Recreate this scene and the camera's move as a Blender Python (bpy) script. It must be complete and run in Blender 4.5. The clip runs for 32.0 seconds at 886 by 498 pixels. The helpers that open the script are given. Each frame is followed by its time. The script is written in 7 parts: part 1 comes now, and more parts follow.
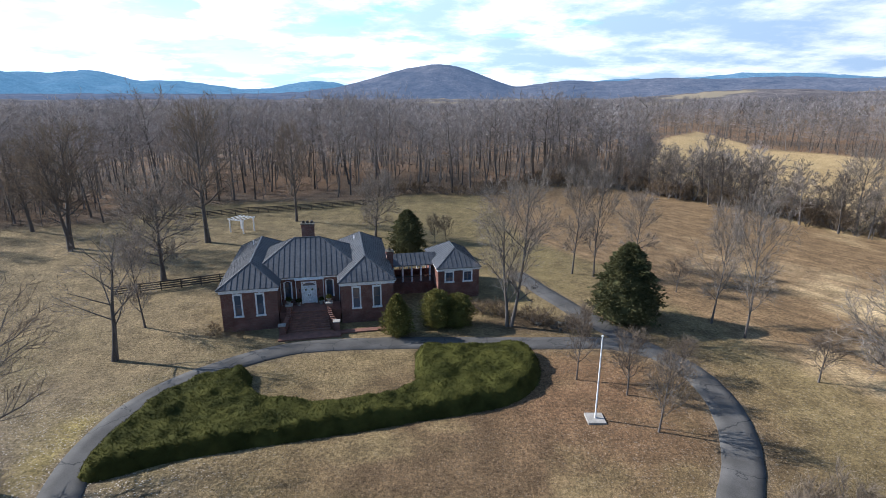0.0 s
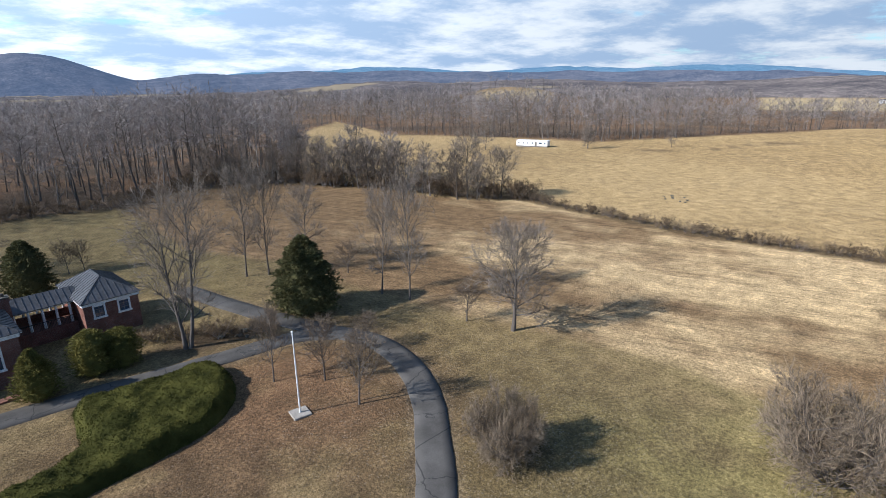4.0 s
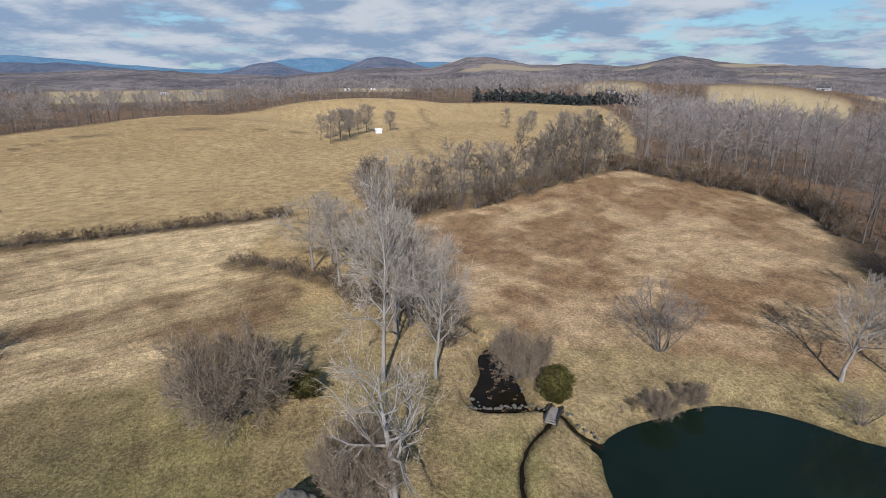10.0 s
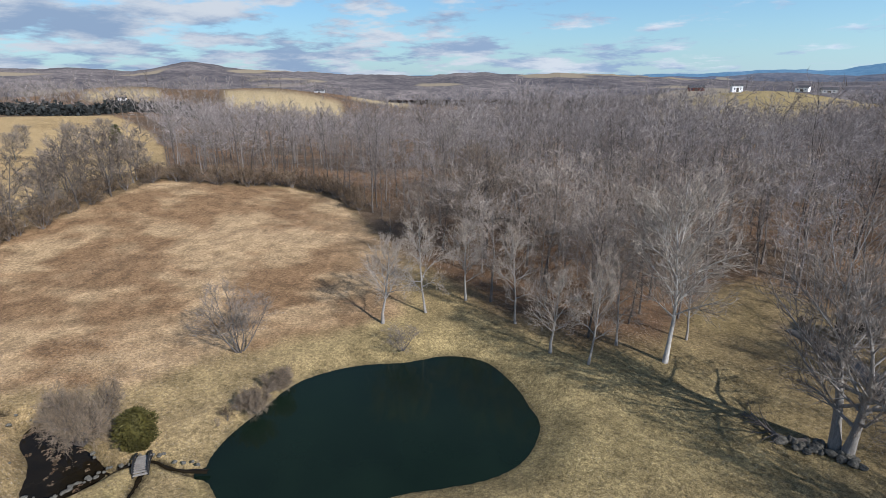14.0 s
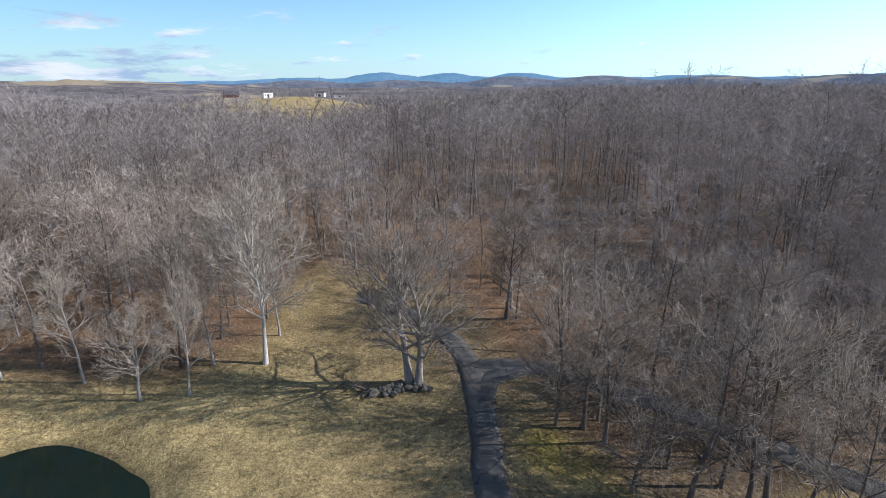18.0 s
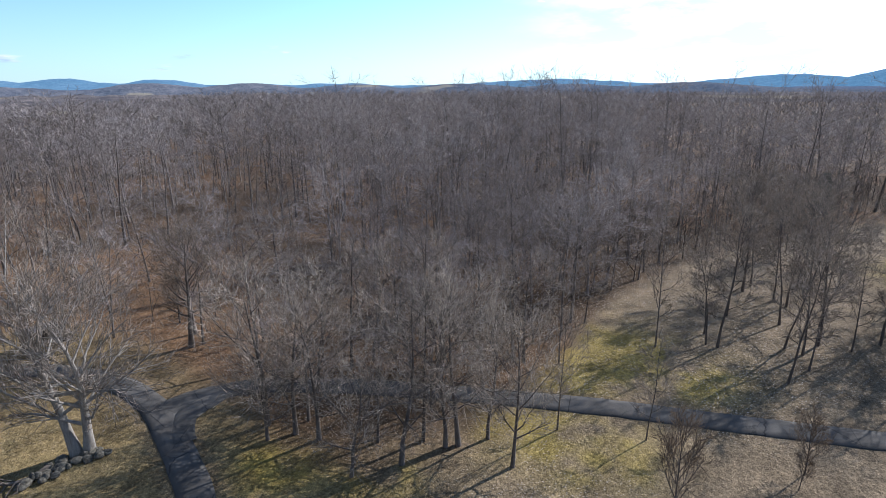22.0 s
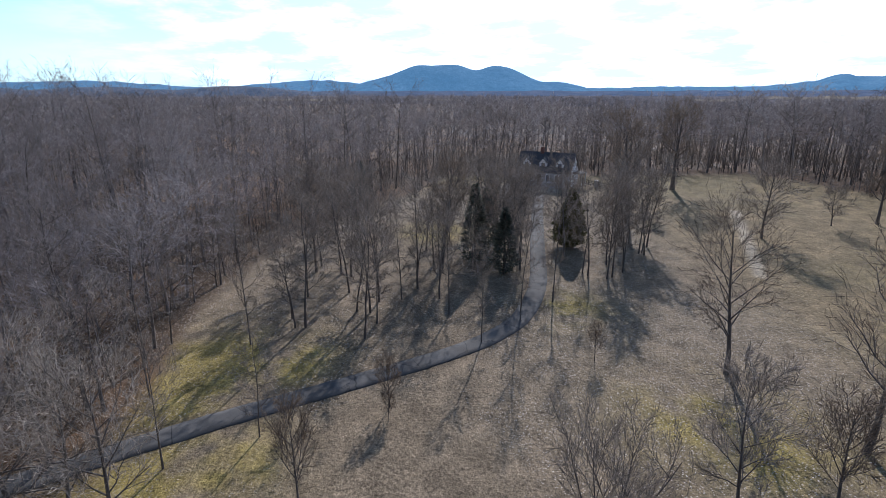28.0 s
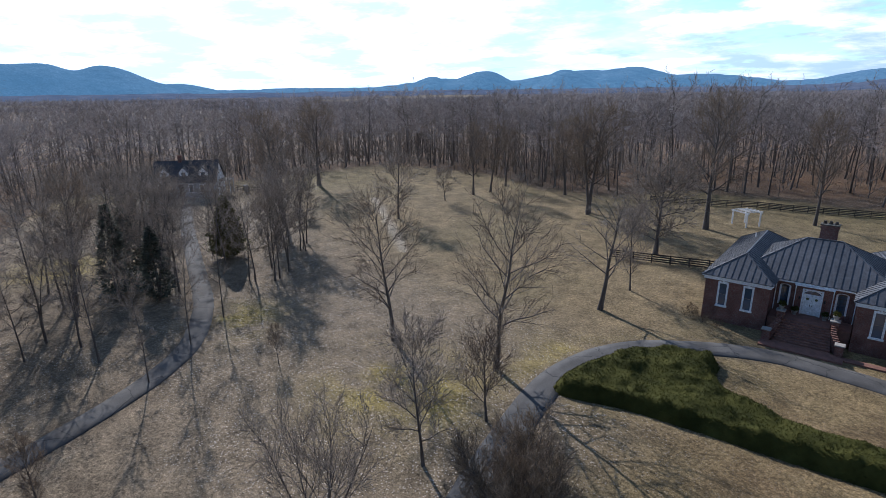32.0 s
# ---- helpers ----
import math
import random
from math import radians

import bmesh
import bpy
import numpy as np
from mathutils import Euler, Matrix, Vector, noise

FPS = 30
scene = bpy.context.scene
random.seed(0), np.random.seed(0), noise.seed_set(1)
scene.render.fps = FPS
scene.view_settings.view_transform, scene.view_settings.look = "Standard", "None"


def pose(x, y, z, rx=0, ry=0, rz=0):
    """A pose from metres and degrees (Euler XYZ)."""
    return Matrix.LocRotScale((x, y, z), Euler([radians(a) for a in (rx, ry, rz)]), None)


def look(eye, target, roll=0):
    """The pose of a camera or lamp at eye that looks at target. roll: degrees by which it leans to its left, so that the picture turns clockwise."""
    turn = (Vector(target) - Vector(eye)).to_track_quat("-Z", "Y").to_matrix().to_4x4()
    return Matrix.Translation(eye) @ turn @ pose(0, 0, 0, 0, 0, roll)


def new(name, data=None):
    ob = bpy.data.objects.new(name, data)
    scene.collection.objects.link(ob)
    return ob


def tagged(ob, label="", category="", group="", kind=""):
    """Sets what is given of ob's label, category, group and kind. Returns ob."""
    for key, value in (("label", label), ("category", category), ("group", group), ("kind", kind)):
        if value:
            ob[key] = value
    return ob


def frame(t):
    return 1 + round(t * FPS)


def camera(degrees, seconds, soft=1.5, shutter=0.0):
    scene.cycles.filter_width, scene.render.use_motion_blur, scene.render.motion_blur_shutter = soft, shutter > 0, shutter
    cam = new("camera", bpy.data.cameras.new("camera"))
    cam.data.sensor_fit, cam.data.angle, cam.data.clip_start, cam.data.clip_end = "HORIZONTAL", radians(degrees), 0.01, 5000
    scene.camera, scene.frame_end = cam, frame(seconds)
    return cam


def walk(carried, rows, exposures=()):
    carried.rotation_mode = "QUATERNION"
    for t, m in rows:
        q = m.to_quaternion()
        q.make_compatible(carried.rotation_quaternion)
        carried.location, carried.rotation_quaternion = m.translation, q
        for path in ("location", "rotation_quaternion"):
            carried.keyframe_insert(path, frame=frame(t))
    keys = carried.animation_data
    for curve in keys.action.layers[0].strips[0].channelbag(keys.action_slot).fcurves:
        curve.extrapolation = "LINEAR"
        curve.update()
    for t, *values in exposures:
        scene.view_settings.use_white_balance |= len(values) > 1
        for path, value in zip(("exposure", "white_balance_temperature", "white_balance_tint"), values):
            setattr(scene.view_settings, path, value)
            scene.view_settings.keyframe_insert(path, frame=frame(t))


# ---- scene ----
# camera: seconds, x, y, z, yaw, pitch, roll
cam = camera(79.37, 32.0, soft=0.7)
PATH = [(0.0, -0.00, -0.00, 26.00, -0.00, -16.15, -0.06),
        (0.5, -0.16, -0.10, 26.18, -4.37, -16.26, -0.03),
        (1.0, -0.27, -0.14, 26.23, -8.02, -16.31, 0.10),
        (1.5, -0.35, -0.15, 26.22, -12.05, -16.42, 0.24),
        (2.0, -0.31, -0.08, 26.26, -16.38, -16.52, 0.36),
        (2.5, -0.28, -0.06, 26.30, -20.82, -16.65, 0.46),
        (3.0, -0.24, -0.02, 26.29, -25.78, -16.75, 0.57),
        (3.5, -0.28, -0.02, 26.34, -30.91, -16.86, 0.63),
        (5.5, -0.31, 0.33, 26.24, -51.48, -17.51, 0.49),
        (6.0, -0.27, 0.42, 26.24, -56.59, -17.67, 0.42),
        (6.5, -0.29, 0.38, 26.19, -61.85, -17.82, 0.37),
        (7.0, -0.12, 0.40, 26.07, -67.28, -17.92, 0.35),
        (7.5, 0.17, 0.39, 25.89, -73.27, -18.00, 0.42),
        (8.0, 0.31, 0.40, 25.76, -80.24, -18.12, 0.47),
        (8.5, 0.43, 0.29, 25.71, -86.09, -18.21, 0.41),
        (9.0, 0.55, 0.27, 25.60, -91.03, -18.20, 0.30),
        (9.5, 0.66, 0.17, 25.50, -95.94, -18.15, 0.19),
        (10.0, 0.70, 0.06, 25.41, -101.23, -18.08, 0.10),
        (10.5, 0.66, -0.06, 25.36, -106.77, -18.06, 0.07),
        (11.0, 0.53, -0.16, 25.40, -113.91, -18.01, 0.09),
        (11.5, 0.29, -0.18, 25.47, -121.11, -17.99, 0.16),
        (12.0, 0.25, -0.17, 25.44, -126.88, -17.95, 0.15),
        (12.5, 0.20, -0.20, 25.40, -131.80, -17.90, 0.17),
        (13.0, 0.11, -0.21, 25.37, -136.14, -17.83, 0.18),
        (13.5, 0.13, -0.40, 25.31, -141.10, -17.77, 0.26),
        (14.0, 0.23, -0.52, 25.25, -148.05, -17.71, 0.27),
        (14.5, 0.31, -0.50, 25.27, -153.46, -17.66, 0.26),
        (15.0, 0.27, -0.53, 25.29, -158.82, -17.58, 0.31),
        (15.5, 0.31, -0.76, 25.29, -165.04, -17.55, 0.38),
        (17.5, 0.10, -1.29, 25.19, -188.53, -17.39, 0.36),
        (18.0, 0.13, -1.33, 25.16, -193.37, -17.26, 0.37),
        (18.5, 0.13, -1.28, 25.10, -197.63, -17.11, 0.39),
        (19.0, 0.04, -1.33, 25.07, -201.65, -17.01, 0.38),
        (19.5, -0.08, -1.34, 25.02, -206.07, -16.96, 0.40),
        (20.0, -0.04, -1.28, 25.02, -211.66, -16.94, 0.39),
        (20.5, -0.06, -1.31, 24.92, -216.44, -16.85, 0.38),
        (21.0, -0.05, -1.35, 24.86, -220.18, -16.80, 0.37),
        (21.5, -0.04, -1.39, 24.80, -223.96, -16.78, 0.31),
        (22.0, 0.00, -1.42, 24.70, -228.03, -16.68, 0.27),
        (22.5, -0.11, -1.46, 24.55, -232.31, -16.60, 0.27),
        (23.0, -0.14, -1.56, 24.44, -237.52, -16.56, 0.25),
        (23.5, -0.30, -1.42, 24.40, -242.11, -16.63, 0.29),
        (24.0, -0.30, -1.28, 24.46, -246.98, -16.64, 0.31),
        (24.5, -0.42, -1.22, 24.41, -251.87, -16.67, 0.38),
        (25.0, -0.48, -1.11, 24.40, -256.18, -16.68, 0.41),
        (25.5, -0.59, -1.05, 24.28, -260.51, -16.66, 0.37),
        (26.0, -0.70, -1.13, 24.19, -264.62, -16.70, 0.30),
        (26.5, -0.73, -1.06, 24.14, -267.52, -16.67, 0.24),
        (28.5, -0.49, -0.74, 24.31, -275.37, -16.33, 0.01),
        (29.0, -0.45, -0.78, 24.33, -279.73, -16.28, 0.03),
        (29.5, -0.29, -0.79, 24.33, -283.80, -16.26, 0.07),
        (30.0, -0.24, -0.81, 24.33, -288.58, -16.27, 0.17),
        (30.5, -0.24, -0.90, 24.24, -294.14, -16.27, 0.29),
        (31.0, -0.17, -0.96, 24.24, -299.14, -16.33, 0.47),
        (31.5, -0.13, -0.94, 24.35, -303.83, -16.37, 0.63),
        (32.0, -0.08, -0.79, 24.41, -308.97, -16.49, 0.76)]
walk(cam, [(t, pose(x, y, z, 90 + p, r, w)) for t, x, y, z, w, p, r in PATH],
     [(0.0, 0.68, 6200, 11), (3.0, 0.55, 6250, 11), (6.0, 0.28, 6330, 11), (9.0, 0.03, 6330, 12), (13.0, 0.14, 6250, 12), (15.5, 0.32, 6280, 12), (18.5, 0.54, 6300, 12),
      (22.0, 0.58, 6230, 13), (26.0, 0.49, 6020, 14), (29.0, 0.32, 5960, 15), (32.0, 0.29, 6020, 14)])

# ---------------------------------------------------------------- sky and sun
SUN_AZ, SUN_EL = 75.0, 32.0          # azimuth counted anticlockwise from +y
SUN_DIR = Vector((-math.sin(radians(SUN_AZ)) * math.cos(radians(SUN_EL)),
                  math.cos(radians(SUN_AZ)) * math.cos(radians(SUN_EL)), math.sin(radians(SUN_EL))))


def build_sky():
    w = bpy.data.worlds.new("sky")
    scene.world = w
    w.use_nodes = True
    nt = w.node_tree
    nt.nodes.clear()
    N, L = nt.nodes.new, nt.links.new
    out, bg = N("ShaderNodeOutputWorld"), N("ShaderNodeBackground")
    sky = N("ShaderNodeTexSky")
    sky.sky_type, sky.sun_disc = "NISHITA", False
    sky.sun_elevation, sky.sun_rotation = radians(SUN_EL), radians(-SUN_AZ)
    sky.air_density, sky.dust_density, sky.ozone_density = 1.0, 0.1, 3.0
    tc = N("ShaderNodeTexCoord")
    sep = N("ShaderNodeSeparateXYZ")
    L(tc.outputs["Generated"], sep.inputs[0])

    def math_node(op, a, b=None, c=None):
        m = N("ShaderNodeMath")
        m.operation = op
        for i, v in enumerate((a, b, c)):
            if v is None:
                continue
            if isinstance(v, (int, float)):
                m.inputs[i].default_value = v
            else:
                L(v, m.inputs[i])
        return m.outputs[0]

    def ramp(v, a, b):
        m = N("ShaderNodeMapRange")
        m.interpolation_type = "SMOOTHSTEP"
        L(v, m.inputs["Value"])
        m.inputs["From Min"].default_value, m.inputs["From Max"].default_value = a, b
        return m.outputs["Result"]

    # cloud deck: the view ray meets a flat layer overhead
    zz = math_node("ADD", math_node("MAXIMUM", sep.outputs[2], 0.0), 0.16)
    comb = N("ShaderNodeCombineXYZ")
    L(math_node("DIVIDE", sep.outputs[0], zz), comb.inputs[0])
    L(math_node("DIVIDE", sep.outputs[1], zz), comb.inputs[1])
    comb.inputs[2].default_value = 3.7

    def cloud_noise(scale, detail, rough, shift):
        mp = N("ShaderNodeMapping")
        mp.inputs["Location"].default_value = shift
        L(comb.outputs[0], mp.inputs["Vector"])
        n = N("ShaderNodeTexNoise")
        n.inputs["Scale"].default_value, n.inputs["Detail"].default_value = scale, detail
        n.inputs["Roughness"].default_value = rough
        L(mp.outputs[0], n.inputs["Vector"])
        return n.outputs["Fac"]

    big = cloud_noise(0.24, 2.0, 0.5, (0.0, 0.0, 0.0))
    fine = cloud_noise(2.1, 8.0, 0.58, (4.0, 1.0, 0.0))
    thick = cloud_noise(1.6, 8.0, 0.60, (9.0, 5.0, 2.0))
    # more cloud to the north, clear air to the south
    lean = math_node("MULTIPLY_ADD", sep.outputs[1], 0.13, -0.005)
    lean = math_node("MULTIPLY_ADD", sep.outputs[0], 0.16, lean)
    cover = math_node("ADD", math_node("MULTIPLY_ADD", big, 0.35, fine), lean)
    cover = ramp(cover, 0.60, 0.75)
    # broken overhead, closing up towards the horizon by foreshortening
    cover = math_node("MULTIPLY", cover, math_node("SUBTRACT", 1.0, math_node("MULTIPLY", ramp(sep.outputs[2], 0.15, 0.42), 0.9)))
    dark = ramp(thick, 0.36, 0.60)
    dot = N("ShaderNodeVectorMath")
    dot.operation = "DOT_PRODUCT"
    L(tc.outputs["Generated"], dot.inputs[0])
    dot.inputs[1].default_value = SUN_DIR
    near = math_node("MAXIMUM", dot.outputs["Value"], 0.0)
    glow = math_node("POWER", near, 5.0)
    mix = N("ShaderNodeMix")
    mix.data_type = "RGBA"
    mix.inputs[6].default_value, mix.inputs[7].default_value = (0.89, 0.975, 1.06, 1), (0.41, 0.57, 0.80, 1)
    L(dark, mix.inputs[0])
    bright = N("ShaderNodeVectorMath")
    bright.operation = "SCALE"
    L(mix.outputs[2], bright.inputs[0])
    side = math_node("POWER", math_node("MULTIPLY_ADD", dot.outputs["Value"], 0.5, 0.5), 2.0)
    shine = math_node("MULTIPLY_ADD", side, 9.2, math_node("MULTIPLY_ADD", glow, 4.0, CLOUD))
    L(shine, bright.inputs["Scale"])
    # thin bright veil round the sun
    veil = math_node("MULTIPLY", ramp(near, 0.55, 0.84), math_node("MULTIPLY_ADD", ramp(sep.outputs[2], 0.16, 0.42), -0.72, 0.88))
    cover = math_node("MAXIMUM", cover, veil)
    whole = N("ShaderNodeMix")
    whole.data_type = "RGBA"
    L(cover, whole.inputs[0])
    # pale haze towards the horizon
    haze = math_node("POWER", 2.718, math_node("MULTIPLY", math_node("MAXIMUM", sep.outputs[2], 0.0), -11.0))
    air = N("ShaderNodeMix")
    air.data_type = "RGBA"
    L(math_node("MULTIPLY", haze, 0.8), air.inputs[0])
    tint = N("ShaderNodeMix")
    tint.data_type, tint.blend_type = "RGBA", "MULTIPLY"
    tint.inputs[0].default_value = 1.0
    L(sky.outputs[0], tint.inputs[6])
    tint.inputs[7].default_value = (0.82, 1.12, 1.28, 1)
    L(tint.outputs[2], air.inputs[6])
    air.inputs[7].default_value = (4.3, 6.1, 7.2, 1)
    lit = N("ShaderNodeVectorMath")
    lit.operation = "SCALE"
    L(air.outputs[2], lit.inputs[0])
    L(math_node("MULTIPLY", math_node("MULTIPLY_ADD", side, 1.0, 0.72), math_node("MULTIPLY_ADD", ramp(sep.outputs[2], 0.15, 0.5), -0.45, 1.0)), lit.inputs["Scale"])
    L(lit.outputs[0], whole.inputs[6])
    L(bright.outputs[0], whole.inputs[7])
    L(whole.outputs[2], bg.inputs["Color"])
    bg.inputs["Strength"].default_value = SKY
    L(bg.outputs[0], out.inputs["Surface"])


SKY, CLOUD = 0.104, 5.7
build_sky()
lamp = new("sun", bpy.data.lights.new("sun", "SUN"))
lamp.data.energy, lamp.data.angle, lamp.data.color = 5.0, radians(0.55), (1.0, 0.955, 0.89)
lamp.matrix_world = look(SUN_DIR * 400, (0, 0, 0))

# ---------------------------------------------------------------- materials


class Mat:
    """A node material with a principled shader and short ways to mix noise into it."""

    def __init__(self, name, rough=0.85, metal=0.0, spec=0.3):
        self.m = bpy.data.materials.new(name)
        self.m.use_nodes = True
        self.t = self.m.node_tree
        self.b = self.t.nodes["Principled BSDF"]
        self.b.inputs["Roughness"].default_value = rough
        self.b.inputs["Metallic"].default_value = metal
        self.b.inputs["Specular IOR Level"].default_value = spec
        self.b.inputs["Diffuse Roughness"].default_value = 0.3 if rough >= 0.9 else 0.0
        self.co = self.t.nodes.new("ShaderNodeTexCoord").outputs["Object"]

    def n(self, kind, **sets):
        node = self.t.nodes.new(kind)
        for k, v in sets.items():
            node.inputs[k.replace("_", " ")].default_value = v
        return node

    def link(self, a, b):
        self.t.links.new(a, b)

    def noise(self, scale, detail=4.0, rough=0.55, stretch=None):
        node = self.n("ShaderNodeTexNoise", Scale=scale, Detail=detail, Roughness=rough)
        if stretch:
            mp = self.n("ShaderNodeMapping", Scale=stretch)
            self.link(self.co, mp.inputs[0])
            self.link(mp.outputs[0], node.inputs["Vector"])
        else:
            self.link(self.co, node.inputs["Vector"])
        return node.outputs["Fac"]

    def span(self, v, a, b, lo=0.0, hi=1.0):
        node = self.n("ShaderNodeMapRange")
        for k, x in zip(("From Min", "From Max", "To Min", "To Max"), (a, b, lo, hi)):
            node.inputs[k].default_value = x
        self.link(v, node.inputs["Value"])
        return node.outputs["Result"]

    def mix(self, fac, a, b, mode="MIX"):
        node = self.t.nodes.new("ShaderNodeMix")
        node.data_type, node.blend_type = "RGBA", mode
        for i, v in ((0, fac), (6, a), (7, b)):
            if isinstance(v, (int, float)):
                node.inputs[i].default_value = v
            elif isinstance(v, tuple):
                node.inputs[i].default_value = (*v, 1)
            else:
                self.link(v, node.inputs[i])
        return node.outputs[2]

    def scale(self, col, v):
        node = self.t.nodes.new("ShaderNodeVectorMath")
        node.operation = "SCALE"
        self.link(col, node.inputs[0])
        if isinstance(v, (int, float)):
            node.inputs["Scale"].default_value = v
        else:
            self.link(v, node.inputs["Scale"])
        return node.outputs[0]

    def color(self, c):
        if isinstance(c, tuple):
            self.b.inputs["Base Color"].default_value = (*c, 1)
        else:
            self.link(c, self.b.inputs["Base Color"])

    def rough(self, v):
        self.link(v, self.b.inputs["Roughness"])

    def bump(self, v, depth, strength=0.6):
        node = self.n("ShaderNodeBump", Strength=strength, Distance=depth)
        self.link(v, node.inputs["Height"])
        self.link(node.outputs[0], self.b.inputs["Normal"])

    def sift(self, c, share):
        """Lets a share of the light through, as fine twigs do."""
        back = self.t.nodes.new("ShaderNodeBsdfTranslucent")
        self.link(c, back.inputs["Color"])
        mix = self.t.nodes.new("ShaderNodeMixShader")
        mix.inputs[0].default_value = share
        self.link(self.b.outputs[0], mix.inputs[1])
        self.link(back.outputs[0], mix.inputs[2])
        self.link(mix.outputs[0], self.t.nodes["Material Output"].inputs["Surface"])

    def island(self):
        return self.t.nodes.new("ShaderNodeNewGeometry").outputs["Random Per Island"]

    def each(self):
        return self.t.nodes.new("ShaderNodeObjectInfo").outputs["Random"]


def two_tone(name, a, b, scale, rough=0.85, fine=None, bump=0.0, metal=0.0, spec=0.3, island=0.0, stretch=None, each=0.0, sift=0.0):
    m = Mat(name, rough, metal, spec)
    f = m.noise(scale, 5.0, 0.6, stretch)
    c = m.mix(m.span(f, 0.35, 0.65), a, b)
    if fine:
        g = m.noise(fine, 3.0, 0.6, stretch)
        c = m.scale(c, m.span(g, 0.25, 0.75, 0.72, 1.28))
        if bump:
            m.bump(g, bump)
    if island:
        c = m.scale(c, m.span(m.island(), 0, 1, 1 - island, 1 + island))
    if each:
        c = m.scale(c, m.span(m.each(), 0, 1, 1 - each, 1 + each))
    m.color(c)
    if sift:
        m.sift(c, sift)
    return m.m


def grove(name, a, b, island, sift=0.18):
    """Twigs and bark of many joined trees; each tree has a tone of its own."""
    m = Mat(name, 0.95, 0.0, 0.15)
    node = m.t.nodes.new("ShaderNodeAttribute")
    node.attribute_name = "tone"
    tone = node.outputs["Fac"]
    c = m.mix(tone, a, b)
    c = m.scale(c, m.span(tone, 0, 1, 0.76, 1.26))
    c = m.scale(c, m.span(m.island(), 0, 1, 1 - island, 1 + island))
    m.color(c)
    if sift:
        m.sift(c, sift)
    return m.m


BARK = two_tone("bark", (0.085, 0.072, 0.063), (0.15, 0.132, 0.12), 1.3, 0.95, 9.0, 0.03, stretch=(3, 3, 0.5))
TWIG = two_tone("twigs", (0.192, 0.160, 0.132), (0.266, 0.226, 0.192), 0.3, 0.9, island=0.45, sift=0.18)
TWIG_RED = two_tone("reddish_twigs", (0.150, 0.113, 0.082), (0.215, 0.168, 0.128), 0.3, 0.9, island=0.45, sift=0.18)
TWIG_PALE = two_tone("pale_twigs", (0.295, 0.250, 0.206), (0.400, 0.346, 0.290), 0.3, 0.9, island=0.4, sift=0.18)
TWIG_BUSH = two_tone("thicket_twigs", (0.172, 0.132, 0.094), (0.244, 0.194, 0.144), 0.3, 0.9, island=0.45, sift=0.12)
BARK_PALE = two_tone("pale_bark", (0.34, 0.325, 0.30), (0.55, 0.53, 0.49), 0.8, 0.9, 7.0, 0.02, stretch=(3, 3, 0.6))
BARK_GREY = two_tone("grey_bark", (0.19, 0.177, 0.163), (0.31, 0.292, 0.272), 0.9, 0.95, 8.0, 0.03, stretch=(3, 3, 0.5))
WOODS = grove("woods_twigs", (0.221, 0.191, 0.178), (0.300, 0.268, 0.255), 0.35)
WOODS_BARK = grove("woods_bark", (0.105, 0.090, 0.080), (0.17, 0.150, 0.138), 0.3, 0.0)
# paler copy of the woods twigs, frontal sunlight put into the colour
LIT_WOODS = grove("lit_woods_twigs", (0.268, 0.226, 0.190), (0.350, 0.302, 0.262), 0.35)
BRUSH_TWIG = grove("brush_twigs", (0.120, 0.085, 0.055), (0.185, 0.138, 0.095), 0.45)
HEDGE_TWIG = grove("hedgerow_twigs", (0.165, 0.135, 0.110), (0.215, 0.180, 0.152), 0.35)
STREAM_TWIG = grove("stream_twigs", (0.222, 0.190, 0.150), (0.292, 0.254, 0.208), 0.35)
NEEDLE = two_tone("needles", (0.072, 0.073, 0.032), (0.124, 0.120, 0.056), 0.6, 0.85, spec=0.12, island=0.4, sift=0.18)
NEEDLE_GREY = two_tone("dark_needles", (0.085, 0.096, 0.080), (0.140, 0.152, 0.126), 0.6, 0.85, spec=0.12, island=0.4, sift=0.35)
# near-black colour that holds the cloud shadow on the far wood belt
SHADED_WOOD = two_tone("shaded_wood", (0.022, 0.026, 0.026), (0.042, 0.045, 0.043), 0.1, 0.9, island=0.4)
SHRUB = two_tone("juniper", (0.040, 0.044, 0.011), (0.090, 0.089, 0.023), 0.5, 0.85, spec=0.08, island=0.22, sift=0.22)
OLIVE = two_tone("olive_needles", (0.100, 0.094, 0.028), (0.172, 0.156, 0.048), 0.5, 0.85, spec=0.1, island=0.35, sift=0.2)
BOX_GREEN = two_tone("boxwood", (0.036, 0.033, 0.007), (0.070, 0.062, 0.014), 0.8, 0.7, island=0.4)

# ---------------------------------------------------------------- number noise and plan shapes


def lattice(ix, iy, seed):
    n = (ix * 374761393 + iy * 668265263 + seed * 974634777) & 0xFFFFFFFF
    n = ((n ^ (n >> 13)) * 1274126177) & 0xFFFFFFFF
    return ((n ^ (n >> 16)) & 0xFFFF) / 65535.0


def vnoise(x, y, size, seed=0, octaves=3):
    """Smooth value noise, 0 to 1."""
    total, amp, norm = 0.0, 1.0, 0.0
    for o in range(octaves):
        fx, fy = np.asarray(x) / size, np.asarray(y) / size
        ix, iy = np.floor(fx).astype(np.int64), np.floor(fy).astype(np.int64)
        tx, ty = fx - ix, fy - iy
        tx, ty = tx * tx * (3 - 2 * tx), ty * ty * (3 - 2 * ty)
        a, b = lattice(ix, iy, seed + o), lattice(ix + 1, iy, seed + o)
        c, d = lattice(ix, iy + 1, seed + o), lattice(ix + 1, iy + 1, seed + o)
        total = total + amp * (a * (1 - tx) * (1 - ty) + b * tx * (1 - ty) + c * (1 - tx) * ty + d * tx * ty)
        norm += amp
        amp *= 0.5
        size /= 2.0
    return total / norm


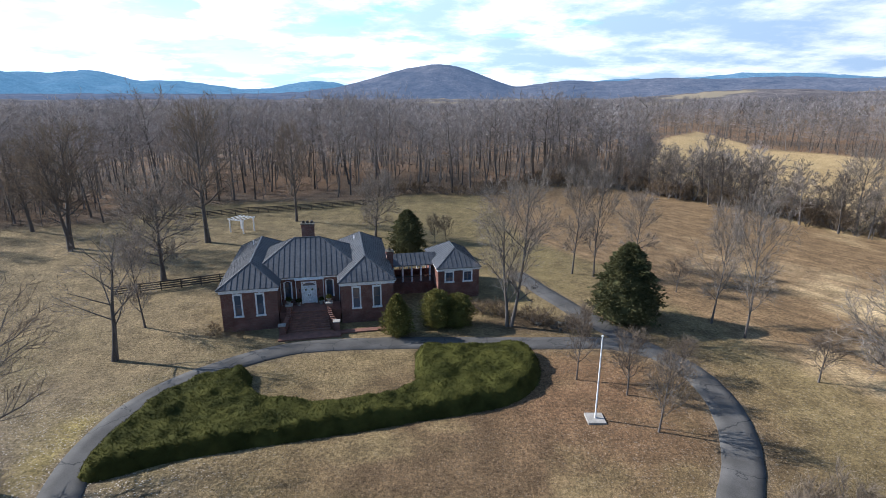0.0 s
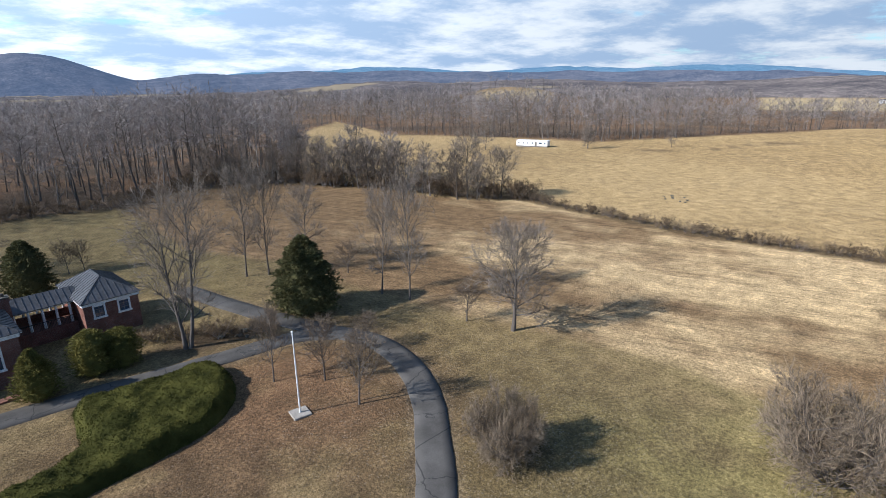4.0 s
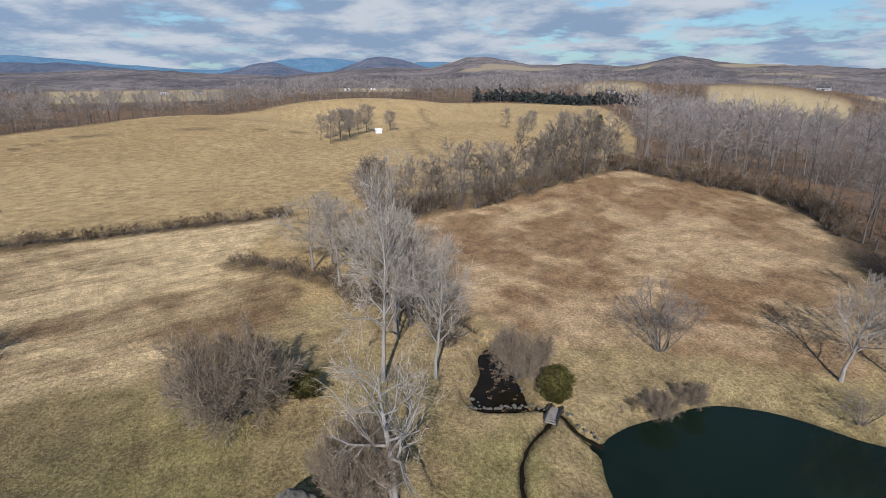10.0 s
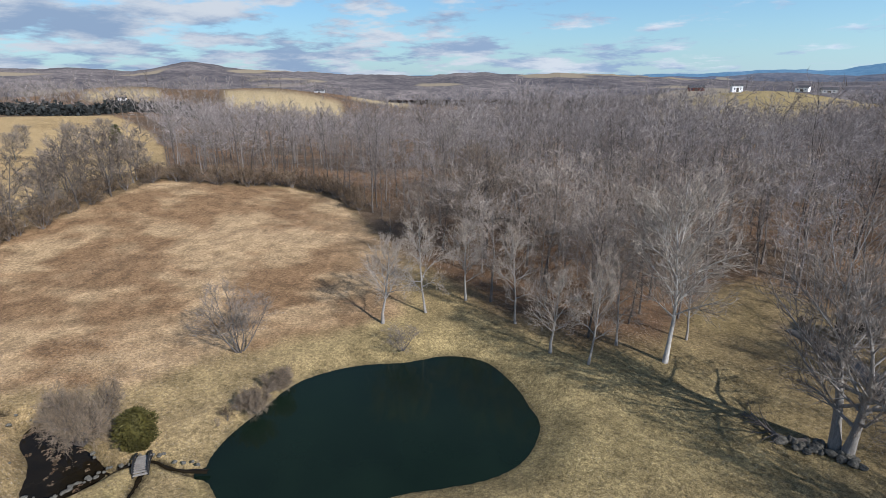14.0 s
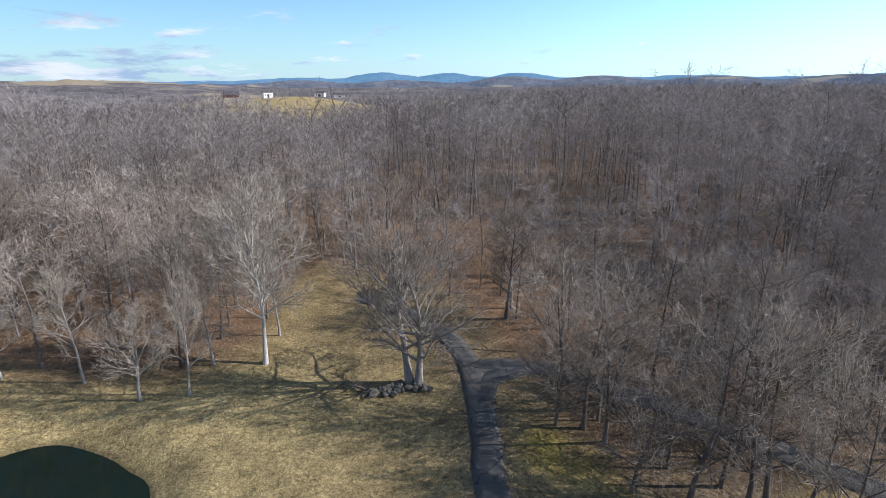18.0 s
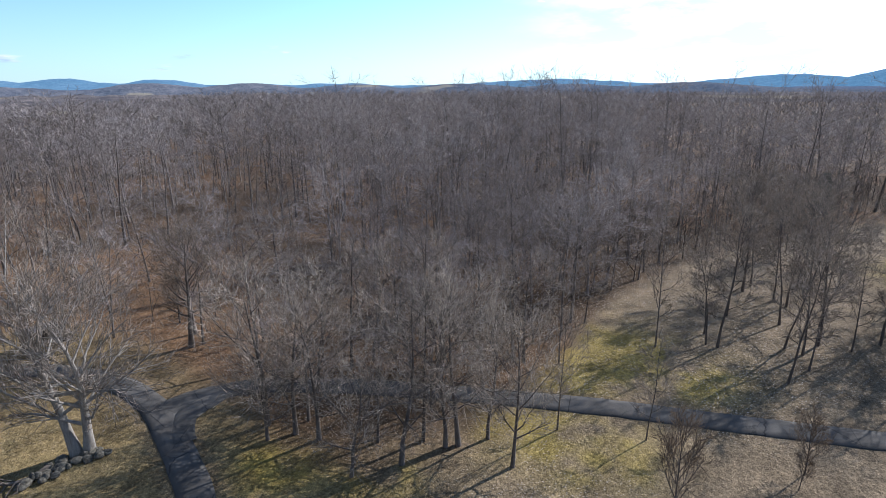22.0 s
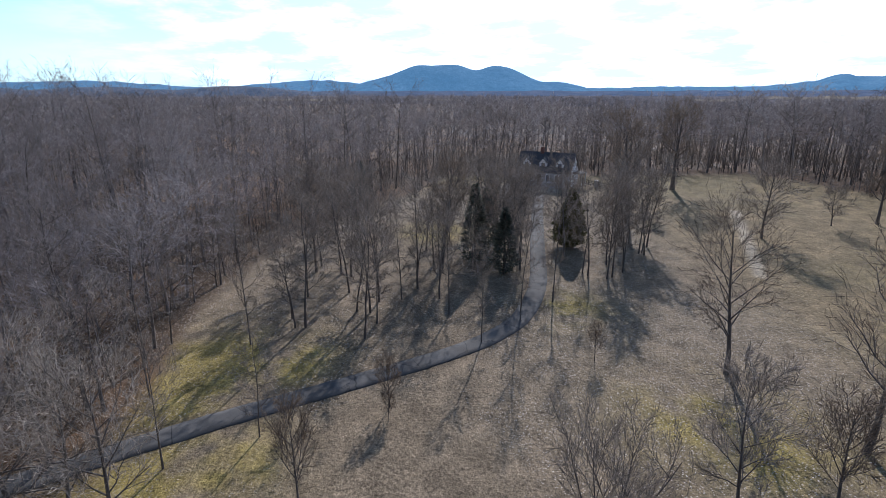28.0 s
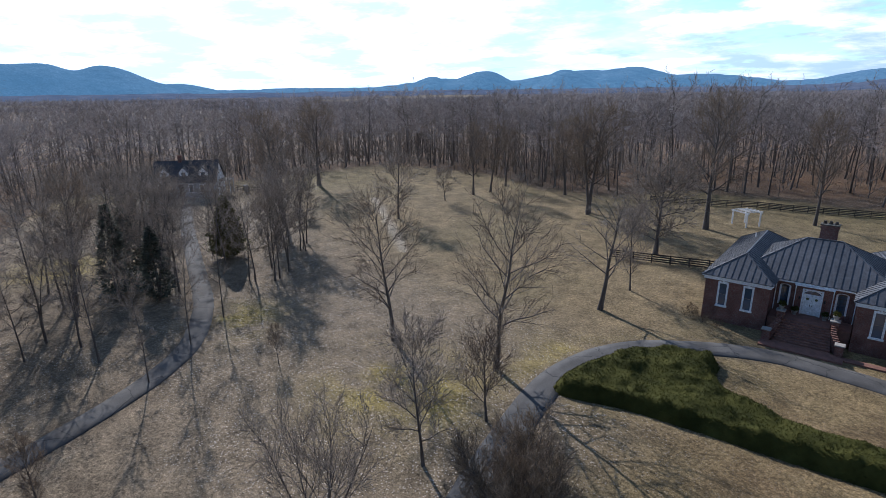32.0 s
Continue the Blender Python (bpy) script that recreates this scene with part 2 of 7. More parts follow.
def smooth(v, a, b):
    t = np.clip((np.asarray(v, float) - a) / (b - a), 0, 1)
    return t * t * (3 - 2 * t)


def spline(points, step, closed=False):
    """Points along a smooth line through the given ones."""
    p = [Vector(q) for q in points]
    n, out = len(p), []
    for i in range(n if closed else n - 1):
        q = [p[(i + k) % n] if closed else p[min(max(i + k, 0), n - 1)] for k in (-1, 0, 1, 2)]
        m = max(2, int((q[2] - q[1]).length / step))
        for j in range(m):
            t = j / m
            out.append(0.5 * (2 * q[1] + (q[2] - q[0]) * t + (2 * q[0] - 5 * q[1] + 4 * q[2] - q[3]) * t * t
                              + (3 * q[1] - q[0] - 3 * q[2] + q[3]) * t ** 3))
    return out if closed else out + [p[-1]]


def line_distance(x, y, line, closed=False):
    """How far plan points lie from a line of points."""
    best = np.full(np.shape(x), 1e9)
    pairs = list(zip(line, line[1:] + line[:1])) if closed else list(zip(line, line[1:]))
    for a, b in pairs:
        dx, dy = b[0] - a[0], b[1] - a[1]
        t = np.clip(((x - a[0]) * dx + (y - a[1]) * dy) / (dx * dx + dy * dy + 1e-9), 0, 1)
        best = np.minimum(best, np.hypot(x - a[0] - t * dx, y - a[1] - t * dy))
    return best


def inside(x, y, ring):
    odd = np.zeros(np.shape(x), bool)
    for a, b in zip(ring, ring[1:] + ring[:1]):
        if a[1] != b[1]:
            odd ^= ((a[1] > y) != (b[1] > y)) & (x < (b[0] - a[0]) * (y - a[1]) / (b[1] - a[1]) + a[0])
    return odd


def soft_inside(x, y, ring):
    """One inside a ring of points, zero outside, with a soft edge."""
    d = line_distance(x, y, ring, True)
    return smooth(np.where(inside(x, y, ring), d, -d), -1.6, 1.6)


POND_Z, POOL_Z = -1.85, -1.75
POND = spline([(31.5, -18.3), (33.5, -21), (34.4, -25.2), (35, -30.6), (32.6, -35.4), (28.4, -39), (25.8, -42), (21.9, -43),
               (17.6, -40.6), (15.2, -38.3), (13.3, -36.2), (12.7, -32), (14.2, -28.4), (18.6, -24), (22.6, -19.4), (26.2, -16.9)], 0.8, True)
POOL = spline([(40.3, -10.2), (37.9, -10.5), (37.5, -12.4), (37.5, -14.4), (38.8, -14.8), (40.6, -15.0), (43.0, -15.0), (45.6, -14.9), (48.0, -14.5), (48.4, -13.9), (46.6, -12.6), (43.9, -12.1), (42.0, -11.2)], 0.6, True)
RUN = spline([(35.3, -15.9), (34.4, -15.1), (32.9, -13.3), (31.0, -11.9), (29.1, -11.1), (26.8, -10.6), (24.5, -11.4)], 0.6)
INLET = spline([(36.9, -15.0), (36.0, -16.4), (35.1, -16.9), (34.0, -17.0), (32.7, -17.6), (31.4, -18.4)], 0.5)
UPPER = spline([(50.4, -13.2), (52.2, -12.3), (54.7, -8.4), (57.5, -6.4), (62, -4.5)], 0.6)
DRIVE_EAST = spline([(9, 16), (15.5, 23), (20.0, 29.8), (22.7, 34.6), (24.5, 40.7), (24.2, 47.1), (20.9, 53.1), (17.1, 60.9), (13.7, 69.1), (11.0, 76.5)], 1.0)
DRIVE_FRONT = spline([(22.6, 50.5), (19.5, 52.4), (16.5, 53.1), (13.3, 53), (7.2, 52.9), (-3.9, 53), (-13.6, 52.2), (-18.2, 50.4), (-22.0, 47.4), (-25.2, 43.6), (-26.8, 38.6),
                      (-26.6, 33.0), (-24.9, 27.4), (-22.9, 22.6), (-20.3, 16.8), (-15.5, 8), (-11.5, -4), (-9.6, -16), (-9.3, -27.6), (-10.6, -33.3), (-11.9, -40.3), (-12.4, -45.4),
                      (-11.6, -51), (-8.5, -57.5), (-4, -63)], 1.0)
DRIVE_WEST = spline([(-12.9, -43.3), (-15.0, -43.4), (-19.4, -41.3), (-23.7, -36.6), (-28.5, -30.0), (-36.0, -18.1), (-40.9, -9.1), (-46.3, 0.6), (-50.5, 6.3), (-55.6, 10.4), (-65.3, 14.2),
                     (-79.7, 17.3), (-105, 22.6), (-122, 26.8)], 1.0)


def ground_z(x, y):
    x, y = np.asarray(x, float), np.asarray(y, float)
    z = -1.4 * np.exp(-(((x - 30) / 24) ** 2 + ((y + 27) / 20) ** 2))
    z = z + 4.5 * np.exp(-(((x - 122) / 38) ** 2 + ((y + 60) / 36) ** 2))
    dr, dt = (x - 318) * 0.982 + (y - 62) * 0.19, (y - 62) * 0.982 - (x - 318) * 0.19
    z = z + 5.0 * np.exp(-((dr / np.where(dr < 0, 85, 45)) ** 2 + (dt / np.where(dt > 0, 66, 38)) ** 2))
    z = z + 1.0 * np.exp(-(((x + 134) / 26) ** 2 + ((y - 28) / 24) ** 2))
    z = z + 2.5 * np.exp(-(((x + 130) / 50) ** 2 + ((y - 75) / 45) ** 2))
    # the land falls away to the south
    r, az = np.hypot(x, y), np.degrees(np.arctan2(-x, y)) % 360
    z = z - 28.0 * smooth(r, 120, 520) * smooth(az, 150, 178) * (1 - smooth(az, 222, 244))
    north = (az + 180) % 360 - 180
    z = z - 10.0 * smooth(r, 165, 420) * smooth(north, -24, -8) * (1 - smooth(north, 62, 84))
    z = z + 36.0 * np.exp(-(((x - 30) / 150) ** 2 + ((y + 845) / 150) ** 2))
    # second pasture swell, and field slopes on the far hills
    z = z + 8.0 * np.exp(-(((x - 428) / 62) ** 2 + ((y + 24) / 75) ** 2))
    z = z - 5.0 * np.exp(-(((x - 335) / 36) ** 2 + ((y - 2) / 48) ** 2))
    z = z + 17.0 * np.exp(-(((x - 720) / 95) ** 2 + ((y + 388) / 110) ** 2))
    z = z + 31.0 * np.exp(-(((x - 632) / 120) ** 2 + ((y + 569) / 120) ** 2))
    z = z + 24.0 * np.exp(-(((x - 640) / 110) ** 2 + ((y - 686) / 100) ** 2))
    z = z + 29.0 * np.exp(-(((x - 780) / 170) ** 2 + ((y + 750) / 150) ** 2))
    return z


def gz(x, y):
    return float(ground_z(x, y))


# pale fields far out among the woods: azimuth span and distance span
FAR_FIELDS = [(-121.5, -114.8, 690, 815), (-138, -126.3, 690, 850), (-134, -127, 940, 1150), (-145, -138.5, 930, 1300), (-80, -65.5, 620, 1150), (-47.5, -39, 800, 940), (-98, -90, 900, 1500)]


def far_field(x, y):
    r, az = np.hypot(x, y), np.degrees(np.arctan2(-x, y))
    hit = np.zeros(np.shape(x), bool)
    for a0, a1, r0, r1 in FAR_FIELDS:
        hit |= (az > a0) & (az < a1) & (r > r0) & (r < r1)
    return hit


FAR_MEADOW = [(150, -570), (130, -860), (-80, -900), (-110, -850), (-40, -740), (25, -540)]
# distance from the middle at which the woods begin, by azimuth
WOOD_EDGE = [(-180, 76), (-177, 72), (-172, 52), (-164, 50), (-156, 54), (-150, 61), (-143, 77), (-140, 88), (-137, 116), (-132, 127), (-125, 128), (-121, 132),
             (-120.3, 300), (-117, 480), (-108, 520), (-102, 490), (-90, 475), (-84, 410), (-80, 372), (-69, 318), (-59, 288), (-51, 264), (-43, 282), (-30, 310), (-25, 440), (-22, 350), (-21, 167), (-18, 165),
             (-10, 164), (-4, 143), (4, 143), (9, 136), (27, 142), (33, 127), (41, 132), (46, 150), (51, 158), (57, 172), (65, 156), (73, 152), (80, 150),
             (87, 160), (91, 130), (98, 110), (104, 92), (107, 84), (114, 66), (120, 46), (126, 38), (134, 35), (146, 33), (153, 37), (158, 45), (164, 57), (170, 66), (180, 76)]
EDGE_AZ, EDGE_D = np.array([a for a, d in WOOD_EDGE]), np.array([d for a, d in WOOD_EDGE])


def wood_depth(x, y):
    """How deep inside the woods a plan point lies; negative in the open."""
    return np.hypot(x, y) - np.interp(np.degrees(np.arctan2(-x, y)), EDGE_AZ, EDGE_D)


def build_ground():
    radii = [0.0, 5.0, 10.0, 14.0]
    while radii[-1] < 4900:
        r = radii[-1]
        radii.append(r + (max(0.5, 0.0125 * r) if r < 150 else 0.03 * r if r < 700 else 0.07 * r))
    count = 720
    rr = np.repeat(np.array(radii[1:]), count)
    aa = np.tile(np.arange(count) * 2 * np.pi / count, len(radii) - 1)
    x, y = np.concatenate([[0.0], -np.sin(aa) * rr]), np.concatenate([[0.0], np.cos(aa) * rr])
    z = ground_z(x, y)
    r = np.hypot(x, y)
    z = z + (vnoise(x, y, 9, 3) - 0.5) * 0.25 * smooth(r, 10, 30) + (vnoise(x, y, 60, 4) - 0.5) * 1.6 * smooth(r, 110, 260)
    # the ground lies level beneath the drives
    near = r < 140
    road = np.full(len(x), 99.0)
    for line in (DRIVE_EAST, DRIVE_FRONT, DRIVE_WEST):
        road[near] = np.minimum(road[near], line_distance(x[near], y[near], line[::2]))
    z = z * smooth(road, 1.0, 4.0) + (ground_z(x, y) - 0.03) * (1 - smooth(road, 1.0, 4.0))
    close = (np.hypot(x - 32, y + 25) < 40)
    shore = np.full(len(x), 99.0)
    for ring, level, bank in ((POND, POND_Z, 5.0), (POOL, POOL_Z, 1.6)):
        d = line_distance(x[close], y[close], ring, True)
        d = np.where(inside(x[close], y[close], ring), -d, d)
        zc = z[close]
        zc = np.where(d < 0, np.maximum(level + d * 0.5, level - 1.2), zc * smooth(d, 0.3, bank) + (level + 0.3 * d) * (1 - smooth(d, 0.3, bank)))
        z[close] = zc
        shore[close] = np.minimum(shore[close], d)
    run = np.full(len(x), 99.0)
    for line in (RUN, INLET, UPPER):
        run[close] = np.minimum(run[close], line_distance(x[close], y[close], line))
    z -= 0.45 * (1 - smooth(run, 0.15, 0.7))

    # what grows where
    n1, n2, n3 = vnoise(x, y, 22, 11), vnoise(x, y, 5, 12, 4), vnoise(x, y, 1.6, 13, 2)
    n4 = vnoise(x, y, 70, 14)

    def tone(c):
        return np.array(c)[None, :]

    def over(base, c, w):
        return base * (1 - w[:, None]) + np.asarray(c) * w[:, None]

    col = np.repeat(tone((0.222, 0.165, 0.090)), len(x), 0)
    col = over(col, tone((0.178, 0.138, 0.066)), smooth(n1 + 0.35 * (n2 - 0.5), 0.45, 0.68) * 0.8)
    leaf = smooth(n1, 0.3, 0.7) * 0.25
    stripe = np.zeros(len(x))
    az = np.degrees(np.arctan2(-x, y))
    # browner lawn to the east, pale dry grass round the pond
    east = smooth(x, 14, 24) * (1 - 0.6 * smooth(x, 24, 31)) * smooth(y, -2, 16) * (1 - smooth(y, 75, 95)) * (1 - 0.7 * smooth(x, 35, 48))
    col = over(col, tone((0.142, 0.106, 0.058)), east * (0.75 + 0.25 * smooth(n2, 0.35, 0.65)))
    dry = np.exp(-(((x - 40) / 15) ** 2 + ((y + 20) / 17) ** 2))
    col = over(col, tone((0.285, 0.212, 0.125)), np.clip(dry * 1.2, 0, 0.9) * (0.6 + 0.4 * smooth(n2, 0.3, 0.6)))
    litter = np.exp(-(((x - 45) / 9) ** 2 + ((y + 8.5) / 4.5) ** 2))
    col = over(col, tone((0.27, 0.185, 0.115)), np.clip(litter, 0, 0.8))
    leaf = np.maximum(leaf, litter * 0.6)
    bank = np.exp(-(((x - 48) / 10) ** 2 + ((y - 1) / 9) ** 2))
    col = over(col, tone((0.30, 0.222, 0.13)), np.clip(bank, 0, 0.8))
    # brown-green grass behind the house, darkened further by shade put into the colour
    shaded_rear = np.exp(-(((x + 12) / 40) ** 2 + ((y - 106) / 34) ** 2))
    col = over(col, tone((0.140, 0.112, 0.058)), np.clip(shaded_rear * 1.1, 0, 0.85))
    pale = smooth(x, 30, 44) * (1 - smooth(x, 60, 75)) * smooth(y, -22, -4) * (1 - smooth(y, 10, 30))
    col = over(col, tone((0.27, 0.208, 0.115)), pale * (0.35 + 0.4 * smooth(n2, 0.3, 0.65)) * (1 - 0.6 * east))
    mow = np.exp(-(((x - 28) / 12) ** 2 + ((y - 19) / 13) ** 2))
    col = over(col, tone((0.128, 0.102, 0.053)), np.clip(mow * 1.1, 0, 0.85))
    # green turf by the pond and on the mown grass to the east
    green = np.exp(-(((x - 29) / 9) ** 2 + ((y + 8) / 10) ** 2)) + 0.8 * np.exp(-(((x - 34) / 13) ** 2 + ((y - 12) / 11) ** 2))
    col = over(col, tone((0.215, 0.184, 0.080)), np.clip(green * smooth(n2, 0.3, 0.7) * 1.0, 0, 0.8) * (1 - 0.55 * east))
    # stubble field to the east
    mown = [(30, 64), (34, 52), (41.6, 34.6), (46.5, 23.1), (46.5, 13.8), (56, 6), (66, 4), (76, 14), (103, 10), (97, 26), (92, 46), (89, 72), (88, 92), (74, 108), (74, 138), (52, 158), (28, 164), (10, 144), (14, 112), (16, 96), (26, 80)]
    field = soft_inside(x + 3 * (n2 - 0.5), y + 3 * (n1 - 0.5), mown)
    streak = vnoise((0.47 * x - 0.88 * y) * 0.55, (0.88 * x + 0.47 * y) * 1.7, 16, 51, 4)
    ripe = 0.30 * smooth(0.75 * x - 0.65 * y, -40, 58) - 0.12
    straw = over(np.repeat(tone((0.172, 0.114, 0.066)), len(x), 0), tone((0.43, 0.322, 0.195)), smooth(n4 * 0.25 + n1 * 0.3 + streak * 0.55 + 0.35 * (n2 - 0.5) + ripe, 0.54, 0.84))
    col = col * (1 - field[:, None]) + straw * field[:, None]
    stripe += field
    # pasture beyond the hedge, and the meadows to the west
    past = ((az < -20) & (az > -121) & (wood_depth(x, y) < 4) & (x > 60)).astype(float) * (1 - field)
    grass = over(np.repeat(tone((0.352, 0.255, 0.138)), len(x), 0), tone((0.275, 0.193, 0.10)), smooth(n4 * 0.7 + 0.3 * n1 + 0.3 * (n2 - 0.5), 0.48, 0.70) * 0.75)
    worn = 1 - smooth(line_distance(x, y, [(180, 144), (196, 129), (212, 112), (244, 104), (257, 78), (259, 43), (242, -4), (236, -14)]), 0.5, 2.2)
    grass = over(grass, tone((0.12, 0.082, 0.052)), worn * 0.8)
    worn = 1 - smooth(line_distance(x, y, [(177, -28), (212, -30), (248, -35), (285, -52), (375, -58)]), 0.8, 2.4)
    grass = over(grass, tone((0.16, 0.115, 0.07)), worn * 0.6)
    # brown knoll behind the pond
    knoll_ring = [(46, -20), (58, -10), (75, -6), (103, -9), (98, -16), (100, -28), (108, -47), (116, -66), (105, -74), (94, -85), (79, -85), (57, -68), (46, -62), (34, -46), (40, -36)]
    knoll = soft_inside(x + 4 * (n2 - 0.5), y + 4 * (n1 - 0.5), knoll_ring)
    past *= 1 - knoll
    col = col * (1 - past[:, None]) + grass * past[:, None]
    brown = over(np.repeat(tone((0.345, 0.247, 0.155)), len(x), 0), tone((0.196, 0.124, 0.073)),
                 smooth(vnoise(x + y * 0.6, y - x * 0.6, 14, 31) * 0.55 + vnoise((x + y * 0.6) * 0.8, (y - x * 0.6) * 1.5, 7, 33, 3) * 0.45 + 0.6 * n2 - 0.2, 0.48, 0.72) * (1 - 0.75 * smooth(line_distance(x, y, [(60, -25), (100, -60)]), 22, 40)))
    col = col * (1 - knoll[:, None]) + brown * knoll[:, None]
    stripe += knoll * 0.35
    # fallen leaves west of the house, and before it
    west = smooth(-x, 10, 24) * smooth(130 - np.hypot(x + 20, y), 0, 30)
    west = west * (1 - 0.72 * smooth(y, 30, 50))
    col = over(col, tone((0.196, 0.155, 0.118)), west * 0.85)
    leaf = np.maximum(leaf, west * smooth(n1 + 0.5 * (n2 - 0.5), 0.30, 0.60) * 0.95)
    fore = np.exp(-(((x - 6) / 19) ** 2 + ((y - 36) / 13) ** 2)) * smooth(n2 + 0.5 * n1, 0.4, 0.8)
    col = over(col, tone((0.125, 0.082, 0.049)), np.clip(fore * 1.4, 0, 0.9))
    leaf = np.maximum(leaf, fore * 0.15)
    # dark leaf litter at the drive fork, missing tree shade put into its colour
    fork = np.exp(-(((x + 10) / 15) ** 2 + ((y + 46) / 13) ** 2))
    col = over(col, tone((0.115, 0.080, 0.050)), np.clip(fork * 1.1, 0, 0.8) * (0.5 + 0.5 * smooth(n2, 0.3, 0.6)))
    shore_lawn = np.exp(-(((x - 16) / 24) ** 2 + ((y + 38) / 15) ** 2)) * (1 - knoll)
    col = over(col, tone((0.288, 0.232, 0.122)), np.clip(shore_lawn, 0, 0.75))
    red = np.exp(-(((x - 14) / 9) ** 2 + ((y - 43) / 9) ** 2))
    col = over(col, tone((0.178, 0.105, 0.062)), np.clip(red * 1.2, 0, 0.85) * (0.6 + 0.4 * smooth(n2, 0.3, 0.6)))
    leaf = leaf * (1 - 0.8 * np.exp(-(((x + 23) / 10) ** 2 + ((y + 24) / 9) ** 2)))
    # moss
    moss = np.zeros(len(x))
    for mx, my, mr in ((-44, -22, 8), (-31, -22, 4), (-58, 16, 4), (-47, -14, 4), (-26, 36, 5), (-34, 22, 6), (-93, 2, 6), (-31, -15, 4), (-20, -24, 3.2), (-14.5, -30.5, 3)):
        moss += np.exp(-(((x - mx) / mr) ** 2 + ((y - my) / mr) ** 2))
    col = over(col, tone((0.270, 0.212, 0.048)), np.clip(moss * smooth(n2 + 0.5 * n3, 0.42, 0.95) * 1.1, 0, 0.66))
    # woodland floor
    wood = smooth(wood_depth(x, y) + 8 * (n1 - 0.5), -4, 5)
    wood *= 1 - knoll * 0.8
    meadow = inside(x, y, FAR_MEADOW).astype(float)
    wood *= 1 - meadow
    col = over(col, tone((0.29, 0.225, 0.115)), meadow)
    floor = over(np.repeat(tone((0.150, 0.090, 0.054)), len(x), 0), tone((0.088, 0.060, 0.041)), smooth(n1, 0.35, 0.65))
    col = col * (1 - wood[:, None]) + floor * wood[:, None]
    leaf = np.maximum(leaf, wood * 0.5)
    for a0, a1, r0, r1 in FAR_FIELDS:
        patch = smooth(az, a0, a0 + 0.7) * (1 - smooth(az, a1 - 0.7, a1)) * smooth(r, r0, r0 + 25) * (1 - smooth(r, r1 - 60, r1))
        col = over(col, tone((0.34, 0.27, 0.165)), patch)
    # dead weeds beneath the hedgerows
    hedge = np.full(len(x), 99.0)
    for line in ([(28, 160), (47, 158), (60, 142), (72, 124), (80, 104), (86, 96), (91, 91)], [(90, 90), (90, 72), (92.5, 46), (98, 25), (103, 10)], [(80, -3), (92, -8), (98, -16), (100, -28), (108, -47), (116, -66)],
                 [(116, -68), (105, -75), (94, -86), (80, -86), (70, -80)], [(76, 15), (72, 7), (66, 1), (60, -2)]):
        hedge = np.minimum(hedge, line_distance(x, y, line))
    col = over(col, tone((0.105, 0.074, 0.045)), (1 - smooth(hedge + 1.5 * (n2 - 0.5), 1.2, 3.0)) * 0.85)
    gravel = np.exp(-(((x + 130) / 6) ** 2 + ((y - 27) / 7) ** 2))
    col = over(col, tone((0.36, 0.335, 0.30)), np.clip(gravel * 1.3, 0, 0.85))
    track = 1 - smooth(line_distance(x, y, [(-101, 61), (-87, 54.6), (-67, 45)]), 0.4, 1.3)
    col = over(col, tone((0.40, 0.35, 0.29)), track * 0.7)
    # wet margins
    rim = 1 - smooth(np.abs(shore), 0.1, 0.8)
    col = over(col, tone((0.075, 0.062, 0.034)), rim * 0.6)
    col = over(col, tone((0.034, 0.028, 0.018)), (1 - smooth(run, 0.18, 0.5)) * 0.95)
    # wheel-worn verge
    verge = (1 - smooth(road, 1.3, 2.4)) * 0.55
    col = over(col, tone((0.165, 0.125, 0.09)), verge)
    # dark planting bed by the garage
    bed = np.exp(-(((x - 10.5) / 6) ** 2 + ((y - 57.8) / 2.4) ** 2))
    col = over(col, tone((0.075, 0.052, 0.036)), np.clip(bed * 1.3, 0, 0.85))
    col *= (0.86 + 0.28 * n3)[:, None]
    col *= np.array((1.02, 1.0, 0.91))

    quads = []
    base = 1 + np.arange(count)
    tri = np.stack([np.zeros(count, int), base, 1 + (np.arange(count) + 1) % count], 1)
    for k in range(len(radii) - 2):
        a = 1 + k * count + np.arange(count)
        b = 1 + k * count + (np.arange(count) + 1) % count
        quads.append(np.stack([a, a + count, b + count], 1))
        quads.append(np.stack([a, b + count, b], 1))
    faces = np.concatenate([tri] + quads)[:, ::1]
    me = tri_mesh("ground", np.stack([x, y, z], 1), faces)
    for name, vals in (("leaf", leaf), ("stripe", stripe)):
        at = me.attributes.new(name, "FLOAT", "POINT")
        at.data.foreach_set("value", vals.astype(np.float32))
    at = me.color_attributes.new("soil", "FLOAT_COLOR", "POINT")
    at.data.foreach_set("color", np.concatenate([col, np.ones((len(col), 1))], 1).astype(np.float32).ravel())
    me.shade_smooth()

    m = Mat("turf", 0.95, 0.0, 0.15)
    attr = m.t.nodes.new("ShaderNodeVertexColor")
    attr.layer_name = "soil"
    c = attr.outputs[0]

    def value(name):
        node = m.t.nodes.new("ShaderNodeAttribute")
        node.attribute_name = name
        return node.outputs["Fac"]

    tuft = m.noise(3.2, 6.0, 0.68)
    c = m.scale(c, m.span(tuft, 0.34, 0.66, 0.55, 1.45))
    blade = m.noise(11.0, 4.0, 0.75)
    c = m.scale(c, m.span(blade, 0.34, 0.66, 0.45, 1.55))
    # rows of cut stalks
    turn = m.n("ShaderNodeMapping", Rotation=(0, 0, radians(62)))
    m.link(m.co, turn.inputs[0])
    mp = m.n("ShaderNodeMapping", Scale=(0.07, 1.25, 0.3))
    m.link(turn.outputs[0], mp.inputs[0])
    rows = m.n("ShaderNodeTexNoise", Scale=1.0, Detail=5.0, Roughness=0.62, Distortion=0.5)
    m.link(mp.outputs[0], rows.inputs["Vector"])
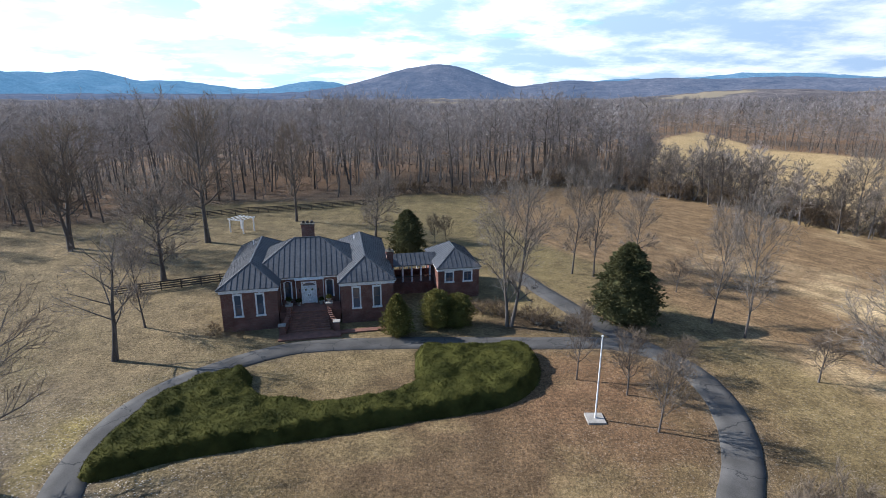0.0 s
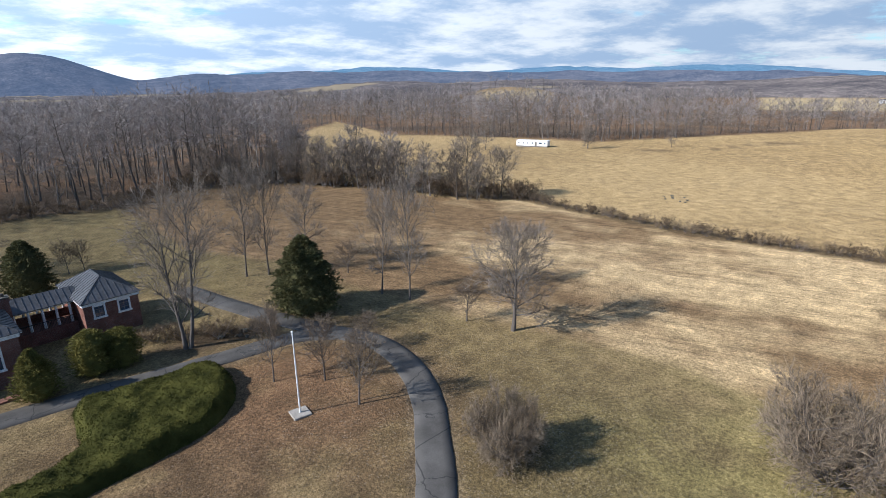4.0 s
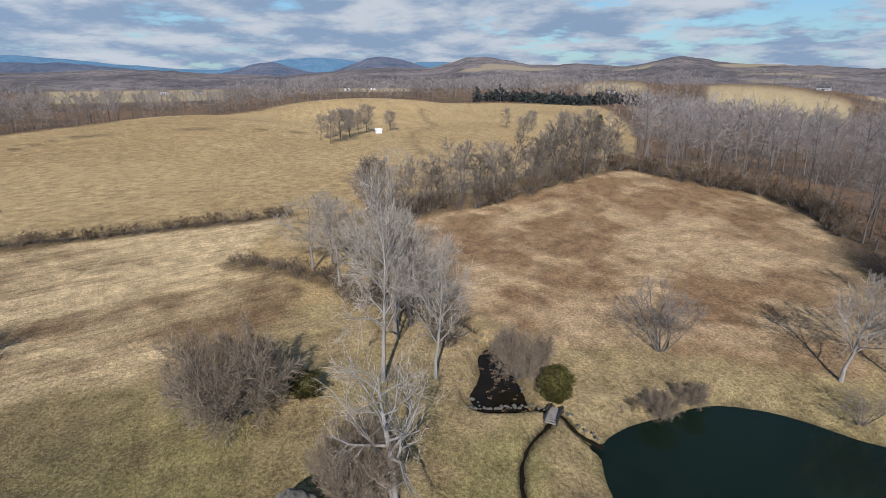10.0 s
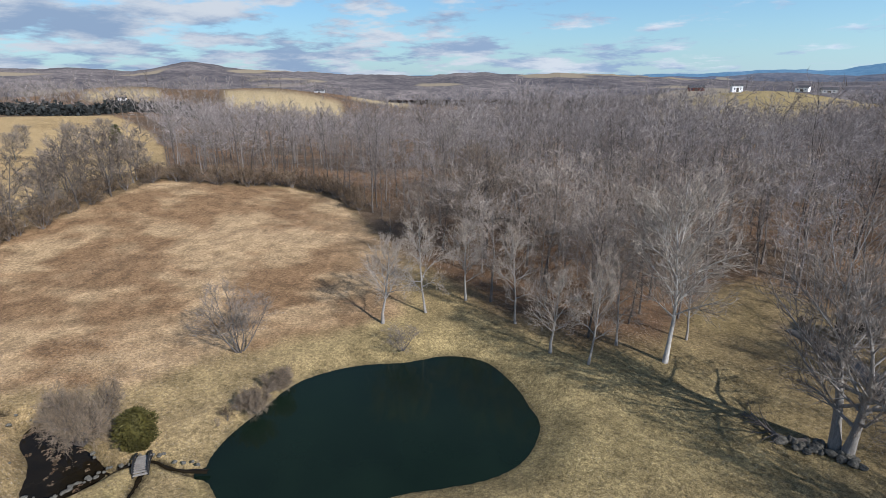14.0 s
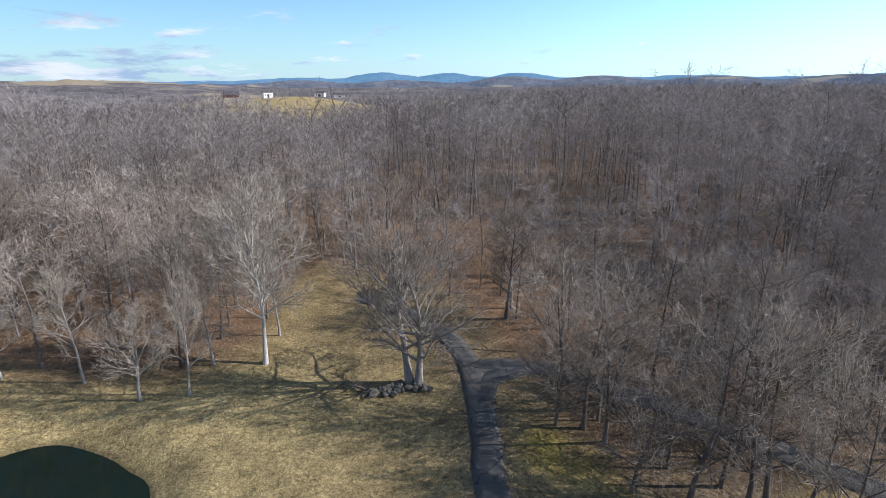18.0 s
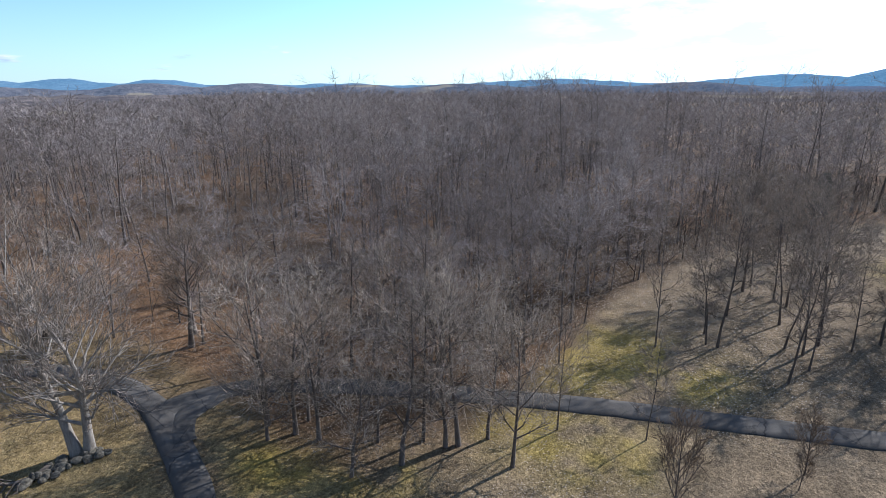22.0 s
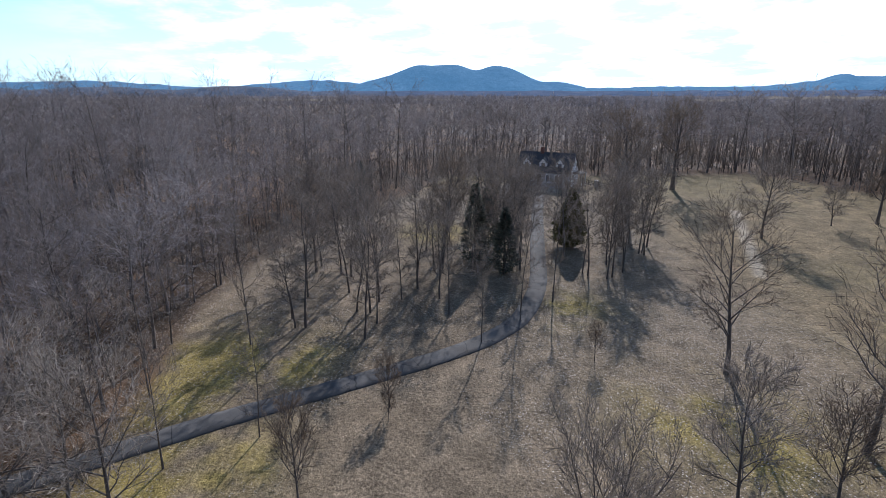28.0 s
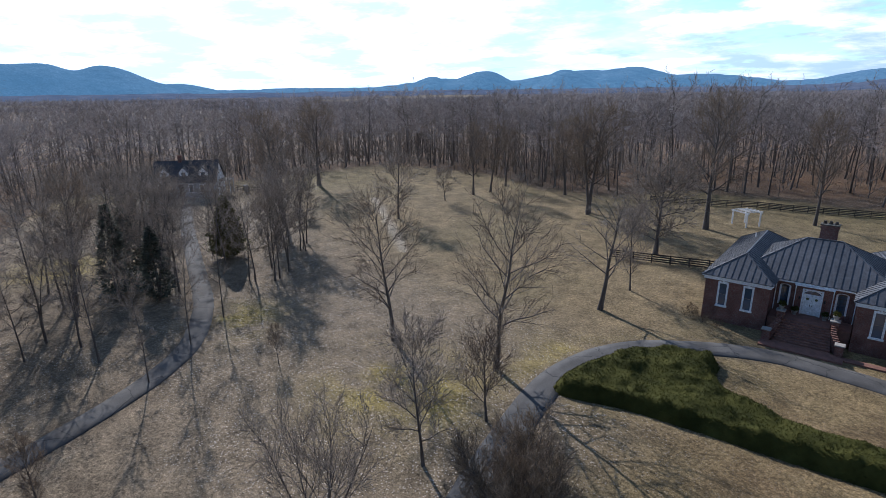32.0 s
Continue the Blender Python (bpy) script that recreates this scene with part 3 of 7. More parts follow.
    c = m.mix(value("stripe"), c, m.scale(c, m.span(rows.outputs["Fac"], 0.34, 0.66, 0.76, 1.24)))
    # clumps a few metres across
    clump = m.noise(0.42, 6.0, 0.66)
    c = m.scale(c, m.span(clump, 0.34, 0.66, 0.70, 1.30))
    # scattered leaves catch the light
    vor = m.n("ShaderNodeTexVoronoi", Scale=5.4)
    m.link(m.co, vor.inputs["Vector"])
    fleck = m.n("ShaderNodeSeparateColor")
    m.link(vor.outputs["Color"], fleck.inputs[0])
    pick = m.span(fleck.outputs[0], 0.34, 0.38)
    body = m.span(vor.outputs["Distance"], 0.34, 0.24)
    amount = m.n("ShaderNodeMath")
    amount.operation = "MULTIPLY"
    m.link(pick, amount.inputs[0])
    m.link(body, amount.inputs[1])
    amount2 = m.n("ShaderNodeMath")
    amount2.operation = "MULTIPLY"
    m.link(amount.outputs[0], amount2.inputs[0])
    m.link(value("leaf"), amount2.inputs[1])
    c = m.mix(amount2.outputs[0], c, m.mix(fleck.outputs[1], (0.33, 0.265, 0.205), (0.64, 0.58, 0.51)))
    m.color(c)
    m.bump(tuft, 0.2, 0.9)
    me.materials.append(m.m)
    return tagged(new("ground", me), "dry winter grass, stubble and leaf-strewn ground", "ground", kind="structure")


def tri_mesh(name, verts, faces, slots=None):
    """A mesh from arrays of points and triangles; slots: the material of each face."""
    me = bpy.data.meshes.new(name)
    verts, faces = np.ascontiguousarray(verts, np.float32), np.ascontiguousarray(faces, np.int32)
    me.vertices.add(len(verts))
    me.vertices.foreach_set("co", verts.ravel())
    me.loops.add(len(faces) * 3)
    me.loops.foreach_set("vertex_index", faces.ravel())
    me.polygons.add(len(faces))
    me.polygons.foreach_set("loop_start", np.arange(len(faces), dtype=np.int32) * 3)
    if slots is not None:
        me.polygons.foreach_set("material_index", np.ascontiguousarray(slots, np.int32))
    me.update(calc_edges=True)
    return me


ground = build_ground()

ASPHALT = Mat("asphalt", 0.9, 0.0, 0.25)
_f = ASPHALT.noise(0.35, 4.0)
_c = ASPHALT.mix(ASPHALT.span(_f, 0.35, 0.65), (0.068, 0.065, 0.062), (0.108, 0.104, 0.100))
_g = ASPHALT.noise(26.0, 2.0)
_c = ASPHALT.scale(_c, ASPHALT.span(_g, 0.3, 0.7, 0.75, 1.25))
_v = ASPHALT.n("ShaderNodeTexVoronoi", Scale=0.2)
_v.feature = "DISTANCE_TO_EDGE"
_w = ASPHALT.noise(1.1, 4.0)
_add = ASPHALT.n("ShaderNodeVectorMath")
_add.operation = "ADD"
ASPHALT.link(ASPHALT.co, _add.inputs[0])
_sc = ASPHALT.n("ShaderNodeVectorMath")
_sc.operation = "SCALE"
_sc.inputs["Scale"].default_value = 1.2
ASPHALT.link(_w, _sc.inputs[0])
ASPHALT.link(_sc.outputs[0], _add.inputs[1])
ASPHALT.link(_add.outputs[0], _v.inputs["Vector"])
_c = ASPHALT.mix(ASPHALT.span(_v.outputs["Distance"], 0.002, 0.012), (0.035, 0.035, 0.037), _c)
ASPHALT.color(_c)
ASPHALT.bump(_g, 0.01, 0.4)
ASPHALT = ASPHALT.m


def ribbon(name, line, half, lift, mat, label, ragged=0.05, slim=0.0):
    """A paved strip along a line, slightly crowned, with its edges turned down into the soil."""
    rng = random.Random(len(line))
    verts, faces = [], []
    side = [(-1.0, -0.12), (-0.97, 0.0), (-0.4, 0.03), (0.4, 0.03), (0.97, 0.0), (1.0, -0.12)]
    for i, p in enumerate(line):
        a, b = line[max(i - 1, 0)], line[min(i + 1, len(line) - 1)]
        d = Vector((b[0] - a[0], b[1] - a[1])).normalized()
        w0 = half - slim * float(smooth(-p[1], -5, 22))
        wl, wr = w0 + rng.uniform(-ragged, ragged), w0 + rng.uniform(-ragged, ragged)
        for s, h in side:
            w = wl if s < 0 else wr
            x, y = p[0] + d.y * s * w, p[1] - d.x * s * w
            verts.append((x, y, gz(x, y) + lift + h))
    n = len(side)
    for i in range(len(line) - 1):
        for k in range(n - 1):
            a = i * n + k
            faces += [(a, a + 1, a + n + 1), (a, a + n + 1, a + n)]
    me = tri_mesh(name, verts, faces)
    me.materials.append(mat)
    me.shade_smooth()
    return tagged(new(name, me), label, "stream" if mat is not ASPHALT else "driveway", kind="structure")


ribbon("driveway", DRIVE_FRONT, 1.42, 0.055, ASPHALT, "cracked grey asphalt drive curving past the house front", slim=0.3)
ribbon("driveway_east", DRIVE_EAST, 1.45, 0.062, ASPHALT, "cracked grey asphalt drive with patched edges")
ribbon("driveway_west", DRIVE_WEST, 1.2, 0.059, ASPHALT, "grey asphalt lane running through bare trees")
# widened mouth where the lane meets the drive
ribbon("driveway_apron", spline([(-11.9, -38.0), (-13.4, -41.0), (-17.0, -42.2)], 0.5), 1.0, 0.063, ASPHALT, "asphalt fillet at the fork of the drive")

WATER = Mat("pond_water", 0.08, 0.0, 0.2)
_n = WATER.noise(0.12, 4.0)
WATER.color(WATER.mix(WATER.span(_n, 0.35, 0.7), (0.006, 0.012, 0.008), (0.009, 0.018, 0.011)))
WATER.bump(WATER.noise(2.4, 3.0), 0.02, 0.12)
WATER = WATER.m


POOL_WATER = two_tone("pool_water", (0.010, 0.008, 0.005), (0.016, 0.012, 0.007), 0.6, 0.12, spec=0.12)


def water_sheet(name, ring, level, label, mat=WATER):
    cx, cy = sum(p[0] for p in ring) / len(ring), sum(p[1] for p in ring) / len(ring)
    verts = [(cx, cy, level)]
    for k in (0.5, 1.06):
        verts += [(cx + (p[0] - cx) * k, cy + (p[1] - cy) * k, level) for p in ring]
    n, faces = len(ring), []
    for i in range(n):
        j = (i + 1) % n
        faces += [(0, 1 + i, 1 + j), (1 + i, 1 + n + i, 1 + n + j), (1 + i, 1 + n + j, 1 + j)]
    me = tri_mesh(name, verts, faces)
    me.materials.append(mat)
    return tagged(new(name, me), label, "pond", kind="structure")


ribbon("stream", RUN, 0.14, -0.33, POOL_WATER, "narrow dark ditch stream in the grass", 0.1)
ribbon("pond_inlet", INLET, 0.13, -0.33, POOL_WATER, "short wet inlet between pool and pond", 0.1)
water_sheet("pond", POND, POND_Z, "dark green still pond water with a grassy bank")
water_sheet("upper_pool", POOL, POOL_Z, "small dark spring pool among leaves", POOL_WATER)

# ---------------------------------------------------------------- trees


class Soup:
    """Points and triangles gathered for one mesh."""

    def __init__(self):
        self.v, self.f = [], []

    def tube(self, pts, radii, sides):
        base = len(self.v)
        for i, p in enumerate(pts):
            d = (pts[min(i + 1, len(pts) - 1)] - pts[max(i - 1, 0)]).normalized()
            u = d.orthogonal().normalized()
            w = d.cross(u)
            for k in range(sides):
                a = 2 * math.pi * k / sides
                self.v.append(p + (u * math.cos(a) + w * math.sin(a)) * radii[i])
        for i in range(len(pts) - 1):
            for k in range(sides):
                a, b = base + i * sides + k, base + i * sides + (k + 1) % sides
                self.f += [(a, b, b + sides), (a, b + sides, a + sides)]

    def blade(self, p, q, w, side):
        n = len(self.v)
        self.v += [p - side * (w / 2), p + side * (w / 2), q]
        self.f.append((n, n + 1, n + 2))

    def quad(self, a, b, c, d):
        n = len(self.v)
        self.v += [a, b, c, d]
        self.f += [(n, n + 1, n + 2), (n, n + 2, n + 3)]

    def mesh(self, name, mat):
        me = tri_mesh(name, np.array([tuple(p) for p in self.v]), np.array(self.f))
        me.materials.append(mat)
        return me

    def arrays(self):
        return np.array([tuple(p) for p in self.v], np.float32), np.array(self.f, np.int32)


def veer(rng, d, degrees):
    """The direction d turned by about so many degrees to a random side."""
    o = d.orthogonal().normalized()
    o.rotate(Matrix.Rotation(rng.uniform(0, 6.283), 3, d))
    a = radians(degrees)
    return (d * math.cos(a) + o * math.sin(a)).normalized()


def bough(rng, p, d, length, steps, wander, lift):
    pts = [p.copy()]
    for _ in range(steps):
        d = (veer(rng, d, rng.uniform(0, wander)) + Vector((0, 0, lift))).normalized()
        pts.append(pts[-1] + d * (length / steps))
    return pts


def along(pts, t):
    f = t * (len(pts) - 1)
    i = min(int(f), len(pts) - 2)
    return pts[i].lerp(pts[i + 1], f - i), (pts[i + 1] - pts[i]).normalized()


def bare_tree(seed, h, spread, girth, bole=0.25, n1=12, n2=6, n3=6, n4=4, rise=40.0, stems=1, lean=0.0, fork=10.0, tw=0.035, sides=(7, 5, 3), seg=(6, 3, 1), lift=0.06, blades2=False, blades1=False, perk=0.15, crook=1.0, pull=0.16, dome=False):
    """Wood and twigs of a leafless tree."""
    rng = random.Random(seed)
    wood, twig = Soup(), Soup()
    for s in range(stems):
        az = 6.283 * s / stems + rng.uniform(-0.4, 0.4)
        tilt = radians(lean if stems == 1 else rng.uniform(0.5, 1.0) * fork)
        d0 = Vector((math.cos(az) * math.sin(tilt), math.sin(az) * math.sin(tilt), math.cos(tilt)))
        hh = h * (1 if s == 0 else rng.uniform(0.75, 0.98))
        start = Vector((0, 0, -0.25)) if stems == 1 else Vector((math.cos(az), math.sin(az), 0)) * girth * 0.7 - Vector((0, 0, 0.25))
        trunk = bough(rng, start, d0, hh * 0.95, seg[0], 6.0 * crook, pull)
        r0 = girth / math.sqrt(stems)
        tr = [r0 * (1.25 if i == 0 else 1.0) * (1 - 0.9 * (i / seg[0]) ** 0.9) + 0.012 for i in range(seg[0] + 1)]
        wood.tube(trunk, tr, sides[0])
        limbs = max(3, n1 // stems)
        for i in range(limbs):
            f = bole + (0.97 - bole) * ((i + rng.uniform(0.1, 0.9)) / limbs)
            p, d = along(trunk, f)
            q = (f - bole) / (1 - bole)
            ang = i * 2.4 + rng.uniform(-0.5, 0.5)
            el = radians(rise + 24 * q + rng.uniform(-14, 12))
            dl = Vector((math.cos(ang) * math.cos(el), math.sin(ang) * math.cos(el), math.sin(el)))
            dl = (dl + d * 0.25).normalized()
            ll = spread * (1.05 - 0.62 * q) * rng.uniform(0.75, 1.15) * (0.72 + 0.5 * math.sin(min(1, q * 2.2 + 0.25) * 1.57))
            if dome:
                ll = spread * (0.42 + 0.58 * math.sin(math.pi * min(1.0, 0.12 + 0.8 * q))) * rng.uniform(0.75, 1.15)
            limb = bough(rng, p, dl, ll, seg[1], 11.0 * crook, lift)
            rl = max(0.42 * r0 * (1 - 0.8 * f), 0.02)
            if blades1:
                wood.blade(limb[0], limb[-1], max(rl * 1.7, tw * 1.7), veer(rng, dl, 90))
            else:
                wood.tube(limb, [rl * (1 - 0.8 * k / seg[1]) + 0.008 for k in range(seg[1] + 1)], sides[1])
            for j in range(n2):
                g = 0.25 + 0.75 * (j + rng.random()) / n2
                bp, bd = along(limb, min(g, 0.999))
                bl = ll * (0.62 - 0.32 * g) * rng.uniform(0.7, 1.3)
                br = bough(rng, bp, veer(rng, bd, rng.uniform(25, 55)), bl, seg[2], 14.0, lift)
                if blades2:
                    twig.blade(br[0], br[-1], tw * 1.5, veer(rng, bd, 90))
                else:
                    rb = max(rl * 0.48 * (1 - 0.6 * g), 0.012)
                    wood.tube(br, [rb * (1 - 0.75 * k / seg[2]) + 0.004 for k in range(seg[2] + 1)], sides[2])
                for k in range(n3):
                    tp, td = along(br, min(0.999, 0.15 + 0.85 * (k + rng.random()) / n3))
                    t2 = (veer(rng, td, rng.uniform(20, 55)) + Vector((0, 0, perk))).normalized()
                    tl = (0.45 * bl + 0.25) * rng.uniform(0.6, 1.2)
                    te = tp + t2 * tl
                    twig.blade(tp, te, tw * 1.35, veer(rng, t2, 90))
                    for _ in range(n4):
                        u = rng.uniform(0.2, 1.0)
                        v2 = (veer(rng, t2, rng.uniform(18, 60)) + Vector((0, 0, perk))).normalized()
                        sp = tp.lerp(te, u)
                        twig.blade(sp, sp + v2 * tl * rng.uniform(0.45, 0.8), tw, veer(rng, v2, 90))
    return wood, twig


TREE_KINDS = {}


def tree_kind(kind, seeds, h, bark, twigs, label, **how):
    made = []
    for s in seeds:
        wood, twig = bare_tree(s, h, **how)
        made.append((wood.mesh("trunk", bark), twig.mesh("crown", twigs)))
        reach = sorted(math.hypot(p.x, p.y) for p in twig.v)
        width = 2 * reach[int(0.93 * len(reach))]
    TREE_KINDS[kind] = (made, h, label, width)


tree_kind("s", (1, 2, 3, 4), 12.0, BARK, TWIG, "slender leafless tree with fine upswept twigs standing in grass", spread=4.6, girth=0.17, bole=0.2, n1=18, n2=9, n3=7, n4=3, rise=26, tw=0.043, crook=1.5, dome=True)
tree_kind("tall", (5, 6), 15.0, BARK, TWIG, "tall thin leafless tree beside the lane", spread=3.4, girth=0.115, bole=0.26, n1=18, n2=8, n3=6, n4=2, rise=12, tw=0.032, crook=1.5, dome=True)
tree_kind("open", (31, 32, 33), 14.0, BARK, TWIG, "open-crowned leafless tree with a bare trunk beside the lane", spread=4.0, girth=0.115, bole=0.24, n1=17, n2=7, n3=6, n4=2, rise=12, tw=0.031, crook=1.6, dome=True)
tree_kind("oak", (7, 8, 9), 18.0, BARK, TWIG_RED, "large leafless oak with spreading limbs", spread=7.0, girth=0.48, bole=0.3, n1=22, n2=10, n3=7, n4=3, rise=18, tw=0.046, crook=1.4, dome=True)
tree_kind("wide", (34, 35), 14.0, BARK, TWIG_RED, "leafless tree with dark wide-reaching limbs on the lawn", spread=5.6, girth=0.24, bole=0.24, n1=20, n2=8, n3=7, n4=2, rise=22, tw=0.034, crook=1.7, dome=True)
tree_kind("round", (10, 11), 11.0, BARK, TWIG, "leafless tree with a dense rounded crown", spread=5.0, girth=0.27, bole=0.18, n1=26, n2=10, n3=8, n4=3, rise=16, tw=0.042, crook=1.3, dome=True)
tree_kind("lean", (12,), 12.0, BARK, TWIG, "leaning leafless tree with open branches", spread=4.6, girth=0.22, bole=0.3, n1=12, n2=5, n3=5, n4=2, rise=35, lean=5.0, tw=0.034)
tree_kind("multi", (13,), 16.0, BARK, TWIG, "tall leafless tree with several grey stems", spread=5.6, girth=0.36, bole=0.2, n1=34, n2=9, n3=6, n4=3, rise=30, stems=2, fork=9, tw=0.040, crook=1.5, dome=True)
tree_kind("multi2", (14, 15), 8.0, BARK, TWIG, "leafless small tree branching from the ground", spread=3.8, girth=0.2, bole=0.16, n1=32, n2=8, n3=6, n4=2, rise=26, stems=6, fork=44, tw=0.028, crook=1.6, pull=0.1)
tree_kind("small", (16, 17, 18), 5.5, BARK, TWIG_RED, "small leafless ornamental tree", spread=2.7, girth=0.1, bole=0.25, n1=16, n2=8, n3=6, n4=3, rise=28, tw=0.027)
tree_kind("bush", (19, 20), 6.0, BARK, TWIG_BUSH, "dense leafless thicket bush with rounded grey-brown twigs", spread=3.0, girth=0.22, bole=0.14, n1=126, n2=8, n3=8, n4=2, rise=14, stems=14, fork=66, tw=0.032, lift=0.03, pull=0.05, crook=1.6)
tree_kind("syc", (21, 22, 23), 13.0, BARK_GREY, TWIG_PALE, "pale-limbed leafless sycamore by the stream", spread=5.2, girth=0.25, bole=0.28, n1=17, n2=9, n3=7, n4=3, rise=16, tw=0.035, crook=2.2)
tree_kind("white", (25,), 13.0, BARK_PALE, TWIG_PALE, "white-barked leafless sycamore at the wood's edge", spread=5.8, girth=0.26, bole=0.3, n1=26, n2=10, n3=8, n4=3, rise=18, tw=0.044, crook=1.8, dome=True)
tree_kind("lawn", (36, 37, 38), 11.0, BARK, TWIG_PALE, "leafless tree with a low grey crown of crooked limbs", spread=5.0, girth=0.19, bole=0.2, n1=16, n2=8, n3=6, n4=2, rise=12, tw=0.030, crook=2.0, dome=True)
tree_kind("old", (26,), 14.0, BARK_GREY, TWIG, "huge old leafless oak with heavy grey limbs", spread=8.0, girth=0.66, bole=0.22, n1=36, n2=10, n3=7, n4=3, rise=14, tw=0.040, stems=2, fork=16, pull=0.1, crook=2.0, dome=True)
tree_kind("dead", (28,), 10.0, BARK_GREY, TWIG_PALE, "half-dead pale tree with crooked bare limbs", spread=6.0, girth=0.4, bole=0.3, n1=16, n2=7, n3=5, n4=2, rise=12, tw=0.029, lift=0.02, crook=2.6)
_tree_no = 0


def plant(kind, x, y, h, wide=None, group="lawn trees"):
    global _tree_no
    made, h0, label, natural = TREE_KINDS[kind]
    rng = random.Random(_tree_no * 7 + 3)
    trunk_me, crown_me = made[_tree_no % len(made)]
    _tree_no += 1
    top = new("tree" if kind != "bush" else "bush")
    k = h / h0
    kx = k if wide is None else min(max(wide / natural, 0.6 * k), 1.5 * k)
    turn = rng.uniform(0, 6.283)
    top.matrix_basis = Matrix.LocRotScale((x, y, gz(x, y)), Euler((0, 0, turn)), (kx, kx, k))
    for name, me in (("trunk", trunk_me), ("crown", crown_me)):
        ob = new(name, me)
        ob.parent = top
    tagged(top, label, "tree" if kind != "bush" else "bush", group)
    return top


def plant_all(rows, group):
    for kind, x, y, h, wide in rows:
        plant(kind, x, y, h, wide, group)


plant_all([("lean", -33.3, 48.9, 11.8, 8.9), ("s", -34.4, 56.8, 10.2, 5.3), ("round", -40.6, 73.3, 13.3, 12.1), ("oak", -42.6, 93.4, 21.5, 12.3), ("oak", -64.2, 88.5, 19.1, 13.1), ("oak", -31.1, 110.8, 17.9, 7.5),
           ("round", -12.7, 97.8, 10.7, 8.1), ("multi", 7.7, 57.3, 16.0, 8.4), ("s", 19.5, 76.4, 14.5, 6.1), ("s", 22.4, 75.1, 14.7, 5.2), ("s", 29.6, 79.1, 11.1, 6.5), ("small", 32.0, 68.7, 4.2, 3.8),
           ("s", 31.8, 58.3, 13.0, 5.3), ("s", 33.7, 54.5, 14.8, 5.9), ("small", 12.7, 45.3, 6.5, 3.4), ("small", 16.6, 42.5, 5.7, 3.9), ("small", 17.3, 37.0, 6.4, 4.1), ("small", 22.7, 46.0, 3.4, 3.7),
           ("small", 35.4, 44.8, 4.3, 4.3), ("small", -1.4, 93.9, 4.7, 3.1), ("small", 0.6, 93.9, 4.2, 3.1)], "trees round the house")
plant_all([("round", 38.0, 39.7, 10.8, 8.2), ("bush", 22.8, 24.4, 5.6, 5.8), ("bush", 38.9, 9.0, 8.2, 8.8), ("s", 80.5, 101.4, 14.3, 9.8), ("s", 87.2, 96.3, 10.7, 8.4)], "east lawn trees")
plant_all([("syc", 41.9, -2.7, 17.4, 5.8), ("syc", 64.7, 0.6, 11.2, 6.6), ("syc", 41.8, -7.4, 12.5, 6.3), ("syc", 52.0, -8.6, 9.5, 5.0), ("syc", 54.7, -6.6, 11.1, 5.8), ("dead", 27.9, -2.1, 9.7, 8.9),
           ("syc", 60.9, -5.2, 10.1, 6.3), ("bush", 28.6, 0.1, 6.2, 4.2), ("bush", 41.3, -14.8, 5.1, 5.4), ("multi2", 43.3, -30.5, 7.1, 8.1), ("syc", 49.5, -4.9, 8.6, 4.2)], "stream trees")
# plain pond trees take the syc kind's pale twigs, painting them sunlit
plant_all([("syc", 34.7, -42.9, 9.4, 7.1), ("syc", 31.9, -47.3, 10.5, 6.0), ("multi2", 29.4, -39.4, 2.4, 4.6), ("white", 6.2, -49.1, 14.4, 9.6), ("syc", 12.3, -45.4, 10.3, 5.1), ("syc", 29.5, -52.4, 9.6, 6.2),
           ("syc", 16.2, -45.8, 8.4, 6.4), ("oak", 34.7, -67.2, 14.2, 10.2), ("white", 86.7, -144.3, 12.7, 9.0), ("syc", 5.2, -54.7, 8.3, 5.2), ("syc", 11.0, -50.2, 9.7, 5.5), ("syc", 21.8, -49.8, 9.9, 5.7),
           ("bush", 34.2, -24.8, 2.3, 2.9), ("bush", 35.1, -28.5, 1.8, 2.8)], "pond trees")
plant_all([("old", -6.8, -42.2, 14.0, 12.2), ("oak", -19.2, -52.9, 11.7, 7.2), ("lawn", -16.3, -33.6, 8.0, 6.0)], "fork trees")
plant_all([("lawn", -21.0, -24.3, 11.6, 8.6), ("lawn", -24.4, -23.3, 11.3, 7.6), ("lawn", -25.9, -18.5, 10.9, 6.6), ("open", -31.5, -18.3, 9.7, 4.7), ("open", -34.7, -12.8, 8.6, 3.8), ("open", -50.4, -26.0, 8.6, 5.9),
           ("open", -49.9, -18.0, 13.6, 5.6), ("open", -74.9, -15.3, 13.5, 7.7), ("open", -64.4, -6.5, 12.1, 5.9), ("open", -61.3, -3.3, 11.6, 5.6), ("oak", -73.3, 2.1, 14.3, 6.6), ("small", -27.8, -8.5, 6.4, 2.9),
           ("lawn", -18.0, -26.0, 8.9, 6.4), ("small", -38.2, -3.5, 4.3, 2.0), ("lawn", -32.2, -26.0, 9.7, 6.8), ("lawn", -22.7, -36.3, 9.7, 7.0), ("lawn", -34.0, -32.0, 10.5, 7.4),
           ("lawn", -38.5, -26.0, 10.0, 7.0), ("lawn", -29.5, -37.0, 10.8, 7.6), ("lawn", -27.2, -21.6, 9.6, 6.4)], "lane trees")
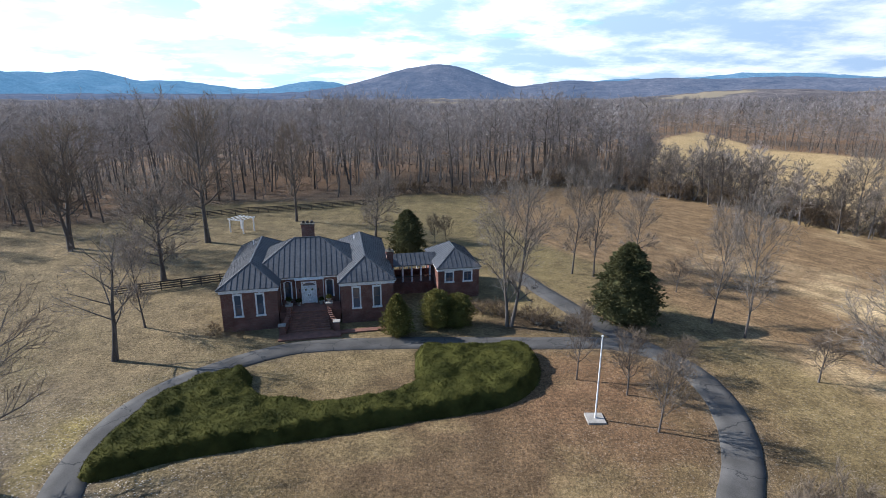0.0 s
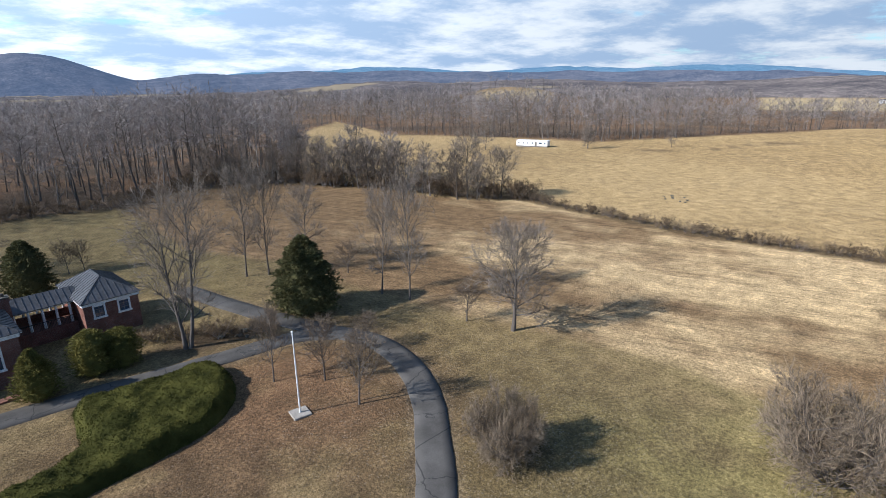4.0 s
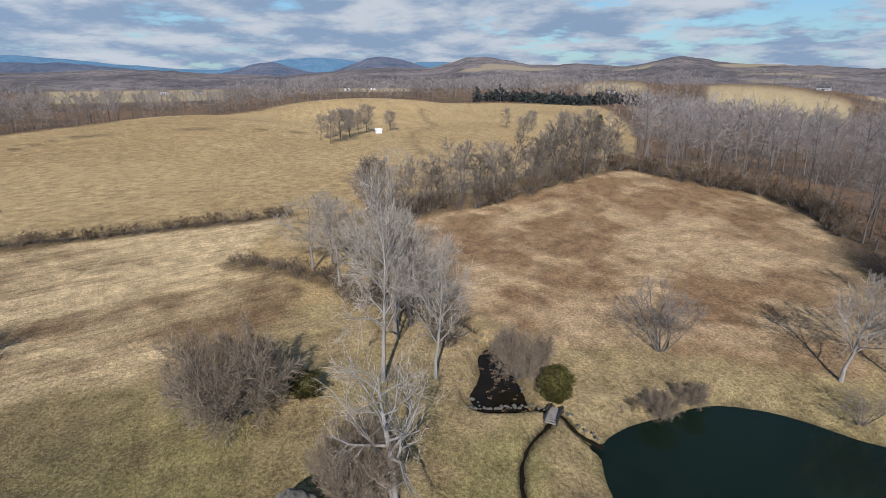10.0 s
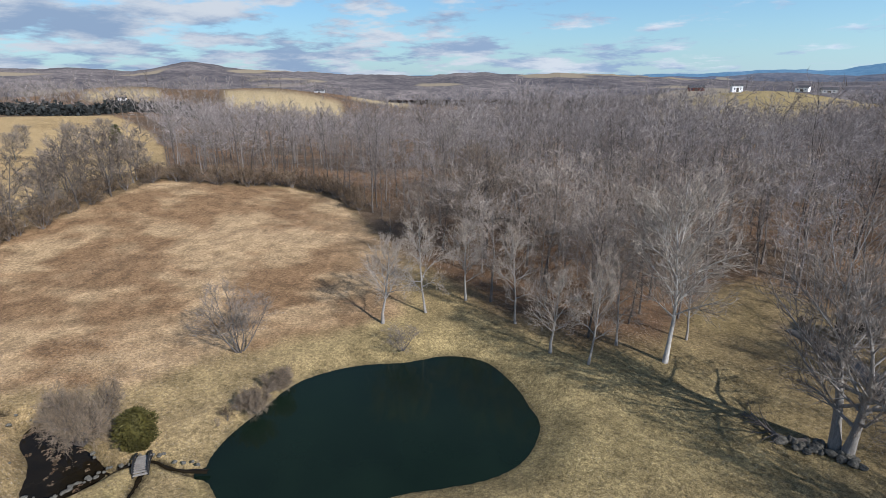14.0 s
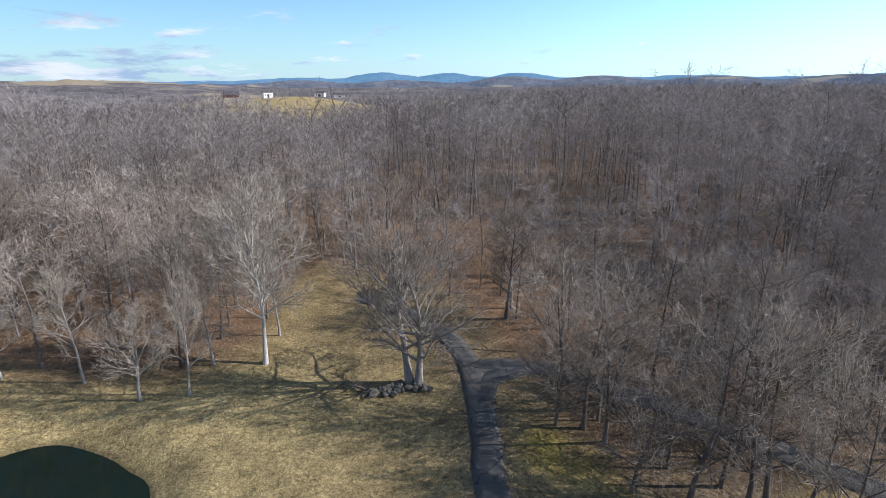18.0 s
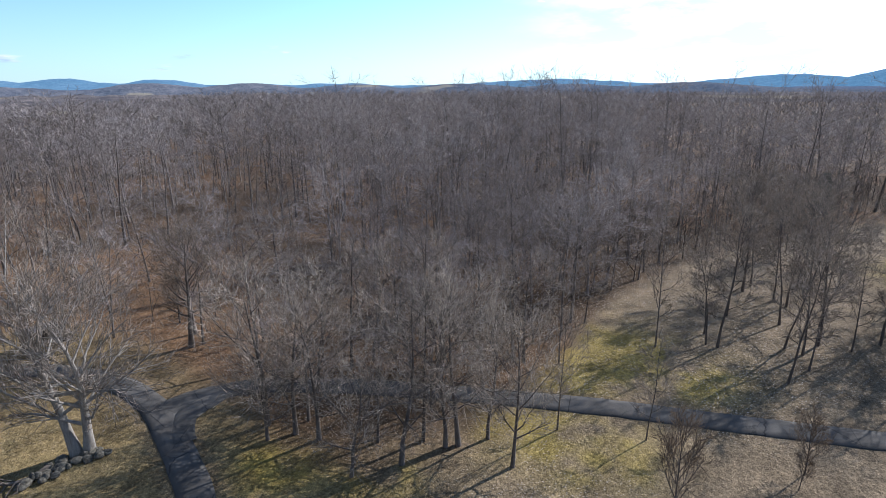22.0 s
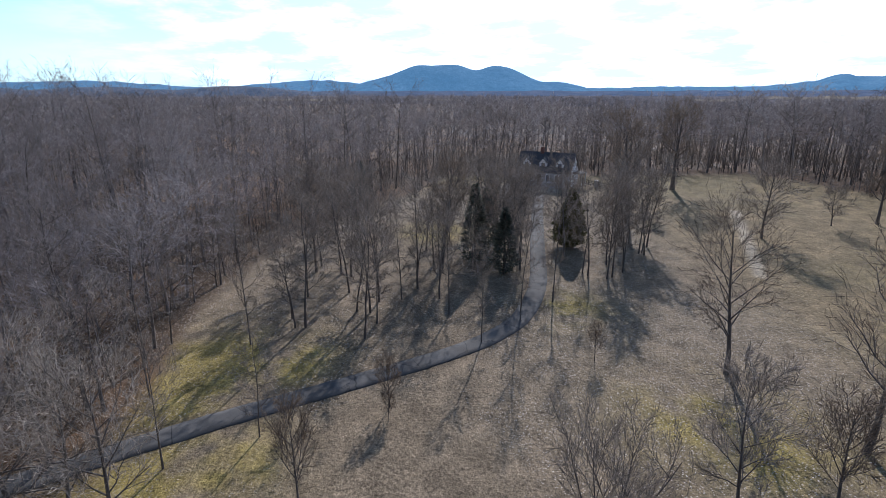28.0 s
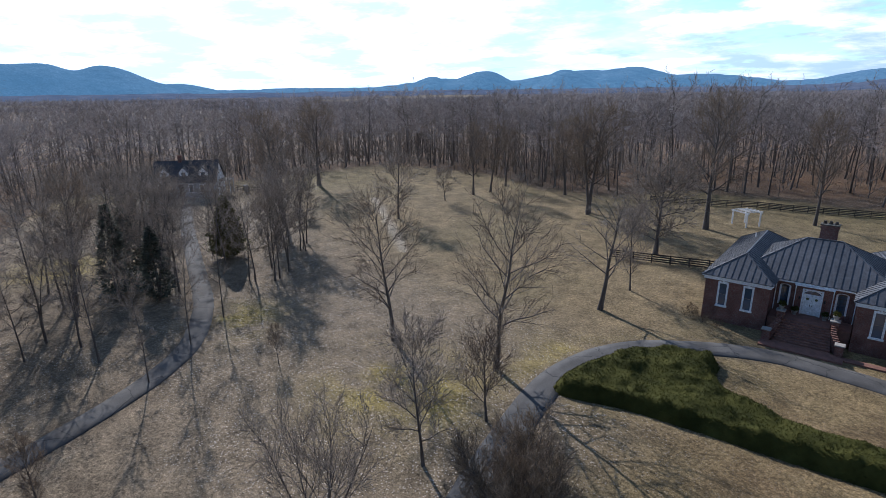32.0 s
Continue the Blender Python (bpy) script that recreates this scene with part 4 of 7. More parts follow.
plant_all([("tall", -54.6, 10.0, 14.8, 3.2), ("tall", -59.6, 14.8, 15.7, 4.2), ("s", -67.4, 24.1, 12.9, 4.8), ("oak", -95.4, 37.3, 18.0, 10.1), ("s", -101.7, 43.5, 7.9, 6.0), ("open", -117.5, 20.6, 10.5, None), ("open", -113.0, 31.2, 11.0, None), ("open", -120.5, 35.5, 11.0, None), ("tall", -71.0, 2.0, 11.8, 4.8),
           ("tall", -64.4, 1.4, 13.6, 3.7), ("tall", -49.2, 5.1, 12.0, 3.5), ("s", -72.2, -15.6, 14.5, 7.5), ("small", -45.0, 15.3, 3.5, 1.4), ("small", -36.1, -3.5, 2.5, 1.4)], "cottage lane trees")
plant_all([("wide", -42.1, 26.3, 14.0, 9.8), ("wide", -31.0, 30.0, 14.7, 11.0), ("s", -25.0, 17.2, 9.8, 5.5), ("s", -83.9, 55.6, 11.6, 9.9), ("s", -89.9, 72.1, 7.1, 5.0), ("oak", -90.6, 81.1, 14.1, 7.2),
           ("oak", -90.8, 86.7, 14.4, 7.5), ("oak", -63.1, 86.9, 17.1, 9.4), ("multi2", -23.5, 8.9, 9.6, 6.9), ("small", -25.9, 24.0, 6.9, 5.1), ("bush", -17.2, 18.4, 7.1, 6.1), ("oak", -122.0, 57.9, 17.8, 13.1),
           ("oak", -94.0, 95.0, 12.5, 7.2), ("oak", -78.6, 99.2, 14.9, 8.2)], "west lawn trees")

# slender trees scattered along the cottage lane, each with its long shadow
_rng = random.Random(77)
for _i in range(104):
    _x, _y = _rng.uniform(-98, -46), _rng.uniform(-16, 40)
    if min(math.hypot(_x - p[0], _y - p[1]) for p in DRIVE_WEST) < 2.6 or _y > 30 + 0.1 * _x + 14 or float(wood_depth(_x, _y)) > -3 or (_x > -68 and _y > 3):
        continue
    plant(_rng.choice(("open", "tall", "open")), _x, _y, _rng.uniform(10, 15.5), None, "lane trees")
_rng = random.Random(78)
for _i in range(9):
    _x, _y = _rng.uniform(-32, -14), _rng.uniform(-38, -10)
    if min(math.hypot(_x - p[0], _y - p[1]) for p in DRIVE_WEST) < 2.4 or math.hypot(_x, _y) < 27 or _x > -15 or _y > -0.35 * _x - 29:
        continue
    plant("lawn", _x, _y, _rng.uniform(8.5, 12), None, "lane trees")

# ---------------------------------------------------------------- woods


def stand(name, xs, ys, protos, heights, h0, label, seed, bark=WOODS_BARK, twigs=WOODS):
    """Many trees joined into one mesh of bark and twigs."""
    rng = np.random.RandomState(seed)
    vs, fs, ss, tt, off = [], [], [], [], 0
    zs = ground_z(xs, ys)
    for x, y, z, h in zip(xs, ys, zs, heights):
        (wv, wf), (tv, tf) = protos[rng.randint(len(protos))]
        k, a = h / h0, rng.uniform(0, 6.283)
        kx = k * rng.uniform(0.8, 1.25)
        tip = rng.normal(0, 0.03, 2)
        tone = rng.random_sample()
        ca, sa = math.cos(a) * kx, math.sin(a) * kx
        for (v, f), slot in (((wv, wf), 0), ((tv, tf), 1)):
            if not len(v):
                continue
            out = np.empty_like(v)
            out[:, 0] = v[:, 0] * ca - v[:, 1] * sa + x + v[:, 2] * tip[0]
            out[:, 1] = v[:, 0] * sa + v[:, 1] * ca + y + v[:, 2] * tip[1]
            out[:, 2] = v[:, 2] * k + z
            vs.append(out)
            fs.append(f + off)
            ss.append(np.full(len(f), slot, np.int32))
            tt.append(np.full(len(v), tone, np.float32))
            off += len(v)
    me = tri_mesh(name, np.concatenate(vs), np.concatenate(fs), np.concatenate(ss))
    at = me.attributes.new("tone", "FLOAT", "POINT")
    at.data.foreach_set("value", np.concatenate(tt))
    me.materials.append(bark)
    me.materials.append(twigs)
    return tagged(new(name, me), label, "woods", kind="stuff")


def proto(seed, h, **how):
    wood, twig = bare_tree(seed, h, **how)
    return wood.arrays(), twig.arrays()


def sprinkle(rng, r0, r1, gap, a0=-180.0, a1=180.0):
    """Jittered plan points over a ring sector."""
    n = int(r1 / gap)
    g = np.arange(-n, n + 1) * gap
    x, y = [c.ravel() + rng.uniform(-0.46, 0.46, c.size) * gap for c in np.meshgrid(g, g)]
    r, a = np.hypot(x, y), np.degrees(np.arctan2(-x, y))
    keep = (r >= r0) & (r < r1) & (a >= a0) & (a <= a1)
    return x[keep], y[keep]


NEAR_WOOD = [proto(s, 20.0, spread=5.8 + 0.4 * k, girth=0.2, bole=0.24 + 0.03 * k, n1=13, n2=6, n3=6, n4=1, rise=16, lift=0.05, tw=0.040, dome=True, sides=(4, 3, 3), seg=(5, 2, 1), blades2=True, perk=0.06, crook=1.5)
             for k, s in enumerate((41, 42, 43, 44, 45, 46))]
YOUNG_WOOD = [proto(s, 12.0, spread=3.6 + 0.3 * k, girth=0.13, bole=0.2 + 0.03 * k, n1=16, n2=7, n3=6, n4=1, rise=16, lift=0.05, tw=0.030, dome=True, sides=(4, 3, 3), seg=(4, 2, 1), blades2=True, perk=0.06, crook=1.6)
              for k, s in enumerate((47, 48, 49, 50, 60))]
MID_WOOD = [proto(s, 20.0, spread=6.0 + 0.4 * k, girth=0.2, bole=0.26 + 0.03 * k, n1=12, n2=5, n3=7, n4=0, rise=14, lift=0.05, tw=0.070, dome=True, sides=(3, 3, 3), seg=(3, 1, 1), blades2=True, blades1=True, perk=0.08, crook=1.5)
            for k, s in enumerate((51, 52, 53, 54, 55))]
BACK_WOOD = [proto(s, 20.0, spread=6.8, girth=0.2, bole=0.3, n1=9, n2=4, n3=7, n4=0, rise=14, tw=0.105, dome=True, sides=(3, 3, 3), seg=(1, 1, 1), blades2=True, blades1=True, perk=0.1) for s in (56, 57, 58, 59)]
FAR_WOOD = [proto(s, 20.0, spread=8.0, girth=0.18, bole=0.3, n1=5, n2=3, n3=4, n4=0, rise=22, tw=0.27, dome=True, sides=(3, 3, 3), seg=(1, 1, 1), blades2=True, blades1=True, perk=0.4) for s in (61, 62, 63)]
SAPLING = [proto(s, 7.0, spread=2.6, girth=0.05, bole=0.08, n1=8, n2=3, n3=3, n4=0, rise=30, tw=0.06, sides=(3, 3, 3), seg=(1, 1, 1), blades2=True, blades1=True, perk=0.3) for s in (64, 65, 66)]


def open_ground(x, y):
    """Where the woods keep clear: drives, cottage yard, lawns inside the wood edge."""
    clear = np.hypot(x + 132, y - 30) < 17
    clear |= inside(x, y, FAR_MEADOW) | far_field(x, y)
    for line, room in ((DRIVE_WEST, 2.0), (DRIVE_FRONT, 3.0)):
        clear |= line_distance(x, y, line[::3]) < room
    return clear


def build_woods():
    rng = np.random.RandomState(5)
    for name, r0, r1, gap, protos, hs, label in (
            ("woods_near", 84, 130, 6.0, NEAR_WOOD, (0.70, 1.05), "dense leafless hardwood trees over brown leaf litter"),
            ("woods_middle", 130, 210, 7.6, MID_WOOD, (0.8, 1.14), "leafless grey-brown hardwood forest"),
            ("woods_pasture_edge", 210, 470, 7.4, MID_WOOD, (0.8, 1.1), "leafless woods bordering the pasture"),
            ("woods_back", 210, 320, 10.6, BACK_WOOD, (0.85, 1.15), "leafless hardwood forest canopy"),
            ("woods_far", 320, 760, 17.5, FAR_WOOD, (0.9, 1.2), "distant leafless forest canopy"),
            ("woods_horizon", 760, 1150, 25.0, FAR_WOOD, (1.0, 1.35), "forest canopy towards the hills"),
            ("woods_understory", 45, 200, 8.0, SAPLING, (0.6, 1.3), "thin saplings beneath the forest trees"),
            ("woods_young", 30, 84, 4.7, YOUNG_WOOD, (0.66, 1.0), "crowded young leafless trees along the lane"),
            ("woods_pond_side", 44, 84, 5.0, YOUNG_WOOD, (0.62, 0.95), "leafless trees crowding the pond's wood edge, sunlight painted in as paleness"),
            ("woods_west_understory", 60, 240, 4.2, SAPLING, (0.7, 1.7), "thick undergrowth in the western woods"),
            ("woods_edge_understory", 200, 420, 4.0, SAPLING, (0.6, 1.4), "brush at the foot of the pasture woods")):
        x, y = sprinkle(rng, r0, r1, gap)
        deep = wood_depth(x, y)
        az = np.degrees(np.arctan2(-x, y))
        far = (az > -104) & (az < -21.5) & (np.hypot(x, y) > 210)
        deep = np.where(far, deep + 26 * (vnoise(x, y, 46, 95, 2) - 0.5), deep)
        rim = (deep < 42) & (az > -104) & (az < -21.5) & (np.hypot(x, y) > 210)
        keep = (deep > rng.uniform(-1, 3, len(x))) & ~open_ground(x, y)
        if name == "woods_pasture_edge":
            keep &= rim
        elif name == "woods_young":
            keep &= ~((x > -3) & (y < 0))
        elif name == "woods_pond_side":
            keep &= (x > -3) & (y < 0)
        elif name == "woods_west_understory":
            keep &= (az > 36) & (az < 125) & (deep < 44)
        elif name == "woods_edge_understory":
            keep &= rim & (deep < 12)
        elif name in ("woods_back", "woods_far"):
            keep &= ~rim
        # thin places in the stand where the floor shows
        if name in ("woods_near", "woods_young", "woods_middle"):
            keep &= (vnoise(x, y, 18, 93, 2) > 0.34) | (np.hypot(x, y) < 56) | ((az > -30) & (az < 95))
            keep &= (np.hypot(x + 30, y + 55) > 15) | (lattice(np.arange(len(x)), 3, 7) > 0.5)
        if name in ("woods_near", "woods_young"):
            keep &= (vnoise(x, y, 15, 94, 2) > 0.46) | (np.hypot(x, y) < 60) | (az < 134) | (az > 172)
        x, y, deep, az = x[keep], y[keep], deep[keep], az[keep]
        h = rng.uniform(hs[0], hs[1], len(x))
        # the woods behind the house stand taller
        tall = smooth(az, -30, -5) * (1 - smooth(az, 60, 95))
        h = h * (1 + 0.08 * tall) * (1 - 0.14 * smooth(np.hypot(x, y), 180, 420)) * (0.86 + 0.28 * vnoise(x, y, 34, 91, 2))
        # lower growth behind the knoll field
        h = h * (1 - 0.14 * smooth(az, -158, -146) * (1 - smooth(az, -122, -114)))
        h = h * (1 - 0.14 * smooth(az, 55, 70) * (1 - smooth(az, 105, 118)))
        # the valley shows over the low trees east of the pasture
        h = h * (1 - 0.26 * smooth(az, -90, -82) * (1 - smooth(az, -64, -56)) * smooth(np.hypot(x, y), 240, 300))
        if protos is SAPLING:
            stand(name, x, y, protos, h * 7.0, 7.0, label, 9, WOODS_BARK, HEDGE_TWIG)
            continue
        # young growth towards the lane and the pond
        h = h * 20.0 * (0.66 + 0.34 * np.maximum(smooth(np.hypot(x, y), 40, 125), tall))
        stand(name, x, y, protos, h, 12.0 if protos is YOUNG_WOOD else 20.0, label, 9, WOODS_BARK, LIT_WOODS if name == "woods_pond_side" else WOODS)


def woods_emergent():
    """Single tall crowns that stand out of the canopy against the southern hills."""
    rng = random.Random(44)
    xs, ys, hs = [], [], []
    for az in (143.0, 142.0, 139.6, 131.3, 126.4, 125.5, 123.4, 122.6, 119.9, 117.2, 116.4, 113.2, 110.2, 109.4, 105.5, 102.3, 98.3, 97.5, 93.0):
        a, r = radians(az), rng.uniform(118, 165)
        xs.append(-math.sin(a) * r)
        ys.append(math.cos(a) * r)
        hs.append(24.6 + r * math.tan(radians(rng.uniform(0.1, 0.75))) - gz(xs[-1], ys[-1]))
    stand("woods_emergent", np.array(xs), np.array(ys), NEAR_WOOD, np.array(hs), 20.0, "tall leafless trees standing above the canopy", 12)


build_woods()
woods_emergent()

# ---------------------------------------------------------------- distant hills


def ridge_material(name, low, high, haze, glow, field=0.0):
    m = Mat(name, 1.0, 0.0, 0.0)
    f = m.noise(0.006, 6.0, 0.62)
    c = m.mix(m.span(f, 0.38, 0.62), low, high)
    c = m.scale(c, m.span(m.noise(0.022, 6.0, 0.75), 0.3, 0.7, 0.45, 1.55))
    c = m.scale(c, m.span(m.noise(0.10, 3.0, 0.7), 0.3, 0.7, 0.6, 1.4))
    if field:
        g = m.noise(0.0035, 2.0, 0.4, (1.0, 1.0, 6.0))
        c = m.mix(m.span(g, 1 - field, 1 - field + 0.03), c, (0.25, 0.20, 0.125))
    m.color(c)
    m.bump(m.noise(0.035, 5.0, 0.7), 10.0, 0.8)
    # air haze painted as emission: the hills themselves glow bluish
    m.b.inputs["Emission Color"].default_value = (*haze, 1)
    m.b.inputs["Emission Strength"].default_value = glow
    return m.m


def ridge(name, r0, r1, humps, floor, mat, label, a0=-180.0, a1=180.0, step=0.4, rough=0.08, seed=1):
    """A chain of hills: humps of (azimuth, elevation angle, half width left, half width right)."""
    n = int((a1 - a0) / step) + 1
    az = np.linspace(a0, a1, n)
    el = np.zeros(n)
    for a, e, wl, wr in humps:
        d = (az - a + 180) % 360 - 180
        el = el + ((e - floor) * np.exp(-(d / np.where(d > 0, wl, wr)) ** 2)) ** 4
    el = floor + el ** 0.25
    kernel = np.hanning(9)
    el = np.convolve(np.pad(el, 4, mode="wrap"), kernel / kernel.sum(), "valid")
    el = el + (vnoise(az * 10, az * 0, 9, seed, 4) - 0.5) * rough
    steps = np.linspace(0, 1, 20)
    rr = r0 + (r1 - r0) * steps
    A, Rr = np.meshgrid(np.radians(az), rr)
    crest = 26 + np.tan(np.radians(el))[None, :] * (r0 + 0.75 * (r1 - r0))
    prof = np.where(steps < 0.75, np.sin(steps / 0.75 * np.pi / 2) ** 1.25, np.cos((steps - 0.75) / 0.25 * 1.2))[:, None]
    x, y = -np.sin(A) * Rr, np.cos(A) * Rr
    z = crest * prof
    folds = vnoise(x, y, 320, seed + 5, 4) - 0.5
    z = z + folds * 0.55 * crest * np.sin(np.pi * np.clip(steps / 0.75, 0, 1))[:, None] * 0.6
    z = np.minimum(z, np.maximum(crest, 5)) - (steps[:, None] == 0) * 15
    idx = np.arange(20 * n).reshape(20, n)
    a, b, c, d = idx[:-1, :-1].ravel(), idx[:-1, 1:].ravel(), idx[1:, 1:].ravel(), idx[1:, :-1].ravel()
    me = tri_mesh(name, np.stack([x.ravel(), y.ravel(), z.ravel()], 1), np.concatenate([np.stack([a, b, c], 1), np.stack([a, c, d], 1)]))
    me.materials.append(mat)
    me.shade_smooth()
    return tagged(new(name, me), label, "hills", kind="structure")


# farthest ridges: haze put into the bluish base colour and a strong glow
HAZE_BLUE = ridge_material("hazed_blue_ridge", (0.045, 0.072, 0.10), (0.072, 0.098, 0.125), (0.18, 0.45, 0.78), 0.33)
# nearer hills carry painted haze too, with a weaker bluish emission
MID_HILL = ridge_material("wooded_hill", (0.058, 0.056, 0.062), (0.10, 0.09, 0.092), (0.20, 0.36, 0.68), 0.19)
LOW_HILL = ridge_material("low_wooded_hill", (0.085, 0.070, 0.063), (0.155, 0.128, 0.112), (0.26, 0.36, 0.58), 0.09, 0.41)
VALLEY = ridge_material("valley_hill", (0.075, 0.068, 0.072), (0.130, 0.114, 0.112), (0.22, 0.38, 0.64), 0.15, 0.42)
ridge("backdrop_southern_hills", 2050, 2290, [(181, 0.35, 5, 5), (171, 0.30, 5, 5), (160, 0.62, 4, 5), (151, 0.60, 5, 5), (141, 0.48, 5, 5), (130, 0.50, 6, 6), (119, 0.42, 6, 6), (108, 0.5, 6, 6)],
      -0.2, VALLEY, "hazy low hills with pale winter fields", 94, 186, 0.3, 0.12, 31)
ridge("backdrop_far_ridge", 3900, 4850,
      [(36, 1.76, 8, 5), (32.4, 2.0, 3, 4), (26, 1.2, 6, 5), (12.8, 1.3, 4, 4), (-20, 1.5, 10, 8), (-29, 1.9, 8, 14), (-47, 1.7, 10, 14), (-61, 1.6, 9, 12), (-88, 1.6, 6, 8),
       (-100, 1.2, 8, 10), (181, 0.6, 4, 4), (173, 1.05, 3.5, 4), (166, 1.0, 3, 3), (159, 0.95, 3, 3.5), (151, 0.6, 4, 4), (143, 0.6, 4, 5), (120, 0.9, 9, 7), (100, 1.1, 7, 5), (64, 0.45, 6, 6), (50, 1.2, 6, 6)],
      0.30, HAZE_BLUE, "hazy blue mountain ridge on the skyline", rough=0.16, seed=3)
ridge("backdrop_double_peak", 3300, 3900, [(86.6, 2.62, 9.6, 4.0), (82.4, 2.5, 3.0, 5.0), (76.3, 0.9, 3.0, 4.0), (90.2, 1.9, 3, 2)], -0.3, HAZE_BLUE,
      "twin-peaked mountain, blue with painted haze", 60, 110, 0.12, 0.05, 7)
ridge("backdrop_western_hills", 3300, 3880, [(46.6, 1.88, 4.5, 3.2), (38.8, 1.88, 2.8, 3.4), (52, 1.4, 3, 2), (28, 1.1, 5, 6), (34, 1.3, 3, 3)], -0.3, HAZE_BLUE,
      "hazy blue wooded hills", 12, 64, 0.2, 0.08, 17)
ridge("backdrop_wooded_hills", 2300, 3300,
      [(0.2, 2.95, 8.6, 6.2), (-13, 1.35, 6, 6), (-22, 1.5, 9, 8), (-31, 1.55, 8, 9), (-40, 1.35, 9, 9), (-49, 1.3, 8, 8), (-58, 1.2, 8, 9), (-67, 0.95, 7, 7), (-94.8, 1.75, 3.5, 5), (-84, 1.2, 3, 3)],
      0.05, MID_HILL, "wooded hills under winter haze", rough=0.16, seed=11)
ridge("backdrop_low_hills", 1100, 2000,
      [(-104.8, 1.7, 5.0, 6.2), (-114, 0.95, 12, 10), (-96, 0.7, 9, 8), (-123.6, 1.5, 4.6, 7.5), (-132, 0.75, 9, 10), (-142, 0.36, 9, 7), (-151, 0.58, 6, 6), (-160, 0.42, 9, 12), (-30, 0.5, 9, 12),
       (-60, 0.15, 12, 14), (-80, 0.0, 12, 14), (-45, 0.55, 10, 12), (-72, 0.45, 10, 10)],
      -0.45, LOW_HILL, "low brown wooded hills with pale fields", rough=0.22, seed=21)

# ---------------------------------------------------------------- building kit


def part(name, bm, mat, parent, label=""):
    """Links a bmesh as one mesh object under a thing or a part."""
    me = bpy.data.meshes.new(name)
    bm.to_mesh(me)
    bm.free()
    me.materials.append(mat)
    ob = new(name, me)
    ob.parent = parent
    if label:
        ob["label"] = label
    return ob


def box(bm, x0, x1, y0, y1, z0, z1, bevel=0.0):
    v = [bm.verts.new((x, y, z)) for z in (z0, z1) for x, y in ((x0, y0), (x1, y0), (x1, y1), (x0, y1))]
    f = [(3, 2, 1, 0), (4, 5, 6, 7), (0, 1, 5, 4), (1, 2, 6, 5), (2, 3, 7, 6), (3, 0, 4, 7)]
    faces = [bm.faces.new([v[i] for i in q]) for q in f]
    if bevel:
        edges = list({e for q in faces for e in q.edges})
        bmesh.ops.bevel(bm, geom=edges, offset=bevel, segments=1, affect="EDGES")
    return bm


def bar(bm, a, b, w, h=None):
    """A squared bar from a to b."""
    a, b = Vector(a), Vector(b)
    h = h or w
    d = (b - a).normalized()
    s = d.cross(Vector((0, 0, 1)))
    s = s.normalized() if s.length > 0.01 else Vector((1, 0, 0))
    u = s.cross(d).normalized()
    v = [bm.verts.new(p + s * (i * w / 2) + u * (j * h / 2)) for p in (a, b) for i, j in ((-1, -1), (1, -1), (1, 1), (-1, 1))]
    for q in ((0, 1, 2, 3), (7, 6, 5, 4), (0, 4, 5, 1), (1, 5, 6, 2), (2, 6, 7, 3), (3, 7, 4, 0)):
        bm.faces.new([v[i] for i in q])
    return bm


def rod(bm, a, b, r0, r1, n=10):
    a, b = Vector(a), Vector(b)
    d = (b - a).normalized()
    u = d.orthogonal().normalized()
    w = d.cross(u)
    rings = [[bm.verts.new(p + (u * math.cos(6.2832 * k / n) + w * math.sin(6.2832 * k / n)) * r) for k in range(n)] for p, r in ((a, r0), (b, r1))]
    for k in range(n):
        bm.faces.new((rings[0][k], rings[0][(k + 1) % n], rings[1][(k + 1) % n], rings[1][k]))
    bm.faces.new(rings[0][::-1])
    bm.faces.new(rings[1])
    return bm


def B():
    return bmesh.new()


def brick_material(name, a, b, mortar):
    m = Mat(name, 0.9, 0.0, 0.2)
    tex = m.n("ShaderNodeTexBrick", Scale=4.6)
    for k, c in (("Color1", a), ("Color2", b), ("Mortar", mortar)):
        tex.inputs[k].default_value = (*c, 1)
    tex.inputs["Mortar Size"].default_value = 0.014
    mp = m.n("ShaderNodeMapping", Rotation=(radians(90), 0, 0))
    m.link(m.co, mp.inputs[0])
    m.link(mp.outputs[0], tex.inputs["Vector"])
    c = m.scale(tex.outputs["Color"], m.span(m.noise(0.9, 5.0), 0.3, 0.7, 0.7, 1.3))
    m.color(c)
    m.bump(tex.outputs["Fac"], -0.006, 0.5)
    return m.m


BRICK = brick_material("brick", (0.200, 0.086, 0.066), (0.142, 0.064, 0.053), (0.27, 0.225, 0.195))
PAVER = two_tone("brick_paving", (0.250, 0.118, 0.086), (0.165, 0.084, 0.064), 1.8, 0.9, 14.0, 0.008)
SLATE = two_tone("seamed_metal_roof", (0.062, 0.066, 0.075), (0.090, 0.095, 0.106), 0.4, 0.5, 3.0, 0.003, metal=0.15, spec=0.4)
TRIM = two_tone("white_painted_trim", (0.72, 0.73, 0.75), (0.80, 0.80, 0.80), 0.9, 0.6, 6.0)
CONCRETE = two_tone("concrete", (0.27, 0.25, 0.225), (0.38, 0.355, 0.32), 1.5, 0.9, 20.0, 0.004)
STONE = two_tone("lichen_stone", (0.048, 0.046, 0.040), (0.19, 0.18, 0.155), 2.2, 0.95, 14.0, 0.08, spec=0.15)
DARK_WOOD = two_tone("dark_fence_board", (0.045, 0.038, 0.034), (0.085, 0.072, 0.062), 1.5, 0.9, 12.0, 0.004, each=0.25)
GREY_WOOD = two_tone("weathered_wood", (0.15, 0.138, 0.125), (0.235, 0.218, 0.20), 2.0, 0.9, 14.0, 0.004)
